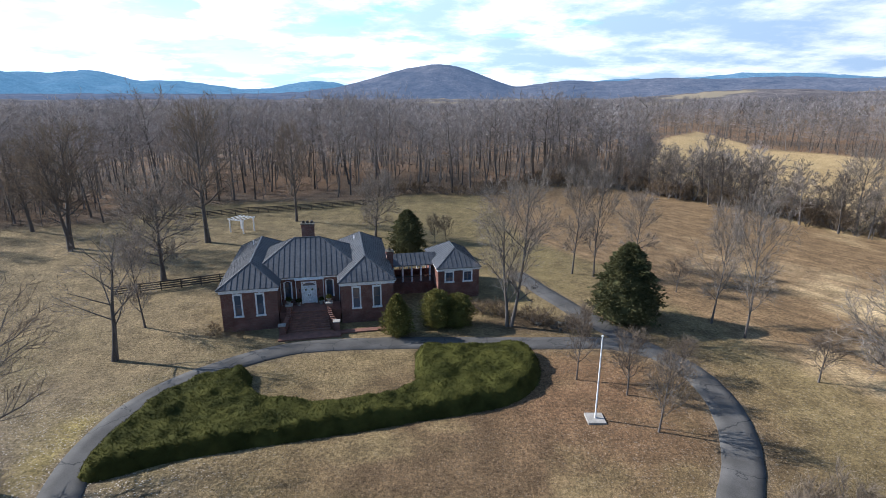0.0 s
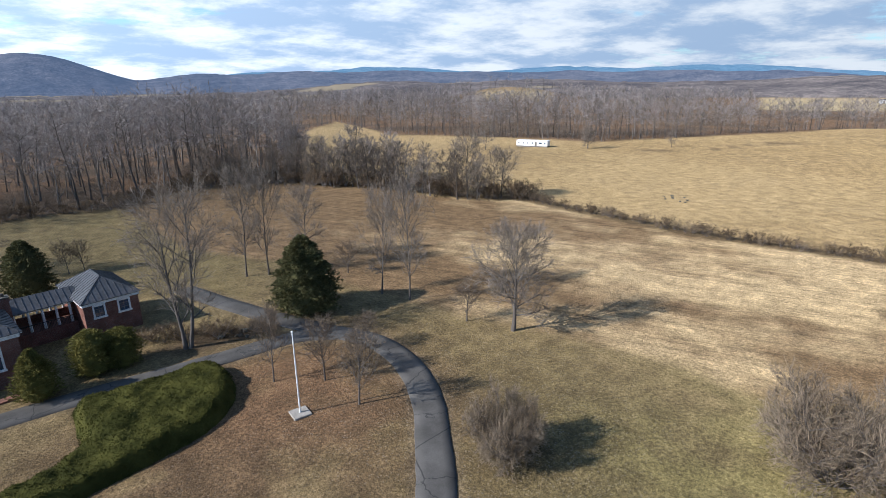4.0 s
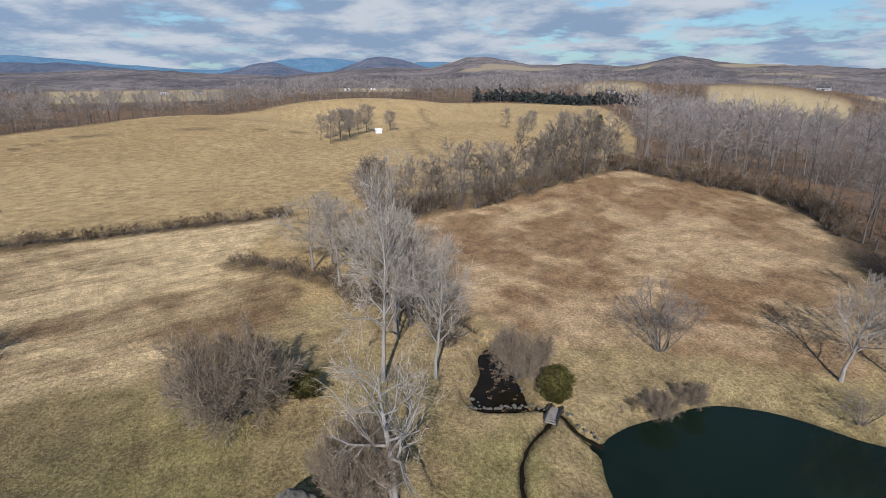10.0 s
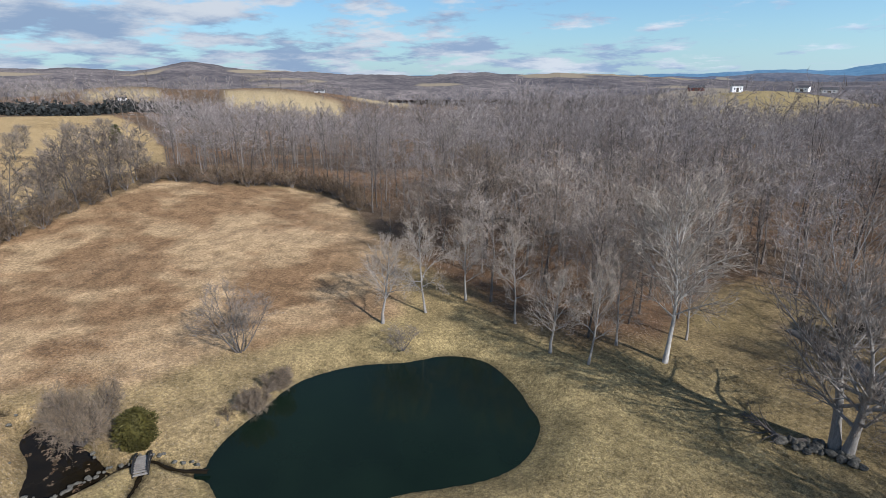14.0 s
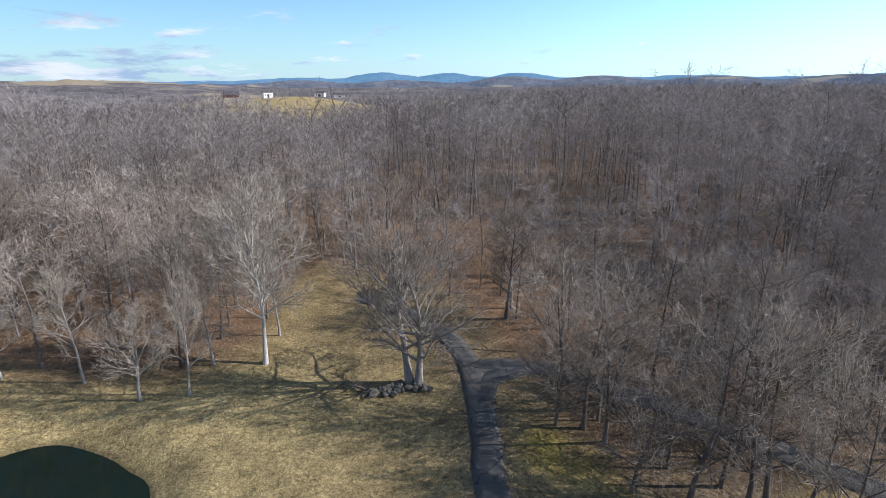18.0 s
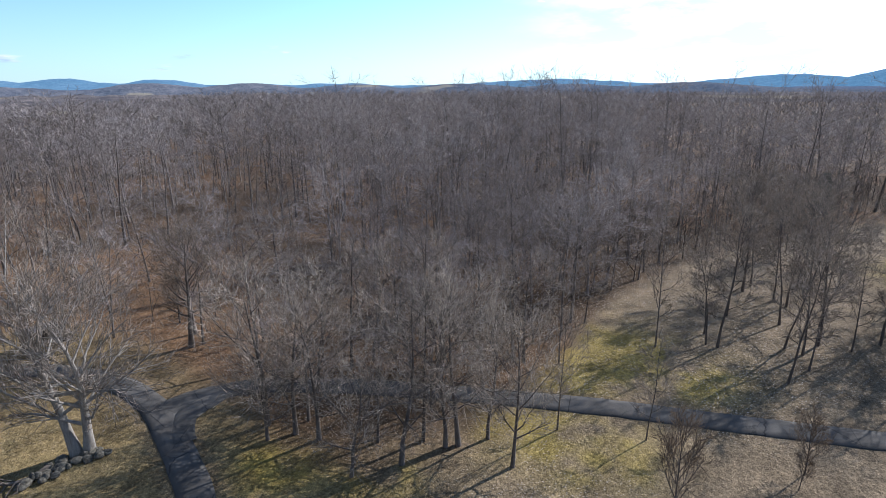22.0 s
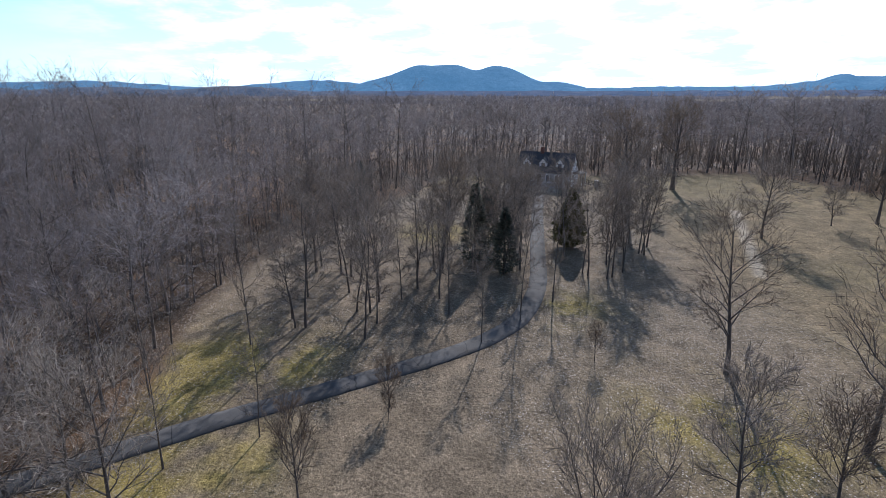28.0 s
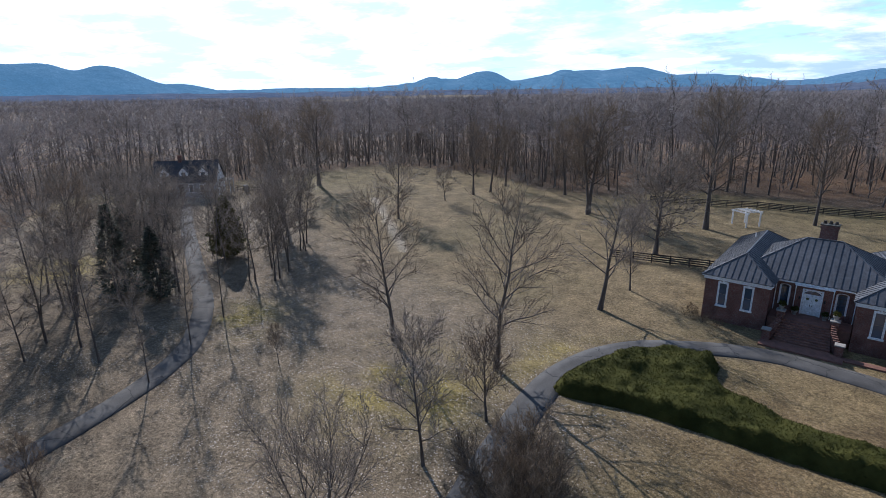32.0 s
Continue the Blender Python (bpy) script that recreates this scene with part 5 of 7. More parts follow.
IRON = two_tone("black_iron", (0.018, 0.018, 0.02), (0.03, 0.03, 0.03), 3.0, 0.55, 20.0)
DARK_ROOM = two_tone("dark_interior", (0.014, 0.014, 0.016), (0.03, 0.028, 0.027), 0.8, 0.9)
GLASS = Mat("window_glass", 0.04, 0.0, 0.9)
GLASS.color(GLASS.mix(GLASS.noise(0.6, 2.0), (0.030, 0.052, 0.090), (0.060, 0.095, 0.150)))
GLASS.b.inputs["Coat Weight"].default_value = 0.6
GLASS = GLASS.m


def roof_slope(name, corners, parent, mat=None, gap=0.62, rib=0.055, thick=0.09):
    """One roof plane with its standing seams. corners: eave left, eave right, then up and round."""
    pts = [Vector(c) for c in corners]
    e = (pts[1] - pts[0]).normalized()
    nrm = e.cross(pts[-1] - pts[0]).normalized()
    if nrm.z < 0:
        nrm = -nrm
    s = nrm.cross(e).normalized()
    bm = B()
    low = [bm.verts.new(p - nrm * thick) for p in pts]
    top = [bm.verts.new(p) for p in pts]
    bm.faces.new(top)
    bm.faces.new(low[::-1])
    n = len(pts)
    for i in range(n):
        bm.faces.new((low[i], low[(i + 1) % n], top[(i + 1) % n], top[i]))
    flat = [((p - pts[0]).dot(e), (p - pts[0]).dot(s)) for p in pts]
    slope = part(name, bm, mat or SLATE, parent)
    u, end = min(f[0] for f in flat) + gap * 0.5, max(f[0] for f in flat)
    while u < end:
        hits = []
        for (a0, b0), (a1, b1) in zip(flat, flat[1:] + flat[:1]):
            if (a0 - u) * (a1 - u) < 0:
                hits.append(b0 + (b1 - b0) * (u - a0) / (a1 - a0))
        if len(hits) >= 2 and max(hits) - min(hits) > 0.3:
            a = pts[0] + e * u + s * min(hits) + nrm * 0.02
            b = pts[0] + e * u + s * max(hits) + nrm * 0.02
            part("seam", bar(B(), a, b, rib * 0.7, rib), mat or SLATE, slope)
        u += gap
    return slope


def hip_roof(parent, x0, x1, y0, y1, z, pitch, mat=None, caps=True):
    """Four seamed slopes with ridge caps."""
    half = min(x1 - x0, y1 - y0) / 2
    zt = z + half * pitch
    if x1 - x0 < y1 - y0:
        a, b = (x0 + half, y0 + half, zt), (x0 + half, y1 - half, zt)
        slopes = [[(x0, y0, z), (x1, y0, z), a], [(x1, y0, z), (x1, y1, z), b, a], [(x1, y1, z), (x0, y1, z), b], [(x0, y1, z), (x0, y0, z), a, b]]
    else:
        a, b = (x0 + half, y0 + half, zt), (x1 - half, y0 + half, zt)
        slopes = [[(x0, y0, z), (x1, y0, z), b, a], [(x1, y0, z), (x1, y1, z), b], [(x1, y1, z), (x0, y1, z), a, b], [(x0, y1, z), (x0, y0, z), a]]
    for c in slopes:
        roof_slope("roof_slope", c, parent, mat)
    if caps:
        bm = B()
        bar(bm, a, b, 0.16, 0.09)
        for c, t in (((x0, y0, z), a), ((x1, y0, z), a if x1 - x0 < y1 - y0 else b), ((x0, y1, z), b if x1 - x0 < y1 - y0 else a), ((x1, y1, z), b)):
            bar(bm, c, t, 0.14, 0.08)
        part("ridge_cap", bm, mat or SLATE, parent)


def wall_x(bm, x0, x1, y, depth, z0, z1, holes):
    """A wall along x from y inwards, with rectangular holes (x0, x1, z0, z1) side by side."""
    x = x0
    for a, b, c, d in sorted(holes):
        box(bm, x, a, y, y + depth, z0, z1)
        box(bm, a, b, y, y + depth, z0, c)
        box(bm, a, b, y, y + depth, d, z1)
        x = b
    box(bm, x, x1, y, y + depth, z0, z1)


def sash_window(parent, x0, x1, z0, z1, y, arched=False, bars=(1, 2), sill=True):
    """White frame, sill, glass panes and glazing bars set in an opening of a wall that faces -y."""
    w = new("window")
    w.parent = parent
    t = 0.11
    bm = B()
    box(bm, x0 - 0.06, x0 + t, y - 0.05, y + 0.12, z0, z1)
    box(bm, x1 - t, x1 + 0.06, y - 0.05, y + 0.12, z0, z1)
    if arched:
        cx, r, n = (x0 + x1) / 2, (x1 - x0) / 2 + 0.06, 10
        for i in range(n):
            a0, a1 = math.pi * i / n, math.pi * (i + 1) / n
            p = [(cx + rr * math.cos(a), z1 + rr * 0.42 * math.sin(a)) for a, rr in ((a0, r), (a1, r), (a1, r - 0.14), (a0, r - 0.14))]
            f = [bm.verts.new((q[0], y - 0.05, q[1])) for q in p]
            k = [bm.verts.new((q[0], y + 0.12, q[1])) for q in p]
            bm.faces.new(f[::-1])
            bm.faces.new(k)
            for j in range(4):
                bm.faces.new((f[j], f[(j + 1) % 4], k[(j + 1) % 4], k[j]))
    else:
        box(bm, x0 - 0.06, x1 + 0.06, y - 0.06, y + 0.12, z1 - t, z1 + 0.10)
    part("window_frame", bm, TRIM, w)
    if sill:
        part("window_sill", box(B(), x0 - 0.12, x1 + 0.12, y - 0.14, y + 0.1, z0 - 0.12, z0 + 0.06, 0.015), TRIM, w)
    nx, nz = bars
    bm = B()
    for i in range(1, nx):
        x = x0 + (x1 - x0) * i / nx
        box(bm, x - 0.018, x + 0.018, y + 0.035, y + 0.06, z0, z1)
    for i in range(1, nz):
        z = z0 + (z1 - z0) * i / nz
        box(bm, x0, x1, y + 0.033, y + 0.062, z - 0.02, z + 0.02)
    part("glazing_bars", bm, IRON if arched else GREY_WOOD, w)
    for i in range(2):
        za, zb = z0 + (z1 - z0) * i / 2, z0 + (z1 - z0) * (i + 1) / 2
        part("pane", box(B(), x0 + 0.02, x1 - 0.02, y + 0.065, y + 0.08, za + 0.01, zb - 0.01), GLASS, w)
    return w


# ---------------------------------------------------------------- the brick house


def brick_house():
    h = new("house")
    h.matrix_basis = pose(-25.0, 55.1, 0, 0, 0, 11.6)
    tagged(h, "red brick house with hipped grey standing-seam metal roof", "house")
    ze = 5.0
    # wings: walls 0.3 m inside the eaves
    for x0, x1, wins in ((0.3, 6.4, ((1.65, 2.55), (4.05, 4.95))), (13.5, 19.6, ((14.8, 15.75), (17.2, 18.15)))):
        bm = B()
        wall_x(bm, x0, x1, 0.35, 0.35, -0.3, ze, [(a, b, 1.85, 4.45) for a, b in wins])
        part("front_wall", bm, BRICK, h)
        part("side_wall", box(B(), x0, x0 + 0.35, 0.7, 18.5, -0.3, ze), BRICK, h)
        part("side_wall", box(B(), x1 - 0.35, x1, 0.7, 18.5, -0.3, ze), BRICK, h)
        part("back_wall", box(B(), x0 + 0.35, x1 - 0.35, 18.15, 18.5, -0.3, ze), BRICK, h)
        part("inner_floor", box(B(), x0 + 0.35, x1 - 0.35, 0.7, 18.15, 0.7, 1.0), DARK_ROOM, h)
        for a, b in wins:
            sash_window(h, a, b, 1.85, 4.45, 0.35)
            part("keystone", box(B(), (a + b) / 2 - 0.09, (a + b) / 2 + 0.09, 0.30, 0.36, 4.56, 4.76), TRIM, h)
        bm = B()
        box(bm, x0 - 0.12, x1 + 0.12, 0.17, 0.34, ze - 0.32, ze + 0.02)
        box(bm, x0 - 0.30, x1 + 0.30, 0.0, 0.34, ze + 0.02, ze + 0.14)
        box(bm, x0 - 0.12, x0 - 0.01, 0.34, 18.6, ze - 0.32, ze + 0.02)
        box(bm, x1 + 0.01, x1 + 0.12, 0.34, 18.6, ze - 0.32, ze + 0.02)
        box(bm, x0 - 0.30, x0 - 0.01, 0.34, 18.8, ze + 0.02, ze + 0.14)
        box(bm, x1 + 0.01, x1 + 0.30, 0.34, 18.8, ze + 0.02, ze + 0.14)
        part("cornice", bm, TRIM, h)
        hip_roof(h, x0 - 0.35, x1 + 0.35, -0.05, 18.85, ze + 0.16, 0.62)
        part("roof_vent", rod(B(), (x0 + 2.2, 13.0, 6.6), (x0 + 2.2, 13.0, 7.35), 0.06, 0.06, 8), TRIM, h)
    # recessed centre with the entry
    bm = B()
    wall_x(bm, 6.4, 8.35, 3.4, 0.35, -0.3, 5.2, [(6.9, 7.8, 2.35, 4.55)])
    part("front_wall", bm, BRICK, h)
    bm = B()
    wall_x(bm, 11.45, 13.5, 3.4, 0.35, -0.3, 5.2, [(11.75, 12.7, 2.35, 4.55)])
    part("front_wall", bm, BRICK, h)
    bm = B()
    wall_x(bm, 8.35, 11.45, 3.1, 0.4, -0.3, 5.2, [(9.02, 10.58, 1.8, 4.5)])
    part("entry_wall", bm, BRICK, h)
    part("back_wall", box(B(), 6.4, 13.5, 13.4, 13.75, -0.3, 5.2), BRICK, h)
    sash_window(h, 6.9, 7.8, 2.35, 4.4, 3.4, True, (3, 5), False)
    sash_window(h, 11.75, 12.7, 2.35, 4.4, 3.4, True, (3, 5), False)
    bm = B()
    box(bm, 6.5, 13.4, 2.86, 3.38, 5.0, 5.24)
    box(bm, 8.2, 11.6, 2.7, 3.09, 4.86, 5.0)
    part("cornice", bm, TRIM, h)
    hip_roof(h, 2.3, 17.0, 2.75, 14.3, 5.26, 0.585)
    for x in (6.55, 8.3, 11.5, 13.35):
        part("downspout", rod(B(), (x, 3.0, 0.6), (x, 3.0, 5.0), 0.045, 0.045, 8), TRIM, h)
    # double door
    door = new("door")
    door.parent = h
    part("door_frame", box(box(box(B(), 8.9, 9.05, 3.02, 3.2, 1.8, 4.5), 10.55, 10.7, 3.02, 3.2, 1.8, 4.5), 8.9, 10.7, 3.0, 3.2, 4.42, 4.56), TRIM, door)
    for x0, x1, hx in ((9.06, 9.795, 9.70), (9.805, 10.54, 9.90)):
        bm = B()
        box(bm, x0, x1, 3.12, 3.18, 1.82, 4.02)
        for za, zb in ((1.98, 2.7), (2.82, 3.4)):
            box(bm, x0 + 0.1, x1 - 0.1, 3.10, 3.12, za, zb, 0.012)
        leaf = part("door_leaf", bm, TRIM, door)
        part("door_handle", rod(B(), (hx, 3.06, 2.75), (hx, 3.06, 2.95), 0.025, 0.025, 8), IRON, leaf)
        part("wreath", rod(B(), ((x0 + x1) / 2, 3.09, 3.52), ((x0 + x1) / 2, 3.115, 3.52), 0.13, 0.13, 12), NEEDLE, leaf)
    bm = B()
    n, cx = 12, 9.8
    ring = [bm.verts.new((cx + 0.72 * math.cos(math.pi * i / n), 3.13, 4.06 + 0.36 * math.sin(math.pi * i / n))) for i in range(n + 1)]
    bm.faces.new(ring)
    part("fanlight", bm, GLASS, door)
    bm = B()
    for i in range(n):
        a, b = [(cx + 0.78 * math.cos(t), 3.1, 4.06 + 0.40 * math.sin(t)) for t in (math.pi * i / n, math.pi * (i + 1) / n)]
        bar(bm, a, b, 0.07, 0.1)
    part("arch_trim", bm, TRIM, door)
    for x in (8.72, 10.88):
        part("wall_lantern", box(B(), x - 0.07, x + 0.07, 2.94, 3.09, 3.35, 3.68, 0.02), IRON, h)
    # landing, steps and their cheek walls
    part("landing", box(B(), 6.5, 13.4, 0.6, 3.1, 0.3, 1.78), PAVER, h)
    for i in range(9):
        part("step", box(B(), 7.75 - i * 0.04, 11.9 + i * 0.04, 0.6 - 0.26 * (i + 1), 0.6 - 0.26 * i, -0.1, 1.6 - 0.18 * i, 0.012), PAVER, h)
    for s, xa, xb in ((-1, 7.6, 6.95), (1, 12.05, 12.75)):
        bm = B()
        n = 8
        for i in range(n):
            t0, t1 = i / n, (i + 1) / n
            x0, x1 = xa + (xb - xa) * t0 ** 2, xa + (xb - xa) * t1 ** 2
            y0, y1 = 0.6 - 2.0 * t0, 0.6 - 2.0 * t1
            z0 = 2.15 - 1.1 * (t0 + t1) / 2
            box(bm, min(x0, x1) - 0.16, max(x0, x1) + 0.16, y1, y0, -0.1, z0)
        part("cheek_wall", bm, BRICK, h)
        bm = B()
        for i in range(n):
            t0, t1 = i / n, (i + 1) / n
            x0, x1 = xa + (xb - xa) * t0 ** 2, xa + (xb - xa) * t1 ** 2
            z0 = 2.15 - 1.1 * (t0 + t1) / 2
            box(bm, min(x0, x1) - 0.2, max(x0, x1) + 0.2, 0.6 - 2.0 * t1, 0.6 - 2.0 * t0, z0, z0 + 0.08)
        part("coping", bm, PAVER, h)
        for px, py, top in ((xa + s * 0.05, 0.95, 2.5), (xb + s * 0.1, -1.6, 1.15)):
            pier = part("pier", box(B(), px - 0.33, px + 0.33, py - 0.33, py + 0.33, -0.2, top), BRICK, h)
            part("pier_cap", box(B(), px - 0.42, px + 0.42, py - 0.42, py + 0.42, top, top + 0.12, 0.03), CONCRETE, pier, "pale stone cap")
    # chimneys
    for x0, x1, y0, y1, z0, z1 in ((8.95, 10.55, 10.6, 11.6, 6.0, 9.75), (19.62, 20.45, 7.6, 8.5, -0.2, 6.3)):
        bm = B()
        box(bm, x0, x1, y0, y1, z0, z1)
        box(bm, x0 - 0.07, x1 + 0.07, y0 - 0.07, y1 + 0.07, z1 - 0.35, z1 - 0.1)
        c = part("chimney", bm, BRICK, h)
        part("chimney_cap", box(B(), x0 - 0.1, x1 + 0.1, y0 - 0.1, y1 + 0.1, z1, z1 + 0.1), STONE, c)
        k = 3 if x1 - x0 > 1.2 else 1
        for i in range(k):
            x = x0 + (x1 - x0) * (i + 0.5) / k
            part("chimney_pot", rod(B(), (x, (y0 + y1) / 2, z1 + 0.1), (x, (y0 + y1) / 2, z1 + 0.42), 0.19, 0.15, 10), DARK_WOOD, c)
    # breezeway with white columns
    part("terrace_wall", box(B(), 19.62, 26.0, 8.6, 8.95, -0.3, 1.5), BRICK, h)
    part("terrace_floor", box(B(), 19.62, 26.0, 8.95, 12.4, 1.2, 1.5), PAVER, h)
    part("porch_beam", box(B(), 19.7, 26.0, 9.0, 9.3, 3.72, 3.98), TRIM, h)
    part("porch_back_wall", box(B(), 19.7, 26.0, 12.1, 12.4, 1.5, 2.3), BRICK, h)
    for i in range(5):
        x = 20.6 + i * 1.25
        for y in (9.15, 12.25):
            part("column", rod(B(), (x, y, 1.5), (x, y, 3.72), 0.15, 0.12, 12), TRIM, h)
    roof_slope("roof_slope", [(19.6, 8.75, 3.95), (26.6, 8.75, 3.95), (26.6, 10.7, 5.1), (19.6, 10.7, 5.1)], h)
    roof_slope("roof_slope", [(26.6, 12.65, 3.95), (19.6, 12.65, 3.95), (19.6, 10.7, 5.1), (26.6, 10.7, 5.1)], h)
    rail = B()
    box(rail, 19.7, 26.0, 8.62, 8.68, 2.36, 2.42)
    for i in range(46):
        x = 19.75 + i * 0.138
        box(rail, x - 0.012, x + 0.012, 8.638, 8.662, 1.5, 2.36)
    part("railing", rail, IRON, h)
    # brick walk before the steps
    part("front_walk", box(B(), 6.5, 13.3, -3.3, -1.74, -0.1, 0.17), PAVER, h)
    part("side_walk", box(B(), 13.3, 19.4, -2.6, -1.8, -0.1, 0.165), PAVER, h)
    return h


brick_house()


def pavilion():
    h = new("garage")
    h.matrix_basis = pose(-25.0, 55.1, 0, 0, 0, 11.6)
    tagged(h, "small brick pavilion garage with hipped metal roof", "garage")
    x0, x1, y0, y1, ze = 26.1, 31.6, 5.8, 14.8, 4.1
    bm = B()
    wins = ((27.0, 28.15), (29.45, 30.65))
    wall_x(bm, x0, x1, y0, 0.35, -0.3, ze, [(a, b, 2.3, 3.7) for a, b in wins])
    part("front_wall", bm, BRICK, h)
    part("side_wall", box(B(), x0, x0 + 0.35, y0 + 0.35, y1, -0.3, ze), BRICK, h)
    part("side_wall", box(B(), x1 - 0.35, x1, y0 + 0.35, y1, -0.3, ze), BRICK, h)
    part("back_wall", box(B(), x0 + 0.35, x1 - 0.35, y1 - 0.35, y1, -0.3, ze), BRICK, h)
    for a, b in wins:
        sash_window(h, a, b, 2.3, 3.7, y0, False, (2, 3))
    bm = B()
    box(bm, x0 - 0.12, x1 + 0.12, y0 - 0.16, y0 - 0.01, ze - 0.25, ze + 0.12)
    box(bm, x0 - 0.14, x0 - 0.01, y0 - 0.01, y1, ze - 0.25, ze + 0.12)
    box(bm, x1 + 0.01, x1 + 0.14, y0 - 0.01, y1, ze - 0.25, ze + 0.12)
    part("cornice", bm, TRIM, h)
    hip_roof(h, x0 - 0.3, x1 + 0.3, y0 - 0.3, y1 + 0.3, ze + 0.13, 0.62)
    return h


pavilion()


# ---------------------------------------------------------------- cottage in the trees
SHAKE = two_tone("dark_shingles", (0.055, 0.055, 0.06), (0.085, 0.085, 0.09), 0.8, 0.85, 6.0, 0.01)
STUCCO = two_tone("grey_clapboard", (0.33, 0.33, 0.34), (0.42, 0.42, 0.43), 1.2, 0.85, 9.0)


def cottage():
    h = new("cottage")
    h.matrix_basis = pose(-133.4, 23.0, gz(-131, 30), 0, 0, 59.0)
    tagged(h, "grey cottage with dark roof and three white dormers among trees", "cottage")
    w, d, ze, zr = 13.6, 8.0, 3.7, 8.0
    bm = B()
    wall_x(bm, 0, w, 0, 0.3, -0.4, ze, [(1.1, 2.1, 1.2, 3.0), (3.4, 4.4, 1.2, 3.0), (5.5, 6.6, 0.3, 3.0), (7.7, 8.7, 1.2, 3.0), (10.0, 11.0, 1.2, 3.0)])
    part("front_wall", bm, STUCCO, h)
    for a in (1.1, 3.4, 7.7, 10.0):
        sash_window(h, a, a + 1.0, 1.2, 3.0, 0.0, False, (2, 4))
    part("front_door", box(B(), 5.55, 6.55, 0.1, 0.18, 0.3, 2.95), DARK_WOOD, h)
    part("back_wall", box(B(), 0, w, d - 0.3, d, -0.4, ze), STUCCO, h)
    for x in (0.0, w - 0.25):
        bm = B()
        f = [bm.verts.new(p) for p in ((x, 0.3, -0.4), (x, d - 0.3, -0.4), (x, d - 0.3, ze), (x, d / 2, zr - 0.2), (x, 0.3, ze))]
        k = [bm.verts.new((x + 0.25, v.co.y, v.co.z)) for v in f]
        bm.faces.new(f[::-1])
        bm.faces.new(k)
        for i in range(5):
            bm.faces.new((f[i], f[(i + 1) % 5], k[(i + 1) % 5], k[i]))
        part("gable_wall", bm, TRIM if x else STUCCO, h)
    roof_slope("roof_slope", [(-0.3, -0.4, ze - 0.2), (w + 0.3, -0.4, ze - 0.2), (w + 0.3, d / 2, zr), (-0.3, d / 2, zr)], h, SHAKE, 99)
    roof_slope("roof_slope", [(w + 0.3, d + 0.4, ze - 0.2), (-0.3, d + 0.4, ze - 0.2), (-0.3, d / 2, zr), (w + 0.3, d / 2, zr)], h, SHAKE, 99)
    for x in (1.5, 5.7, 9.9):
        dm = new("dormer")
        dm.parent = h
        bm = B()
        wall_x(bm, x, x + 1.9, 0.9, 0.12, ze, 5.7, [(x + 0.5, x + 1.4, 4.4, 5.6)])
        f = [bm.verts.new(p) for p in ((x, 0.9, 5.7), (x + 1.9, 0.9, 5.7), (x + 0.95, 0.9, 6.75))]
        bm.faces.new(f)
        part("dormer_front", bm, TRIM, dm)
        part("dormer_cheek", box(B(), x, x + 0.1, 1.02, 3.0, ze, 5.7), TRIM, dm)
        part("dormer_cheek", box(B(), x + 1.8, x + 1.9, 1.02, 3.0, ze, 5.7), TRIM, dm)
        part("pane", box(B(), x + 0.5, x + 1.4, 0.98, 1.0, 4.4, 5.6), GLASS, dm)
        roof_slope("dormer_roof", [(x - 0.15, 3.6, 5.6), (x - 0.15, 0.75, 5.6), (x + 0.95, 0.75, 6.85), (x + 0.95, 3.6, 6.85)], dm, SHAKE, 99)
        roof_slope("dormer_roof", [(x + 2.05, 0.75, 5.6), (x + 2.05, 3.6, 5.6), (x + 0.95, 3.6, 6.85), (x + 0.95, 0.75, 6.85)], dm, SHAKE, 99)
    part("chimney", box(box(B(), 5.0, 5.8, d / 2 - 0.4, d / 2 + 0.4, zr - 1.0, zr + 1.1), 4.93, 5.87, d / 2 - 0.47, d / 2 + 0.47, zr + 1.1, zr + 1.22), BRICK, h)
    # side porch
    part("porch_roof", box(B(), w + 0.3, w + 2.8, 1.6, 5.4, 3.4, 3.55), SHAKE, h)
    for x, y in ((w + 2.6, 1.8), (w + 2.6, 5.2), (w + 0.6, 1.8)):
        part("porch_post", box(B(), x - 0.08, x + 0.08, y - 0.08, y + 0.08, -0.3, 3.4), TRIM, h)
    return h


cottage()

# ---------------------------------------------------------------- evergreens and shrubs


def evergreen_mesh(seed, h, r, shape, n, size, droop=0.25):
    """Needle sprays filling a crown; shape gives the relative radius at each height."""
    rng = random.Random(seed)
    s = Soup()
    for i in range(n):
        f = rng.random() ** 0.85
        ang = rng.uniform(0, 6.283)
        lobes = 0.82 + 0.15 * math.sin(ang * 5 + f * 9 + seed) + 0.12 * math.sin(f * 46 + 2 * math.sin(ang * 3 + seed)) + 0.06 * math.sin(ang * 11 - f * 23)
        rad = r * shape(f) * lobes
        q = math.sqrt(rng.uniform(0.25, 1.0))
        out = Vector((math.cos(ang), math.sin(ang), 0))
        p = out * rad * q + Vector((0, 0, h * (0.03 + 0.95 * f)))
        d = (out * rng.uniform(0.6, 1.0) + Vector((rng.uniform(-0.5, 0.5), rng.uniform(-0.5, 0.5), rng.uniform(-droop, 0.55)))).normalized()
        ln = size * rng.uniform(0.7, 1.4)
        side = veer(rng, d, 90)
        s.blade(p, p + d * ln, ln * 0.5, side)
        s.blade(p + d * ln * 0.25, p + (d + side * 0.8).normalized() * ln * 0.8, ln * 0.3, veer(rng, d, 90))
    return s


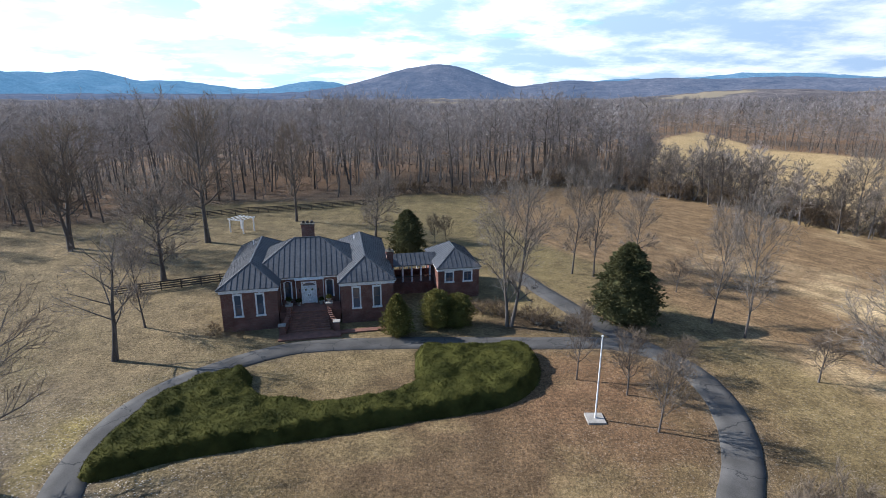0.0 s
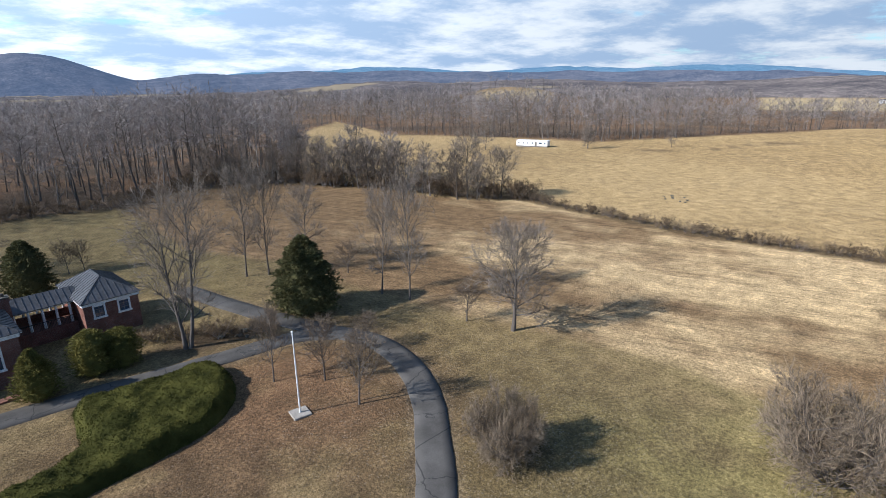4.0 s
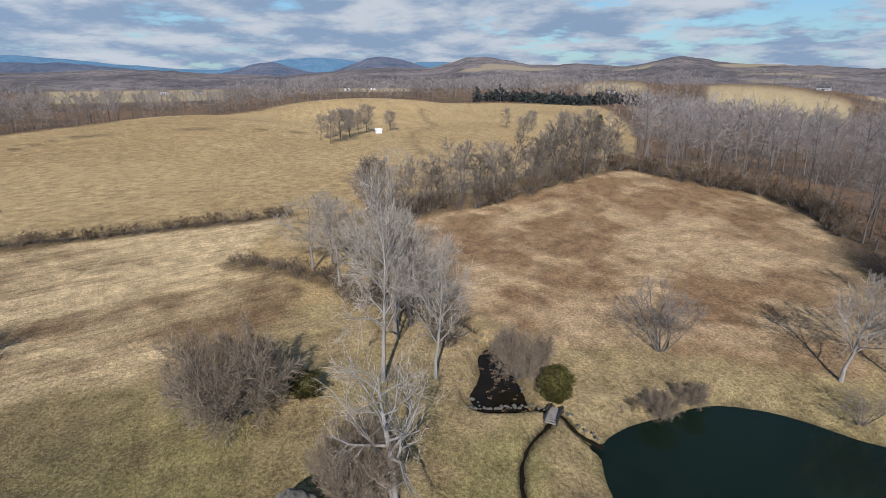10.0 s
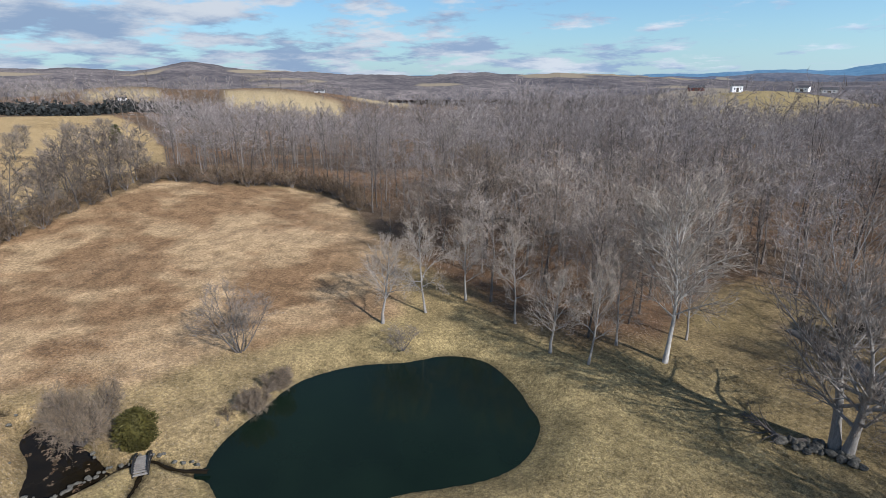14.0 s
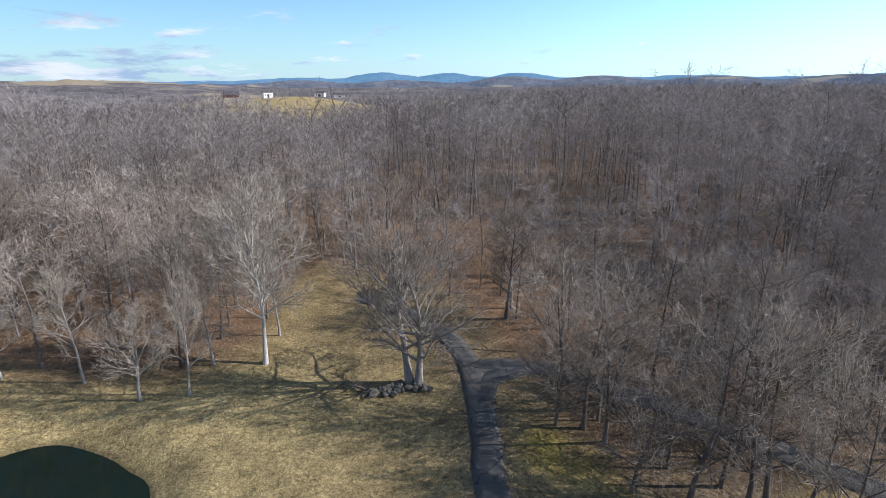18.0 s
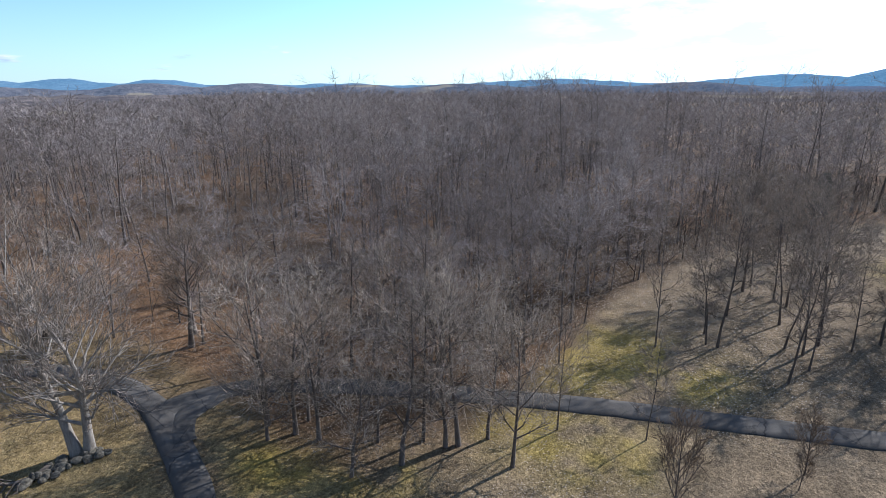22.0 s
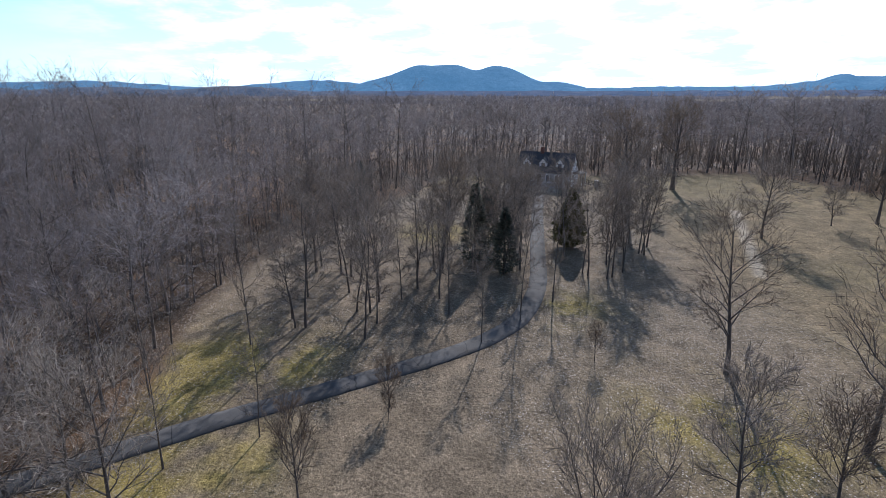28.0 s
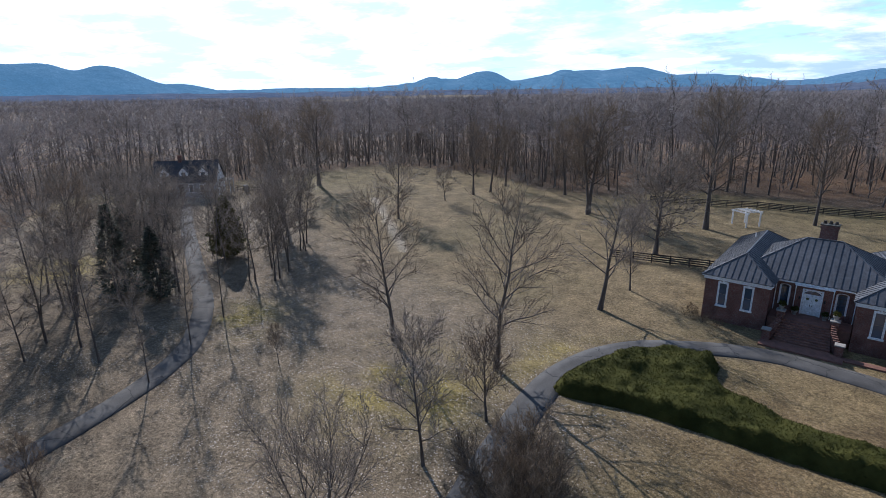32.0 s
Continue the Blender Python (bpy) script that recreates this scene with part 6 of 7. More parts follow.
def evergreen(name, x, y, h, r, shape, n, size, mat, label, category, seed, trunk_r=0.16, droop=0.25, group="", heart=True):
    top = new(name)
    top.matrix_basis = pose(x, y, gz(x, y))
    ob = new("crown", evergreen_mesh(seed, h, r, shape, n, size, droop).mesh("crown", mat))
    ob.parent = top
    w = Soup()
    w.tube([Vector((0, 0, -0.2)), Vector((0, 0, h * 0.5)), Vector((0, 0, h * 0.9))], [trunk_r, trunk_r * 0.6, 0.03], 6)
    ob = new("trunk", w.mesh("trunk", BARK))
    ob.parent = top
    if not heart:
        return tagged(top, label, category, group)
    # inner wood and old needles
    core = Soup()
    m = 9
    rings = [(f, max(0.05, 0.62 * r * shape(f))) for f in (0.06, 0.2, 0.4, 0.6, 0.8, 0.94)]
    core.tube([Vector((0, 0, h * f)) for f, _ in rings], [q for _, q in rings], m)
    ob = new("core", core.mesh("core", mat))
    ob.parent = top
    return tagged(top, label, category, group)


def cone(f):
    return min(1.0, f / 0.10 + 0.35) * (1 - f) ** 0.8 + 0.03


def egg(f):
    return math.sqrt(max(0.0, 1 - (2 * f - 0.82) ** 2 / 1.45)) if f < 0.99 else 0.1


def ball(f):
    return math.sqrt(max(0.02, 1 - (2 * f - 0.95) ** 2))


def spire(f):
    return min(1.0, f / 0.2 + 0.3) * (1 - f ** 1.6) * 0.95 + 0.05


evergreen("evergreen_tree", 21.8, 59.4, 9.6, 4.5, lambda f: min(1.0, f / 0.14 + 0.55) * max(0.0, 1 - f ** 1.9) ** 0.8 + 0.03, 15000, 0.36, NEEDLE, "broad dark green cedar tree beside the drive", "tree", 201, 0.25)
evergreen("evergreen_tree", -5.9, 86.5, 7.8, 3.6, lambda f: min(1.0, f / 0.2 + 0.5) * max(0.0, 1 - f ** 2.0) ** 0.75 + 0.03, 7000, 0.32, NEEDLE, "dark green conifer behind the breezeway", "tree", 202)
evergreen("evergreen_shrub", -5.1, 55.2, 4.9, 2.2, lambda f: min(1.0, f / 0.22 + 0.5) * (1 - f ** 1.7) ** 0.8 + 0.03, 6000, 0.2, OLIVE, "rounded olive-green evergreen shrub before the house", "shrub", 203, 0.1, group="house shrubs")
evergreen("evergreen_shrub", -0.7, 57.3, 4.6, 2.2, egg, 5600, 0.2, OLIVE, "tall olive-green evergreen shrub before the garage", "shrub", 204, 0.1, group="house shrubs")
evergreen("evergreen_shrub", 1.7, 57.6, 4.0, 2.2, egg, 5600, 0.2, OLIVE, "broad olive-green evergreen shrub beside the garage", "shrub", 205, 0.1, group="house shrubs")
evergreen("boxwood_shrub", 37.3, -16.9, 3.4, 1.6, ball, 4200, 0.2, BOX_GREEN, "round yellow-green evergreen shrub by the footbridge", "shrub", 206, 0.08)
evergreen("small_shrub", 41.0, 3.8, 2.0, 1.7, ball, 1600, 0.26, BOX_GREEN, "low half-green shrub beside a thicket", "shrub", 207, 0.06)
evergreen("evergreen_tree", -82.0, 22.9, 9.6, 3.4, spire, 7000, 0.36, NEEDLE, "dark hemlock beside the cottage lane", "tree", 208)
for i, (x, y, h, r) in enumerate(((-74.5, 6.9, 12.0, 2.7), (-70, 10.5, 9.5, 2.3), (-125, -15, 9.0, 2.8), (-82, 9.4, 10.0, 2.6))):
    evergreen("evergreen_tree", x, y, h, r, spire, 2400, 0.40, NEEDLE_GREY, "narrow dark conifer among bare trees", "tree", 210 + i, group="lane conifers", heart=False)
evergreen("evergreen_tree", 233, -119, 8.0, 3.4, cone, 700, 1.0, NEEDLE, "lone dark fir standing in the pasture", "tree", 220)


def hedge_bed():
    """The long evergreen bed inside the drive's loop."""
    ring = spline([(-25.1, 31.2), (-26.0, 34.5), (-24.7, 41.6), (-22.2, 44.8), (-19.5, 46.8), (-18.2, 45.4), (-17.4, 43.2), (-14, 41.0), (-8.1, 41), (-3.0, 43.6), (-2.7, 47.5), (-2.4, 51.2),
                   (3, 51.8), (8.4, 51.6), (9.6, 49.4), (9.2, 45.4), (7.4, 42.4), (4.2, 40.2), (-3.9, 37.9), (-12.4, 35.5), (-20.2, 33.2)], 0.7, True)
    top = new("hedge")
    step = 0.32
    gx, gy = np.meshgrid(np.arange(-28, 12, step), np.arange(29, 54, step), indexing="ij")
    x, y = gx.ravel(), gy.ravel()
    d = line_distance(x, y, ring, True)
    d = np.where(inside(x, y, ring), d, -d)
    lump = vnoise(x, y, 1.9, 77, 2) + 0.4 * (vnoise(x, y, 0.8, 78, 1) - 0.5)
    z = ground_z(x, y) + np.where(d > -0.1, 1.35 * smooth(d, -0.3, 0.9) * (0.68 + 0.6 * lump), -0.3)
    nx, ny = gx.shape
    idx = np.arange(nx * ny).reshape(nx, ny)
    a, b, c, e = idx[:-1, :-1].ravel(), idx[1:, :-1].ravel(), idx[1:, 1:].ravel(), idx[:-1, 1:].ravel()
    ok = (d[a] > -0.5) & (d[b] > -0.5) & (d[c] > -0.5) & (d[e] > -0.5)
    faces = np.concatenate([np.stack([a, b, c], 1)[ok], np.stack([a, c, e], 1)[ok]])
    me = tri_mesh("branch_mass", np.stack([x, y, z - 0.12], 1), faces)
    me.materials.append(SHRUB)
    ob = new("branch_mass", me)
    ob.parent = top
    rng = np.random.RandomState(8)
    n = 66000
    px, py = rng.uniform(-27.5, 11, n * 2), rng.uniform(30, 53.5, n * 2)
    dd = line_distance(px, py, ring, True)
    dd = np.where(inside(px, py, ring), dd, -dd)
    keep = dd > -0.15
    px, py, dd = px[keep], py[keep], dd[keep]
    pz = ground_z(px, py) + 1.35 * smooth(dd, -0.3, 0.9) * (0.68 + 0.6 * (vnoise(px, py, 1.9, 77, 2) + 0.4 * (vnoise(px, py, 0.8, 78, 1) - 0.5))) - 0.15
    m = len(px)
    ang, lift, ln = rng.uniform(0, 6.283, m), rng.uniform(0.25, 1.1, m), rng.uniform(0.10, 0.22, m)
    dx, dy, dz = np.cos(ang) * np.cos(lift), np.sin(ang) * np.cos(lift), np.sin(lift)
    p = np.stack([px, py, pz], 1)
    q = p + np.stack([dx, dy, dz], 1) * ln[:, None]
    side = np.stack([-np.sin(ang), np.cos(ang), rng.uniform(-0.4, 0.4, m)], 1) * (ln * 0.26)[:, None]
    verts = np.stack([p - side, p + side, q], 1).reshape(-1, 3)
    me = tri_mesh("foliage", verts, np.arange(m * 3).reshape(-1, 3))
    me.materials.append(SHRUB)
    ob = new("foliage", me)
    ob.parent = top
    return tagged(top, "low spreading dark green juniper hedge in a curved bed", "hedge")


hedge_bed()

# ---------------------------------------------------------------- hedgerows and brush
BRUSH = [proto(s, 3.0, spread=1.5, girth=0.06, bole=0.05, n1=8, n2=4, n3=4, n4=1, rise=34, stems=4, fork=45, tw=0.045, sides=(3, 3, 3), seg=(2, 1, 1), blades2=True, blades1=True, crook=1.5) for s in (71, 72, 73)]
HEDGE_TREE = [proto(s, 10.0, spread=3.0, girth=0.12, bole=0.2, n1=14, n2=6, n3=6, n4=1, rise=24, tw=0.055, sides=(4, 3, 3), seg=(4, 2, 1), blades2=True, crook=1.6) for s in (81, 82, 83, 84)]
STREAM_TREE = [proto(s, 10.0, spread=4.0, girth=0.16, bole=0.25, n1=14, n2=7, n3=7, n4=2, rise=14, tw=0.046, sides=(5, 3, 3), seg=(5, 3, 1), blades2=True, crook=2.2) for s in (85, 86, 87)]


def strip(name, line, half, gap, protos, h0, low, high, label, seed, twigs=None):
    """A belt of brush or small trees along a line."""
    rng = np.random.RandomState(seed)
    xs, ys = [], []
    pts = spline(line, gap)
    for p in pts:
        for _ in range(max(1, int(2 * half / gap))):
            xs.append(p[0] + rng.uniform(-half, half))
            ys.append(p[1] + rng.uniform(-half, half))
    xs, ys = np.array(xs), np.array(ys)
    return stand(name, xs, ys, protos, rng.uniform(low, high, len(xs)), h0, label, seed, WOODS_BARK, twigs or (BRUSH_TWIG if protos is BRUSH else HEDGE_TWIG))


strip("hedgerow_brush", [(28, 160), (47, 158), (60, 142), (72, 124), (80, 104), (86, 96), (91, 91)], 3.6, 1.7, BRUSH, 3.0, 2.0, 5.2, "tangled leafless brush along the field edge", 31)
strip("hedgerow_trees", [(34, 161), (54, 152), (66, 136), (76, 114), (84, 98)], 4.5, 2.6, HEDGE_TREE, 10.0, 6.0, 13.0, "leafless hedgerow trees between field and pasture", 32)
strip("hedge_line_low", [(90, 90), (90, 72), (92.5, 46), (98, 25), (103, 10)], 1.1, 1.05, BRUSH, 3.0, 1.0, 2.4, "low brown weedy hedge line across the fields", 33)
strip("knoll_hedge_brush", [(80, -3), (92, -8), (98, -16), (100, -28), (108, -47), (116, -66)], 2.6, 1.5, BRUSH, 3.0, 1.6, 4.2, "brown brush beneath a line of thin trees", 34)
strip("knoll_hedge_trees", [(88, -4), (98, -14), (101, -28), (109, -46), (117, -64)], 2.6, 2.1, HEDGE_TREE, 10.0, 6.0, 12.5, "line of thin leafless trees along the knoll field", 35)
strip("ditch_brush", [(76, 15), (72, 7), (66, 1), (60, -2)], 2.0, 1.2, BRUSH, 3.0, 0.8, 1.9, "brown brambles in a field ditch", 36)
strip("stream_brush", [(62, -4), (55, -7), (49, -11)], 2.2, 1.6, BRUSH, 3.0, 1.4, 3.0, "bare brush along a small stream", 37)
strip("stream_trees", [(72, 2), (64, -2), (57, -5), (51, -7)], 3.0, 3.9, STREAM_TREE, 10.0, 7.5, 12.0, "grey leafless trees crowding the stream", 38, STREAM_TWIG)
strip("wood_edge_brush", [(116, -68), (105, -75), (94, -86), (80, -86), (70, -80)], 2.4, 1.4, BRUSH, 3.0, 1.8, 4.4, "undergrowth along the edge of the woods", 39)
strip("wood_edge_brush_north", [(-12, 144), (10, 144), (30, 162)], 2.6, 1.8, BRUSH, 3.0, 1.8, 4.0, "undergrowth along the edge of the tall woods", 40)
strip("house_side_brush", [(4.5, 62.5), (8, 60.2), (12, 58.2), (15, 56.4)], 1.4, 0.9, BRUSH, 3.0, 0.8, 2.4, "leafless brush on the bank beside the garage", 41)
strip("house_corner_brush", [(-26.5, 56.0), (-24.8, 54.0), (-22, 54.3)], 0.5, 0.7, BRUSH, 3.0, 0.8, 1.6, "leafless shrubs at the house corner", 42)
strip("pond_reeds", [(35.4, -22), (35.9, -26.5), (36, -31)], 0.5, 0.8, BRUSH, 3.0, 0.6, 1.2, "dry reeds on the pond bank", 43)

strip("wood_corner_trees", [(56, 162), (66, 164), (73, 160), (79, 150), (77, 138)], 5.0, 3.4, HEDGE_TREE, 10.0, 9.0, 15.5, "tall thin leafless trees at the corner of the woods", 44, WOODS)
# groups of small trees far out in the pasture
for i, (x, y, h) in enumerate(((212, 2, 10), (220, -2, 11), (226, 6, 9), (236, -6, 10), (244, -10, 9), (252, -14, 11), (258, -6, 9), (262, -26, 8), (150, 176, 11), (185, 150, 8), (212, 128, 6),
                               (196, -86, 10), (206, -95, 9), (220, -108, 10), (238, -104, 9), (248, -92, 8), (262, -84, 9), (214, -76, 8))):
    plant("round" if i % 2 else "s", x, y, h, None, "pasture trees")


# woods under a cloud shadow, which is painted in by their near-black colour
def shaded_wood_belt():
    rng = random.Random(91)
    s = Soup()
    for i in range(430):
        if float(vnoise(i * 1.0, 7.0, 16, 8, 2)) < 0.36:
            continue
        a = radians(-104.5 - 22.5 * i / 429 + rng.uniform(-0.3, 0.3))
        r = 520 + 55 * rng.random() + 30 * math.sin(i / 40)
        h = rng.uniform(5, 11.5) * (0.65 + 0.6 * float(vnoise(i * 1.0, 0.0, 23, 5, 2))) * (1.35 if i % 17 == 0 else 1.0)
        base = Vector((-math.sin(a) * r, math.cos(a) * r, gz(-math.sin(a) * r, math.cos(a) * r) - 0.5))
        for k in range(24):
            f = rng.random() ** 1.2
            ang = rng.uniform(0, 6.283)
            p = base + Vector((math.cos(ang), math.sin(ang), 0)) * 3.6 * (1.05 - f) * 0.8 + Vector((0, 0, h * f))
            d = Vector((math.cos(ang), math.sin(ang), rng.uniform(-0.2, 0.7))).normalized()
            s.blade(p, p + d * 2.6, 2.4, veer(rng, d, 90))
    me = s.mesh("shaded_wood_belt", SHADED_WOOD)
    return tagged(new("shaded_wood_belt", me), "dark wood belt beyond the pasture, cloud shadow put into its colour", "woods", kind="stuff")


shaded_wood_belt()

# ---------------------------------------------------------------- loose things on the grounds


def flagpole():
    t = new("flagpole")
    t.matrix_basis = pose(12.7, 38.8, gz(12.7, 38.8))
    part("base_slab", box(B(), -0.75, 0.75, -0.75, 0.75, -0.1, 0.16, 0.03), CONCRETE, t)
    part("sleeve", rod(B(), (0, 0, 0.16), (0, 0, 0.45), 0.11, 0.09, 12), TRIM, t)
    part("pole", rod(B(), (0, 0, 0.16), (0, 0, 7.5), 0.075, 0.045, 12), TRIM, t)
    bm = B()
    bmesh.ops.create_icosphere(bm, subdivisions=2, radius=0.10, matrix=Matrix.Translation((0, 0, 7.58)))
    part("finial", bm, TRIM, t)
    part("halyard", rod(B(), (0.1, 0, 1.2), (0.07, 0, 7.4), 0.008, 0.008, 5), GREY_WOOD, t)
    part("cleat", box(B(), 0.06, 0.12, -0.02, 0.02, 1.1, 1.3), IRON, t)
    tagged(t, "white metal flagpole on a square concrete slab, no flag", "flagpole")


flagpole()


def pergola():
    t = new("pergola")
    t.matrix_basis = pose(-39.4, 101.9, gz(-39.4, 101.9), 0, 0, -22)
    for x in (-1.6, 1.6):
        for y in (-1.5, 1.5):
            part("post", box(B(), x - 0.11, x + 0.11, y - 0.11, y + 0.11, -0.2, 2.5, 0.02), TRIM, t)
    for y in (-1.5, 1.5):
        part("beam", box(B(), -1.9, 1.9, y - 0.07, y + 0.07, 2.5, 2.68), TRIM, t)
    for i in range(5):
        x = -1.7 + i * 0.85
        part("rafter", box(B(), x - 0.03, x + 0.03, -1.85, 1.85, 2.684, 2.8), TRIM, t)
    tagged(t, "small white wooden pergola frame on the lawn", "pergola")


pergola()


def board_fence(line, label, rails=4, post_gap=2.5, high=1.25, mat=None):
    f = new("fence")
    mat = mat or DARK_WOOD
    pts = []
    for a, b in zip(line, line[1:]):
        a, b = Vector(a), Vector(b)
        n = max(1, round((b - a).length / post_gap))
        pts += [a.lerp(b, i / n) for i in range(n)]
    pts.append(Vector(line[-1]))
    for p in pts:
        z = gz(*p)
        part("post", box(B(), p.x - 0.07, p.x + 0.07, p.y - 0.07, p.y + 0.07, z - 0.3, z + high + 0.08), mat, f)
    for a, b in zip(pts, pts[1:]):
        za, zb = gz(*a), gz(*b)
        for k in range(rails):
            h = high * (k + 0.75) / (rails - 0.1)
            part("rail", bar(B(), (a.x, a.y, za + h), (b.x, b.y, zb + h), 0.045, 0.16), mat, f)
    return tagged(f, label, "fence")


board_fence([(-62, 108), (-51.5, 114.5), (-44.2, 119), (-38, 120.6), (-24, 126.4), (-17, 128.5)], "dark four-rail board fence along the wood's edge")
board_fence([(-44, 66.6), (-41.0, 68.0), (-31.9, 72.3), (-26.5, 74.6)], "dark four-rail board fence running to the house")
board_fence([(-133, 40), (-129.5, 40.4), (-127.6, 41.2)], "dark rail gate and fence beside the cottage", 3)
board_fence([(-126.2, 41.8), (-119, 47.5)], "dark rail fence beside the cottage yard", 3)
gp = new("gate_post")
gp.matrix_basis = pose(-126.9, 41.5, gz(-126.9, 41.5))
part("pillar", box(B(), -0.4, 0.4, -0.4, 0.4, -0.2, 1.5, 0.03), CONCRETE, gp)
part("cap", box(B(), -0.5, 0.5, -0.5, 0.5, 1.5, 1.62, 0.02), CONCRETE, gp)
tagged(gp, "pale stone gate pillar between rail fences", "gate post")


def footbridge():
    t = new("footbridge")
    a, b = Vector((34.45, -15.3)), Vector((36.1, -16.6))
    mid = (a + b) / 2
    ang = math.degrees(math.atan2(b.y - a.y, b.x - a.x))
    t.matrix_basis = pose(mid.x, mid.y, gz(mid.x, mid.y) - 0.15, 0, 0, ang)
    n, half, wide = 11, 1.1, 0.48

    def rise(x):
        return 0.32 * (1 - (x / half) ** 2) + 0.12
    for i in range(n):
        x0, x1 = -half + 2 * half * i / n, -half + 2 * half * (i + 0.92) / n
        z0, z1 = rise(x0), rise(x1)
        part("plank", bar(B(), ((x0 + x1) / 2, -wide, (z0 + z1) / 2), ((x0 + x1) / 2, wide, (z0 + z1) / 2), x1 - x0, 0.06), GREY_WOOD, t)
    for s in (-1, 1):
        bm = B()
        for i in range(n):
            x0, x1 = -half + 2 * half * i / n, -half + 2 * half * (i + 1) / n
            bar(bm, (x0, s * wide, rise(x0) + 0.34), (x1, s * wide, rise(x1) + 0.34), 0.09, 0.12)
            bar(bm, (x0, s * wide, rise(x0) - 0.05), (x1, s * wide, rise(x1) - 0.05), 0.1, 0.16)
        part("handrail", bm, IRON, t)
        for x in (-1.0, -0.35, 0.35, 1.0):
            part("baluster", box(B(), x - 0.03, x + 0.03, s * wide - 0.03, s * wide + 0.03, rise(x) - 0.05, rise(x) + 0.34), IRON, t)
    tagged(t, "small arched grey plank footbridge with dark rails", "footbridge")


footbridge()


def rock_mesh(seed, mat, fine=3):
    bm = B()
    bmesh.ops.create_icosphere(bm, subdivisions=fine, radius=1.0)
    off = Vector((seed * 3.1, seed * 1.7, 0))
    for v in bm.verts:
        n = noise.noise(v.co * 1.1 + off) * 0.38 + noise.noise(v.co * 3.1 + off) * 0.13 + noise.noise(v.co * 8 + off) * 0.04
        v.co *= 1 + n
        v.co.z = max(v.co.z, -0.5)
    me = bpy.data.meshes.new("rock")
    bm.to_mesh(me)
    bm.free()
    me.materials.append(mat)
    me.shade_smooth()
    return me


ROCKS = [rock_mesh(s, STONE) for s in (1, 2, 3, 4)]
BOULDERS = [rock_mesh(s, STONE, 5) for s in (5, 6)]


def rock(x, y, w, h, name="rock", label="grey weathered fieldstone in the grass", group="", sink=0.25, k=0):
    ob = new(name, BOULDERS[k % 2] if name == "boulder" else ROCKS[k % 4])
    ob.matrix_basis = Matrix.LocRotScale((x, y, gz(x, y) + h * (0.5 - sink)), Euler((0, 0, k * 1.3)), (w / 2, w / 2 * 0.85, h / 2))
    return tagged(ob, label, "rock", group)


rock(26.8, 4.0, 3.4, 3.2, "boulder", "large grey lichen-covered boulder under bare trees", k=0)
rock(26.3, 2.2, 2.4, 2.4, "boulder", "split grey boulder beside a larger one", k=1)
for i in range(9):
    rock(117.5 + 2.6 * math.sin(i * 2.1), 68 + 3.4 * math.cos(i * 1.7), 0.45 + 0.12 * (i % 4), 0.4, label="weathered stone heaped in the pasture", group="pasture stones", k=i)
rock(1.6, -29.6, 0.7, 0.5, label="pale stone lying on the lawn", k=2)
rng = random.Random(12)
for i in range(22):
    t = i / 21
    rock(-3.0 - 4.6 * t + rng.uniform(-0.5, 0.5), -41.3 + rng.uniform(-0.9, 0.5), rng.uniform(0.4, 1.1), rng.uniform(0.3, 0.7), group="stones below the old oak", k=i)
for i in range(18):
    rock(11 + rng.uniform(0, 5), 57.6 + rng.uniform(-1.4, 1.2), rng.uniform(0.3, 0.75), rng.uniform(0.25, 0.5), group="stones on the bank", k=i)
dam = spline([(37.2, -9.3), (37.0, -11.0), (36.9, -12.8), (36.7, -14.4), (36.4, -15.3)], 0.22)
for i, p in enumerate(dam):
    rock(p[0] + rng.uniform(-0.28, 0.28), p[1] + rng.uniform(-0.2, 0.2), rng.uniform(0.15, 0.42), rng.uniform(0.12, 0.24), label="small fieldstone in the low dam below the pool", group="dam stones", sink=0.42, k=i)
for i in range(16):
    p = POOL[int(rng.random() * len(POOL))]
    rock(p[0] + rng.uniform(-0.1, 0.7), p[1] + rng.uniform(0.2, 0.9), rng.uniform(0.15, 0.5), rng.uniform(0.1, 0.25), label="half-buried stone on the pool's bank", group="pool stones", sink=0.45, k=i)
for i in range(8):
    p = INLET[2 + i * (len(INLET) - 3) // 8]
    rock(p[0] + rng.uniform(-0.3, 0.3), p[1] - 0.5 + rng.uniform(-0.2, 0.2), rng.uniform(0.2, 0.45), 0.22, label="small stone beside the pond inlet", group="inlet stones", sink=0.4, k=i)


def floating_leaves():
    """Leaf scraps drifting in mats on the spring pool."""
    rs = np.random.RandomState(3)
    x, y = rs.uniform(37, 51, 9000), rs.uniform(-16, -10, 9000)
    keep = inside(x, y, POOL) & (vnoise(x, y, 0.7, 19, 3) > 0.68)
    x, y = x[keep], y[keep]
    a, w = rs.uniform(0, 6.283, len(x)), rs.uniform(0.05, 0.12, len(x))
    z = np.full(len(x), POOL_Z + 0.012)
    tri = [np.stack([x + np.cos(a + k) * w, y + np.sin(a + k) * w, z], 1) for k in (0.0, 1.9, 4.1)]
    me = tri_mesh("floating_leaves", np.stack(tri, 1).reshape(-1, 3), np.arange(len(x) * 3).reshape(-1, 3))
    me.materials.append(two_tone("floating_leaf", (0.16, 0.10, 0.06), (0.30, 0.22, 0.15), 1.0, 0.8, island=0.4))
    tagged(new("floating_leaves", me), "brown leaves drifting on the dark pool", "leaves", kind="stuff")


floating_leaves()


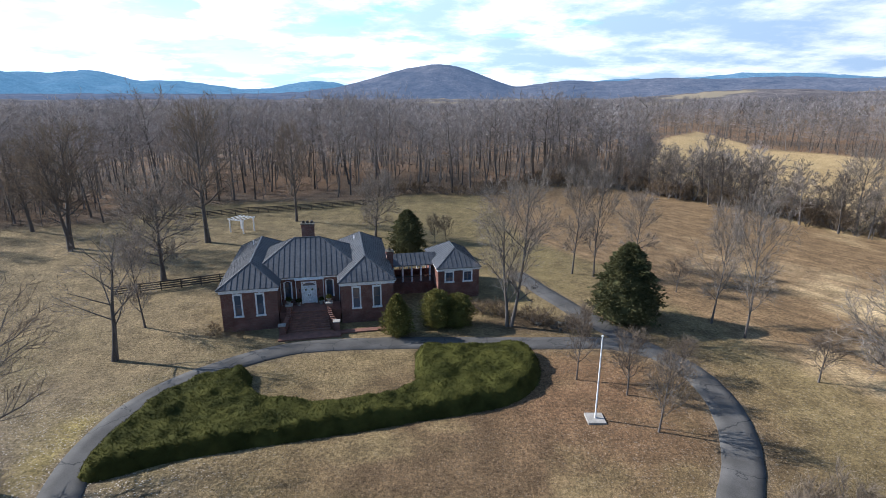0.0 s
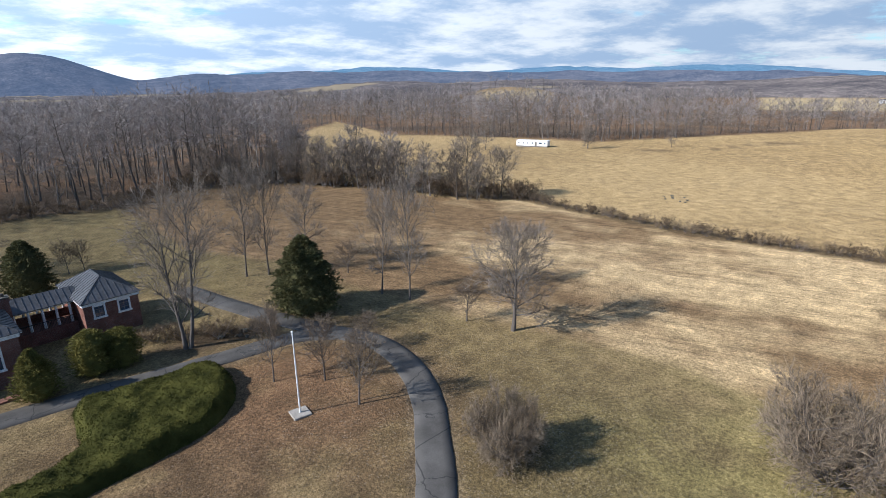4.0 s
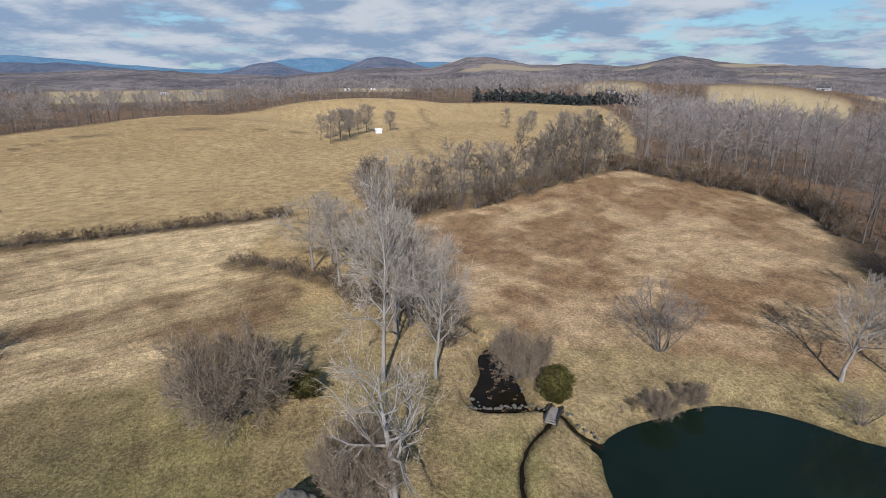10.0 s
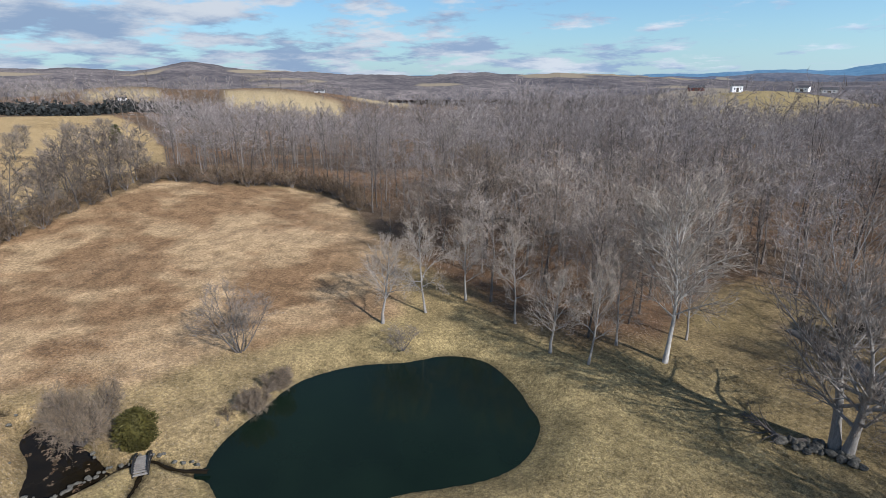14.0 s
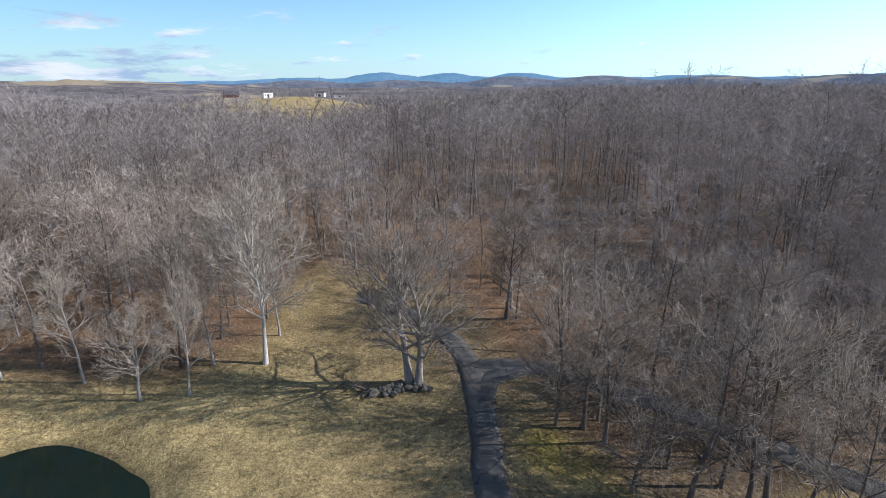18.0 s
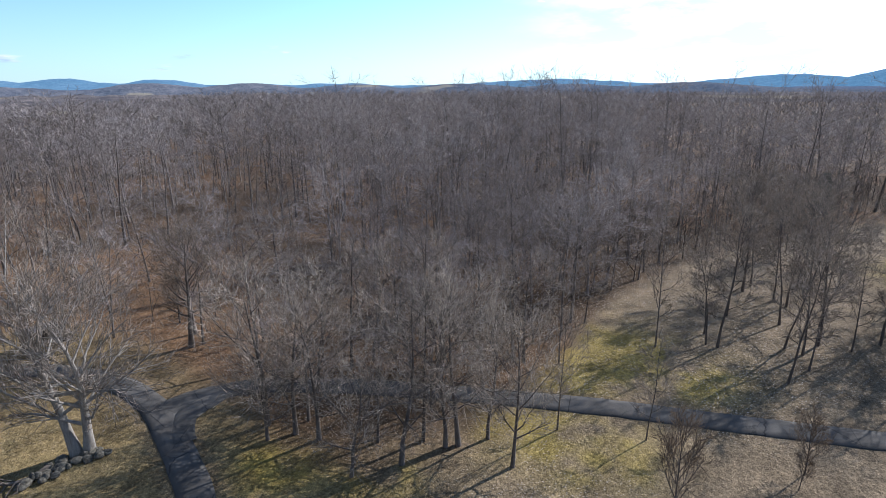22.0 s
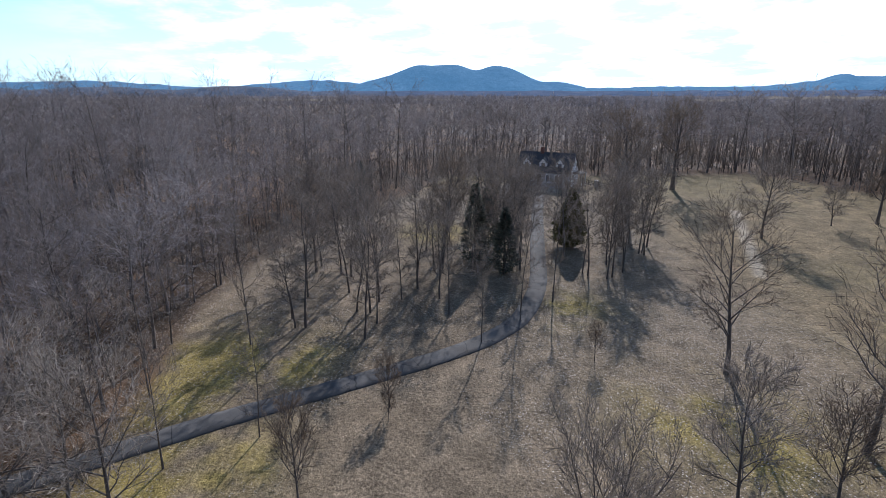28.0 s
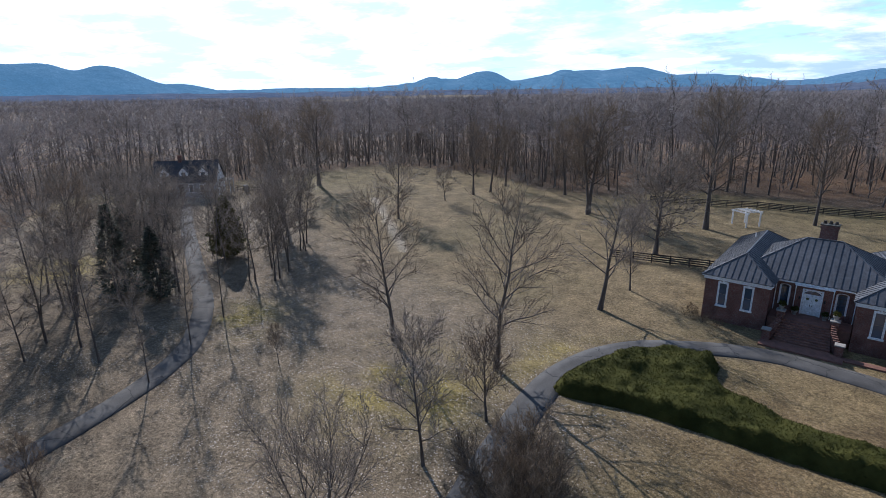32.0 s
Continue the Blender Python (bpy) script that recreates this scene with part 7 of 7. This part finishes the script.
def planter(x, y, z, tall):
    t = new("planter")
    t.matrix_basis = pose(-25.0, 55.1, 0, 0, 0, 11.6) @ pose(x, y, z)
    bm = B()
    prof = [(0.2, 0), (0.14, 0.08), (0.26, 0.3), (0.3, 0.42)]
    rings = [[bm.verts.new((r * math.cos(6.2832 * k / 12), r * math.sin(6.2832 * k / 12), h)) for k in range(12)] for r, h in prof]
    for a, b in zip(rings, rings[1:]):
        for k in range(12):
            bm.faces.new((a[k], a[(k + 1) % 12], b[(k + 1) % 12], b[k]))
    bm.faces.new(rings[0][::-1])
    bm.faces.new(rings[-1])
    part("urn", bm, CONCRETE, t)
    ob = new("plant", evergreen_mesh(int(x * 10), tall, 0.3, ball, 120, 0.2).mesh("plant", SHRUB))
    ob.parent = t
    ob.matrix_basis = pose(0, 0, 0.4)
    tagged(t, "stone urn with a dark clipped plant by the door", "planter", "door planters")


for x, y, z in ((8.55, 2.6, 1.78), (11.15, 2.6, 1.78), (7.55, 0.95, 2.64), (12.1, 0.95, 2.64)):
    planter(x, y, z, 0.45)


def mobile_home():
    t = new("mobile_home")
    x, y = 171.5, 170.0
    t.matrix_basis = pose(x, y, gz(x, y), 0, 0, math.degrees(math.atan2(-14.1, 7.1)))
    part("body", box(B(), -7.1, 7.1, 0, 3.6, 0.5, 2.7, 0.04), TRIM, t)
    part("skirting", box(B(), -7.0, 7.0, 0.08, 3.5, -0.3, 0.5), GREY_WOOD, t)
    part("roof", box(B(), -7.25, 7.25, -0.15, 3.75, 2.7, 2.88, 0.05), TRIM, t)
    for a, b in ((-6.2, -5.7), (-3.9, -3.5), (-2.0, -1.6), (0.0, 0.5), (3.2, 4.6), (5.6, 6.2)):
        part("window", box(B(), a, b, -0.03, 0.0, 1.4, 2.1), GLASS, t)
    part("door", box(B(), 1.4, 2.3, -0.04, 0.0, 0.55, 2.4), GREY_WOOD, t)
    tagged(t, "long white single-storey mobile home at the pasture edge", "mobile home")


mobile_home()


def shed(x, y, turn, w, d, h, wall, roof, label, name="shed"):
    t = new(name)
    t.matrix_basis = pose(x, y, gz(x, y) - 0.2, 0, 0, turn)
    bm = B()
    wall_x(bm, -w / 2, w / 2, 0, 0.2, 0, h, [(-w * 0.12, w * 0.12, 0.3, h * 0.75)])
    part("front_wall", bm, wall, t)
    part("door", box(B(), -w * 0.12, w * 0.12, 0.05, 0.12, 0.3, h * 0.75), DARK_WOOD, t)
    part("back_wall", box(B(), -w / 2, w / 2, d - 0.2, d, 0, h), wall, t)
    for s in (-w / 2, w / 2 - 0.2):
        bm = B()
        f = [bm.verts.new(p) for p in ((s, 0.2, 0), (s, d - 0.2, 0), (s, d - 0.2, h), (s, d / 2, h + d * 0.28), (s, 0.2, h))]
        k = [bm.verts.new((s + 0.2, v.co.y, v.co.z)) for v in f]
        bm.faces.new(f[::-1])
        bm.faces.new(k)
        for i in range(5):
            bm.faces.new((f[i], f[(i + 1) % 5], k[(i + 1) % 5], k[i]))
        part("gable_wall", bm, wall, t)
    roof_slope("roof_slope", [(-w / 2 - 0.3, -0.3, h - 0.12), (w / 2 + 0.3, -0.3, h - 0.12), (w / 2 + 0.3, d / 2, h + d * 0.3), (-w / 2 - 0.3, d / 2, h + d * 0.3)], t, roof, 99)
    roof_slope("roof_slope", [(w / 2 + 0.3, d + 0.3, h - 0.12), (-w / 2 - 0.3, d + 0.3, h - 0.12), (-w / 2 - 0.3, d / 2, h + d * 0.3), (w / 2 + 0.3, d / 2, h + d * 0.3)], t, roof, 99)
    for a in (-0.34, 0.24):
        part("window", box(B(), w * a, w * (a + 0.1), -0.03, 0.0, h * 0.4, h * 0.75), GLASS, t)
    return tagged(t, label, name.replace("_", " "))


shed(249, -19, 100, 2.6, 2.2, 1.9, TRIM, TRIM, "small white shed in the pasture")


def far_house(az, r, z, w, h, wall, label, turn=0.0):
    a = radians(az)
    t = shed(-math.sin(a) * r, math.cos(a) * r, az + 180 + turn + 180, w, w * 0.6, h, wall, SHAKE, label, "farmhouse")
    if z is not None:
        t.location.z = z


far_house(-74.6, 830, None, 8, 4.5, TRIM, "distant white farmhouse beyond the pasture", 12)
far_house(-77.5, 850, None, 9, 3.5, STUCCO, "distant pale barn beyond the pasture", -8)
far_house(-91.5, 960, None, 8, 4, TRIM, "distant white farmhouse below the hills", 15)
far_house(-94.0, 980, None, 8, 4, TRIM, "distant white house below the hills", -20)
far_house(-118.0, 690, None, 9, 4, TRIM, "distant white farmhouse above the dark wood belt", 10)
far_house(-131.0, 1010, None, 14, 5, TRIM, "distant white farmhouse on a field hill", 18)
far_house(-135.5, 1030, None, 18, 4, STUCCO, "distant pale farm building on a field hill", -10)
far_house(-175.9, 815, 6.5, 13, 7.5, TRIM, "distant white farmhouse on a cleared hill", 20)
far_house(179.2, 840, 7.0, 15, 5, TRIM, "distant low white farmhouse by a field", -15)
far_house(177.2, 850, 5.5, 17, 4, STUCCO, "distant grey farm building by a field", 10)
far_house(-172.5, 840, 7.5, 20, 4, brick_material("red_barn", (0.17, 0.06, 0.045), (0.13, 0.05, 0.04), (0.15, 0.06, 0.05)), "distant red barn on a cleared hill", 5)


def roadside_shelter():
    t = new("shelter")
    t.matrix_basis = pose(-9.3, -63.4, gz(-9.3, -63.4), 0, 0, 12)
    for x in (-1.6, 1.6):
        for y in (-0.9, 0.9):
            part("post", box(B(), x - 0.08, x + 0.08, y - 0.08, y + 0.08, -0.2, 2.1), DARK_WOOD, t)
    part("back_wall", box(B(), -1.5, 1.5, -0.94, -0.86, 0.1, 2.0), DARK_WOOD, t)
    for x in (-1.6, 1.6):
        part("side_wall", box(B(), x - 0.03, x + 0.03, -0.8, 0.8, 0.1, 2.0), DARK_WOOD, t)
    bm = B()
    v = [bm.verts.new(p) for p in ((-2.0, -1.3, 2.1), (2.0, -1.3, 2.1), (2.0, 1.3, 2.4), (-2.0, 1.3, 2.4), (-2.0, -1.3, 2.2), (2.0, -1.3, 2.2), (2.0, 1.3, 2.5), (-2.0, 1.3, 2.5))]
    for q in ((3, 2, 1, 0), (4, 5, 6, 7), (0, 1, 5, 4), (1, 2, 6, 5), (2, 3, 7, 6), (3, 0, 4, 7)):
        bm.faces.new([v[i] for i in q])
    part("roof", bm, GREY_WOOD, t)
    part("bench", box(B(), -1.4, 1.4, -0.8, -0.4, 0.42, 0.48), GREY_WOOD, t)
    tagged(t, "small dark timber shelter with a pale slanted roof", "shelter")


roadside_shelter()


def fallen_limb(x, y, turn, length, seed):
    wood, twig = bare_tree(seed, length, spread=length * 0.4, girth=0.16, bole=0.3, n1=8, n2=3, n3=3, n4=0, rise=30, tw=0.04, crook=3.0, pull=0.0)
    t = new("fallen_limb")
    t.matrix_basis = pose(x, y, gz(x, y) + 0.25, 84, 0, turn)
    for name, soup, mat in (("limb", wood, BARK),):
        ob = new(name, soup.mesh(name, mat))
        ob.parent = t
    tagged(t, "dead fallen oak limb lying on the grass", "fallen branch", "fallen limbs")


fallen_limb(-4.6, -42.0, 120, 4.6, 301)
fallen_limb(-3.0, -41.6, 60, 3.4, 302)
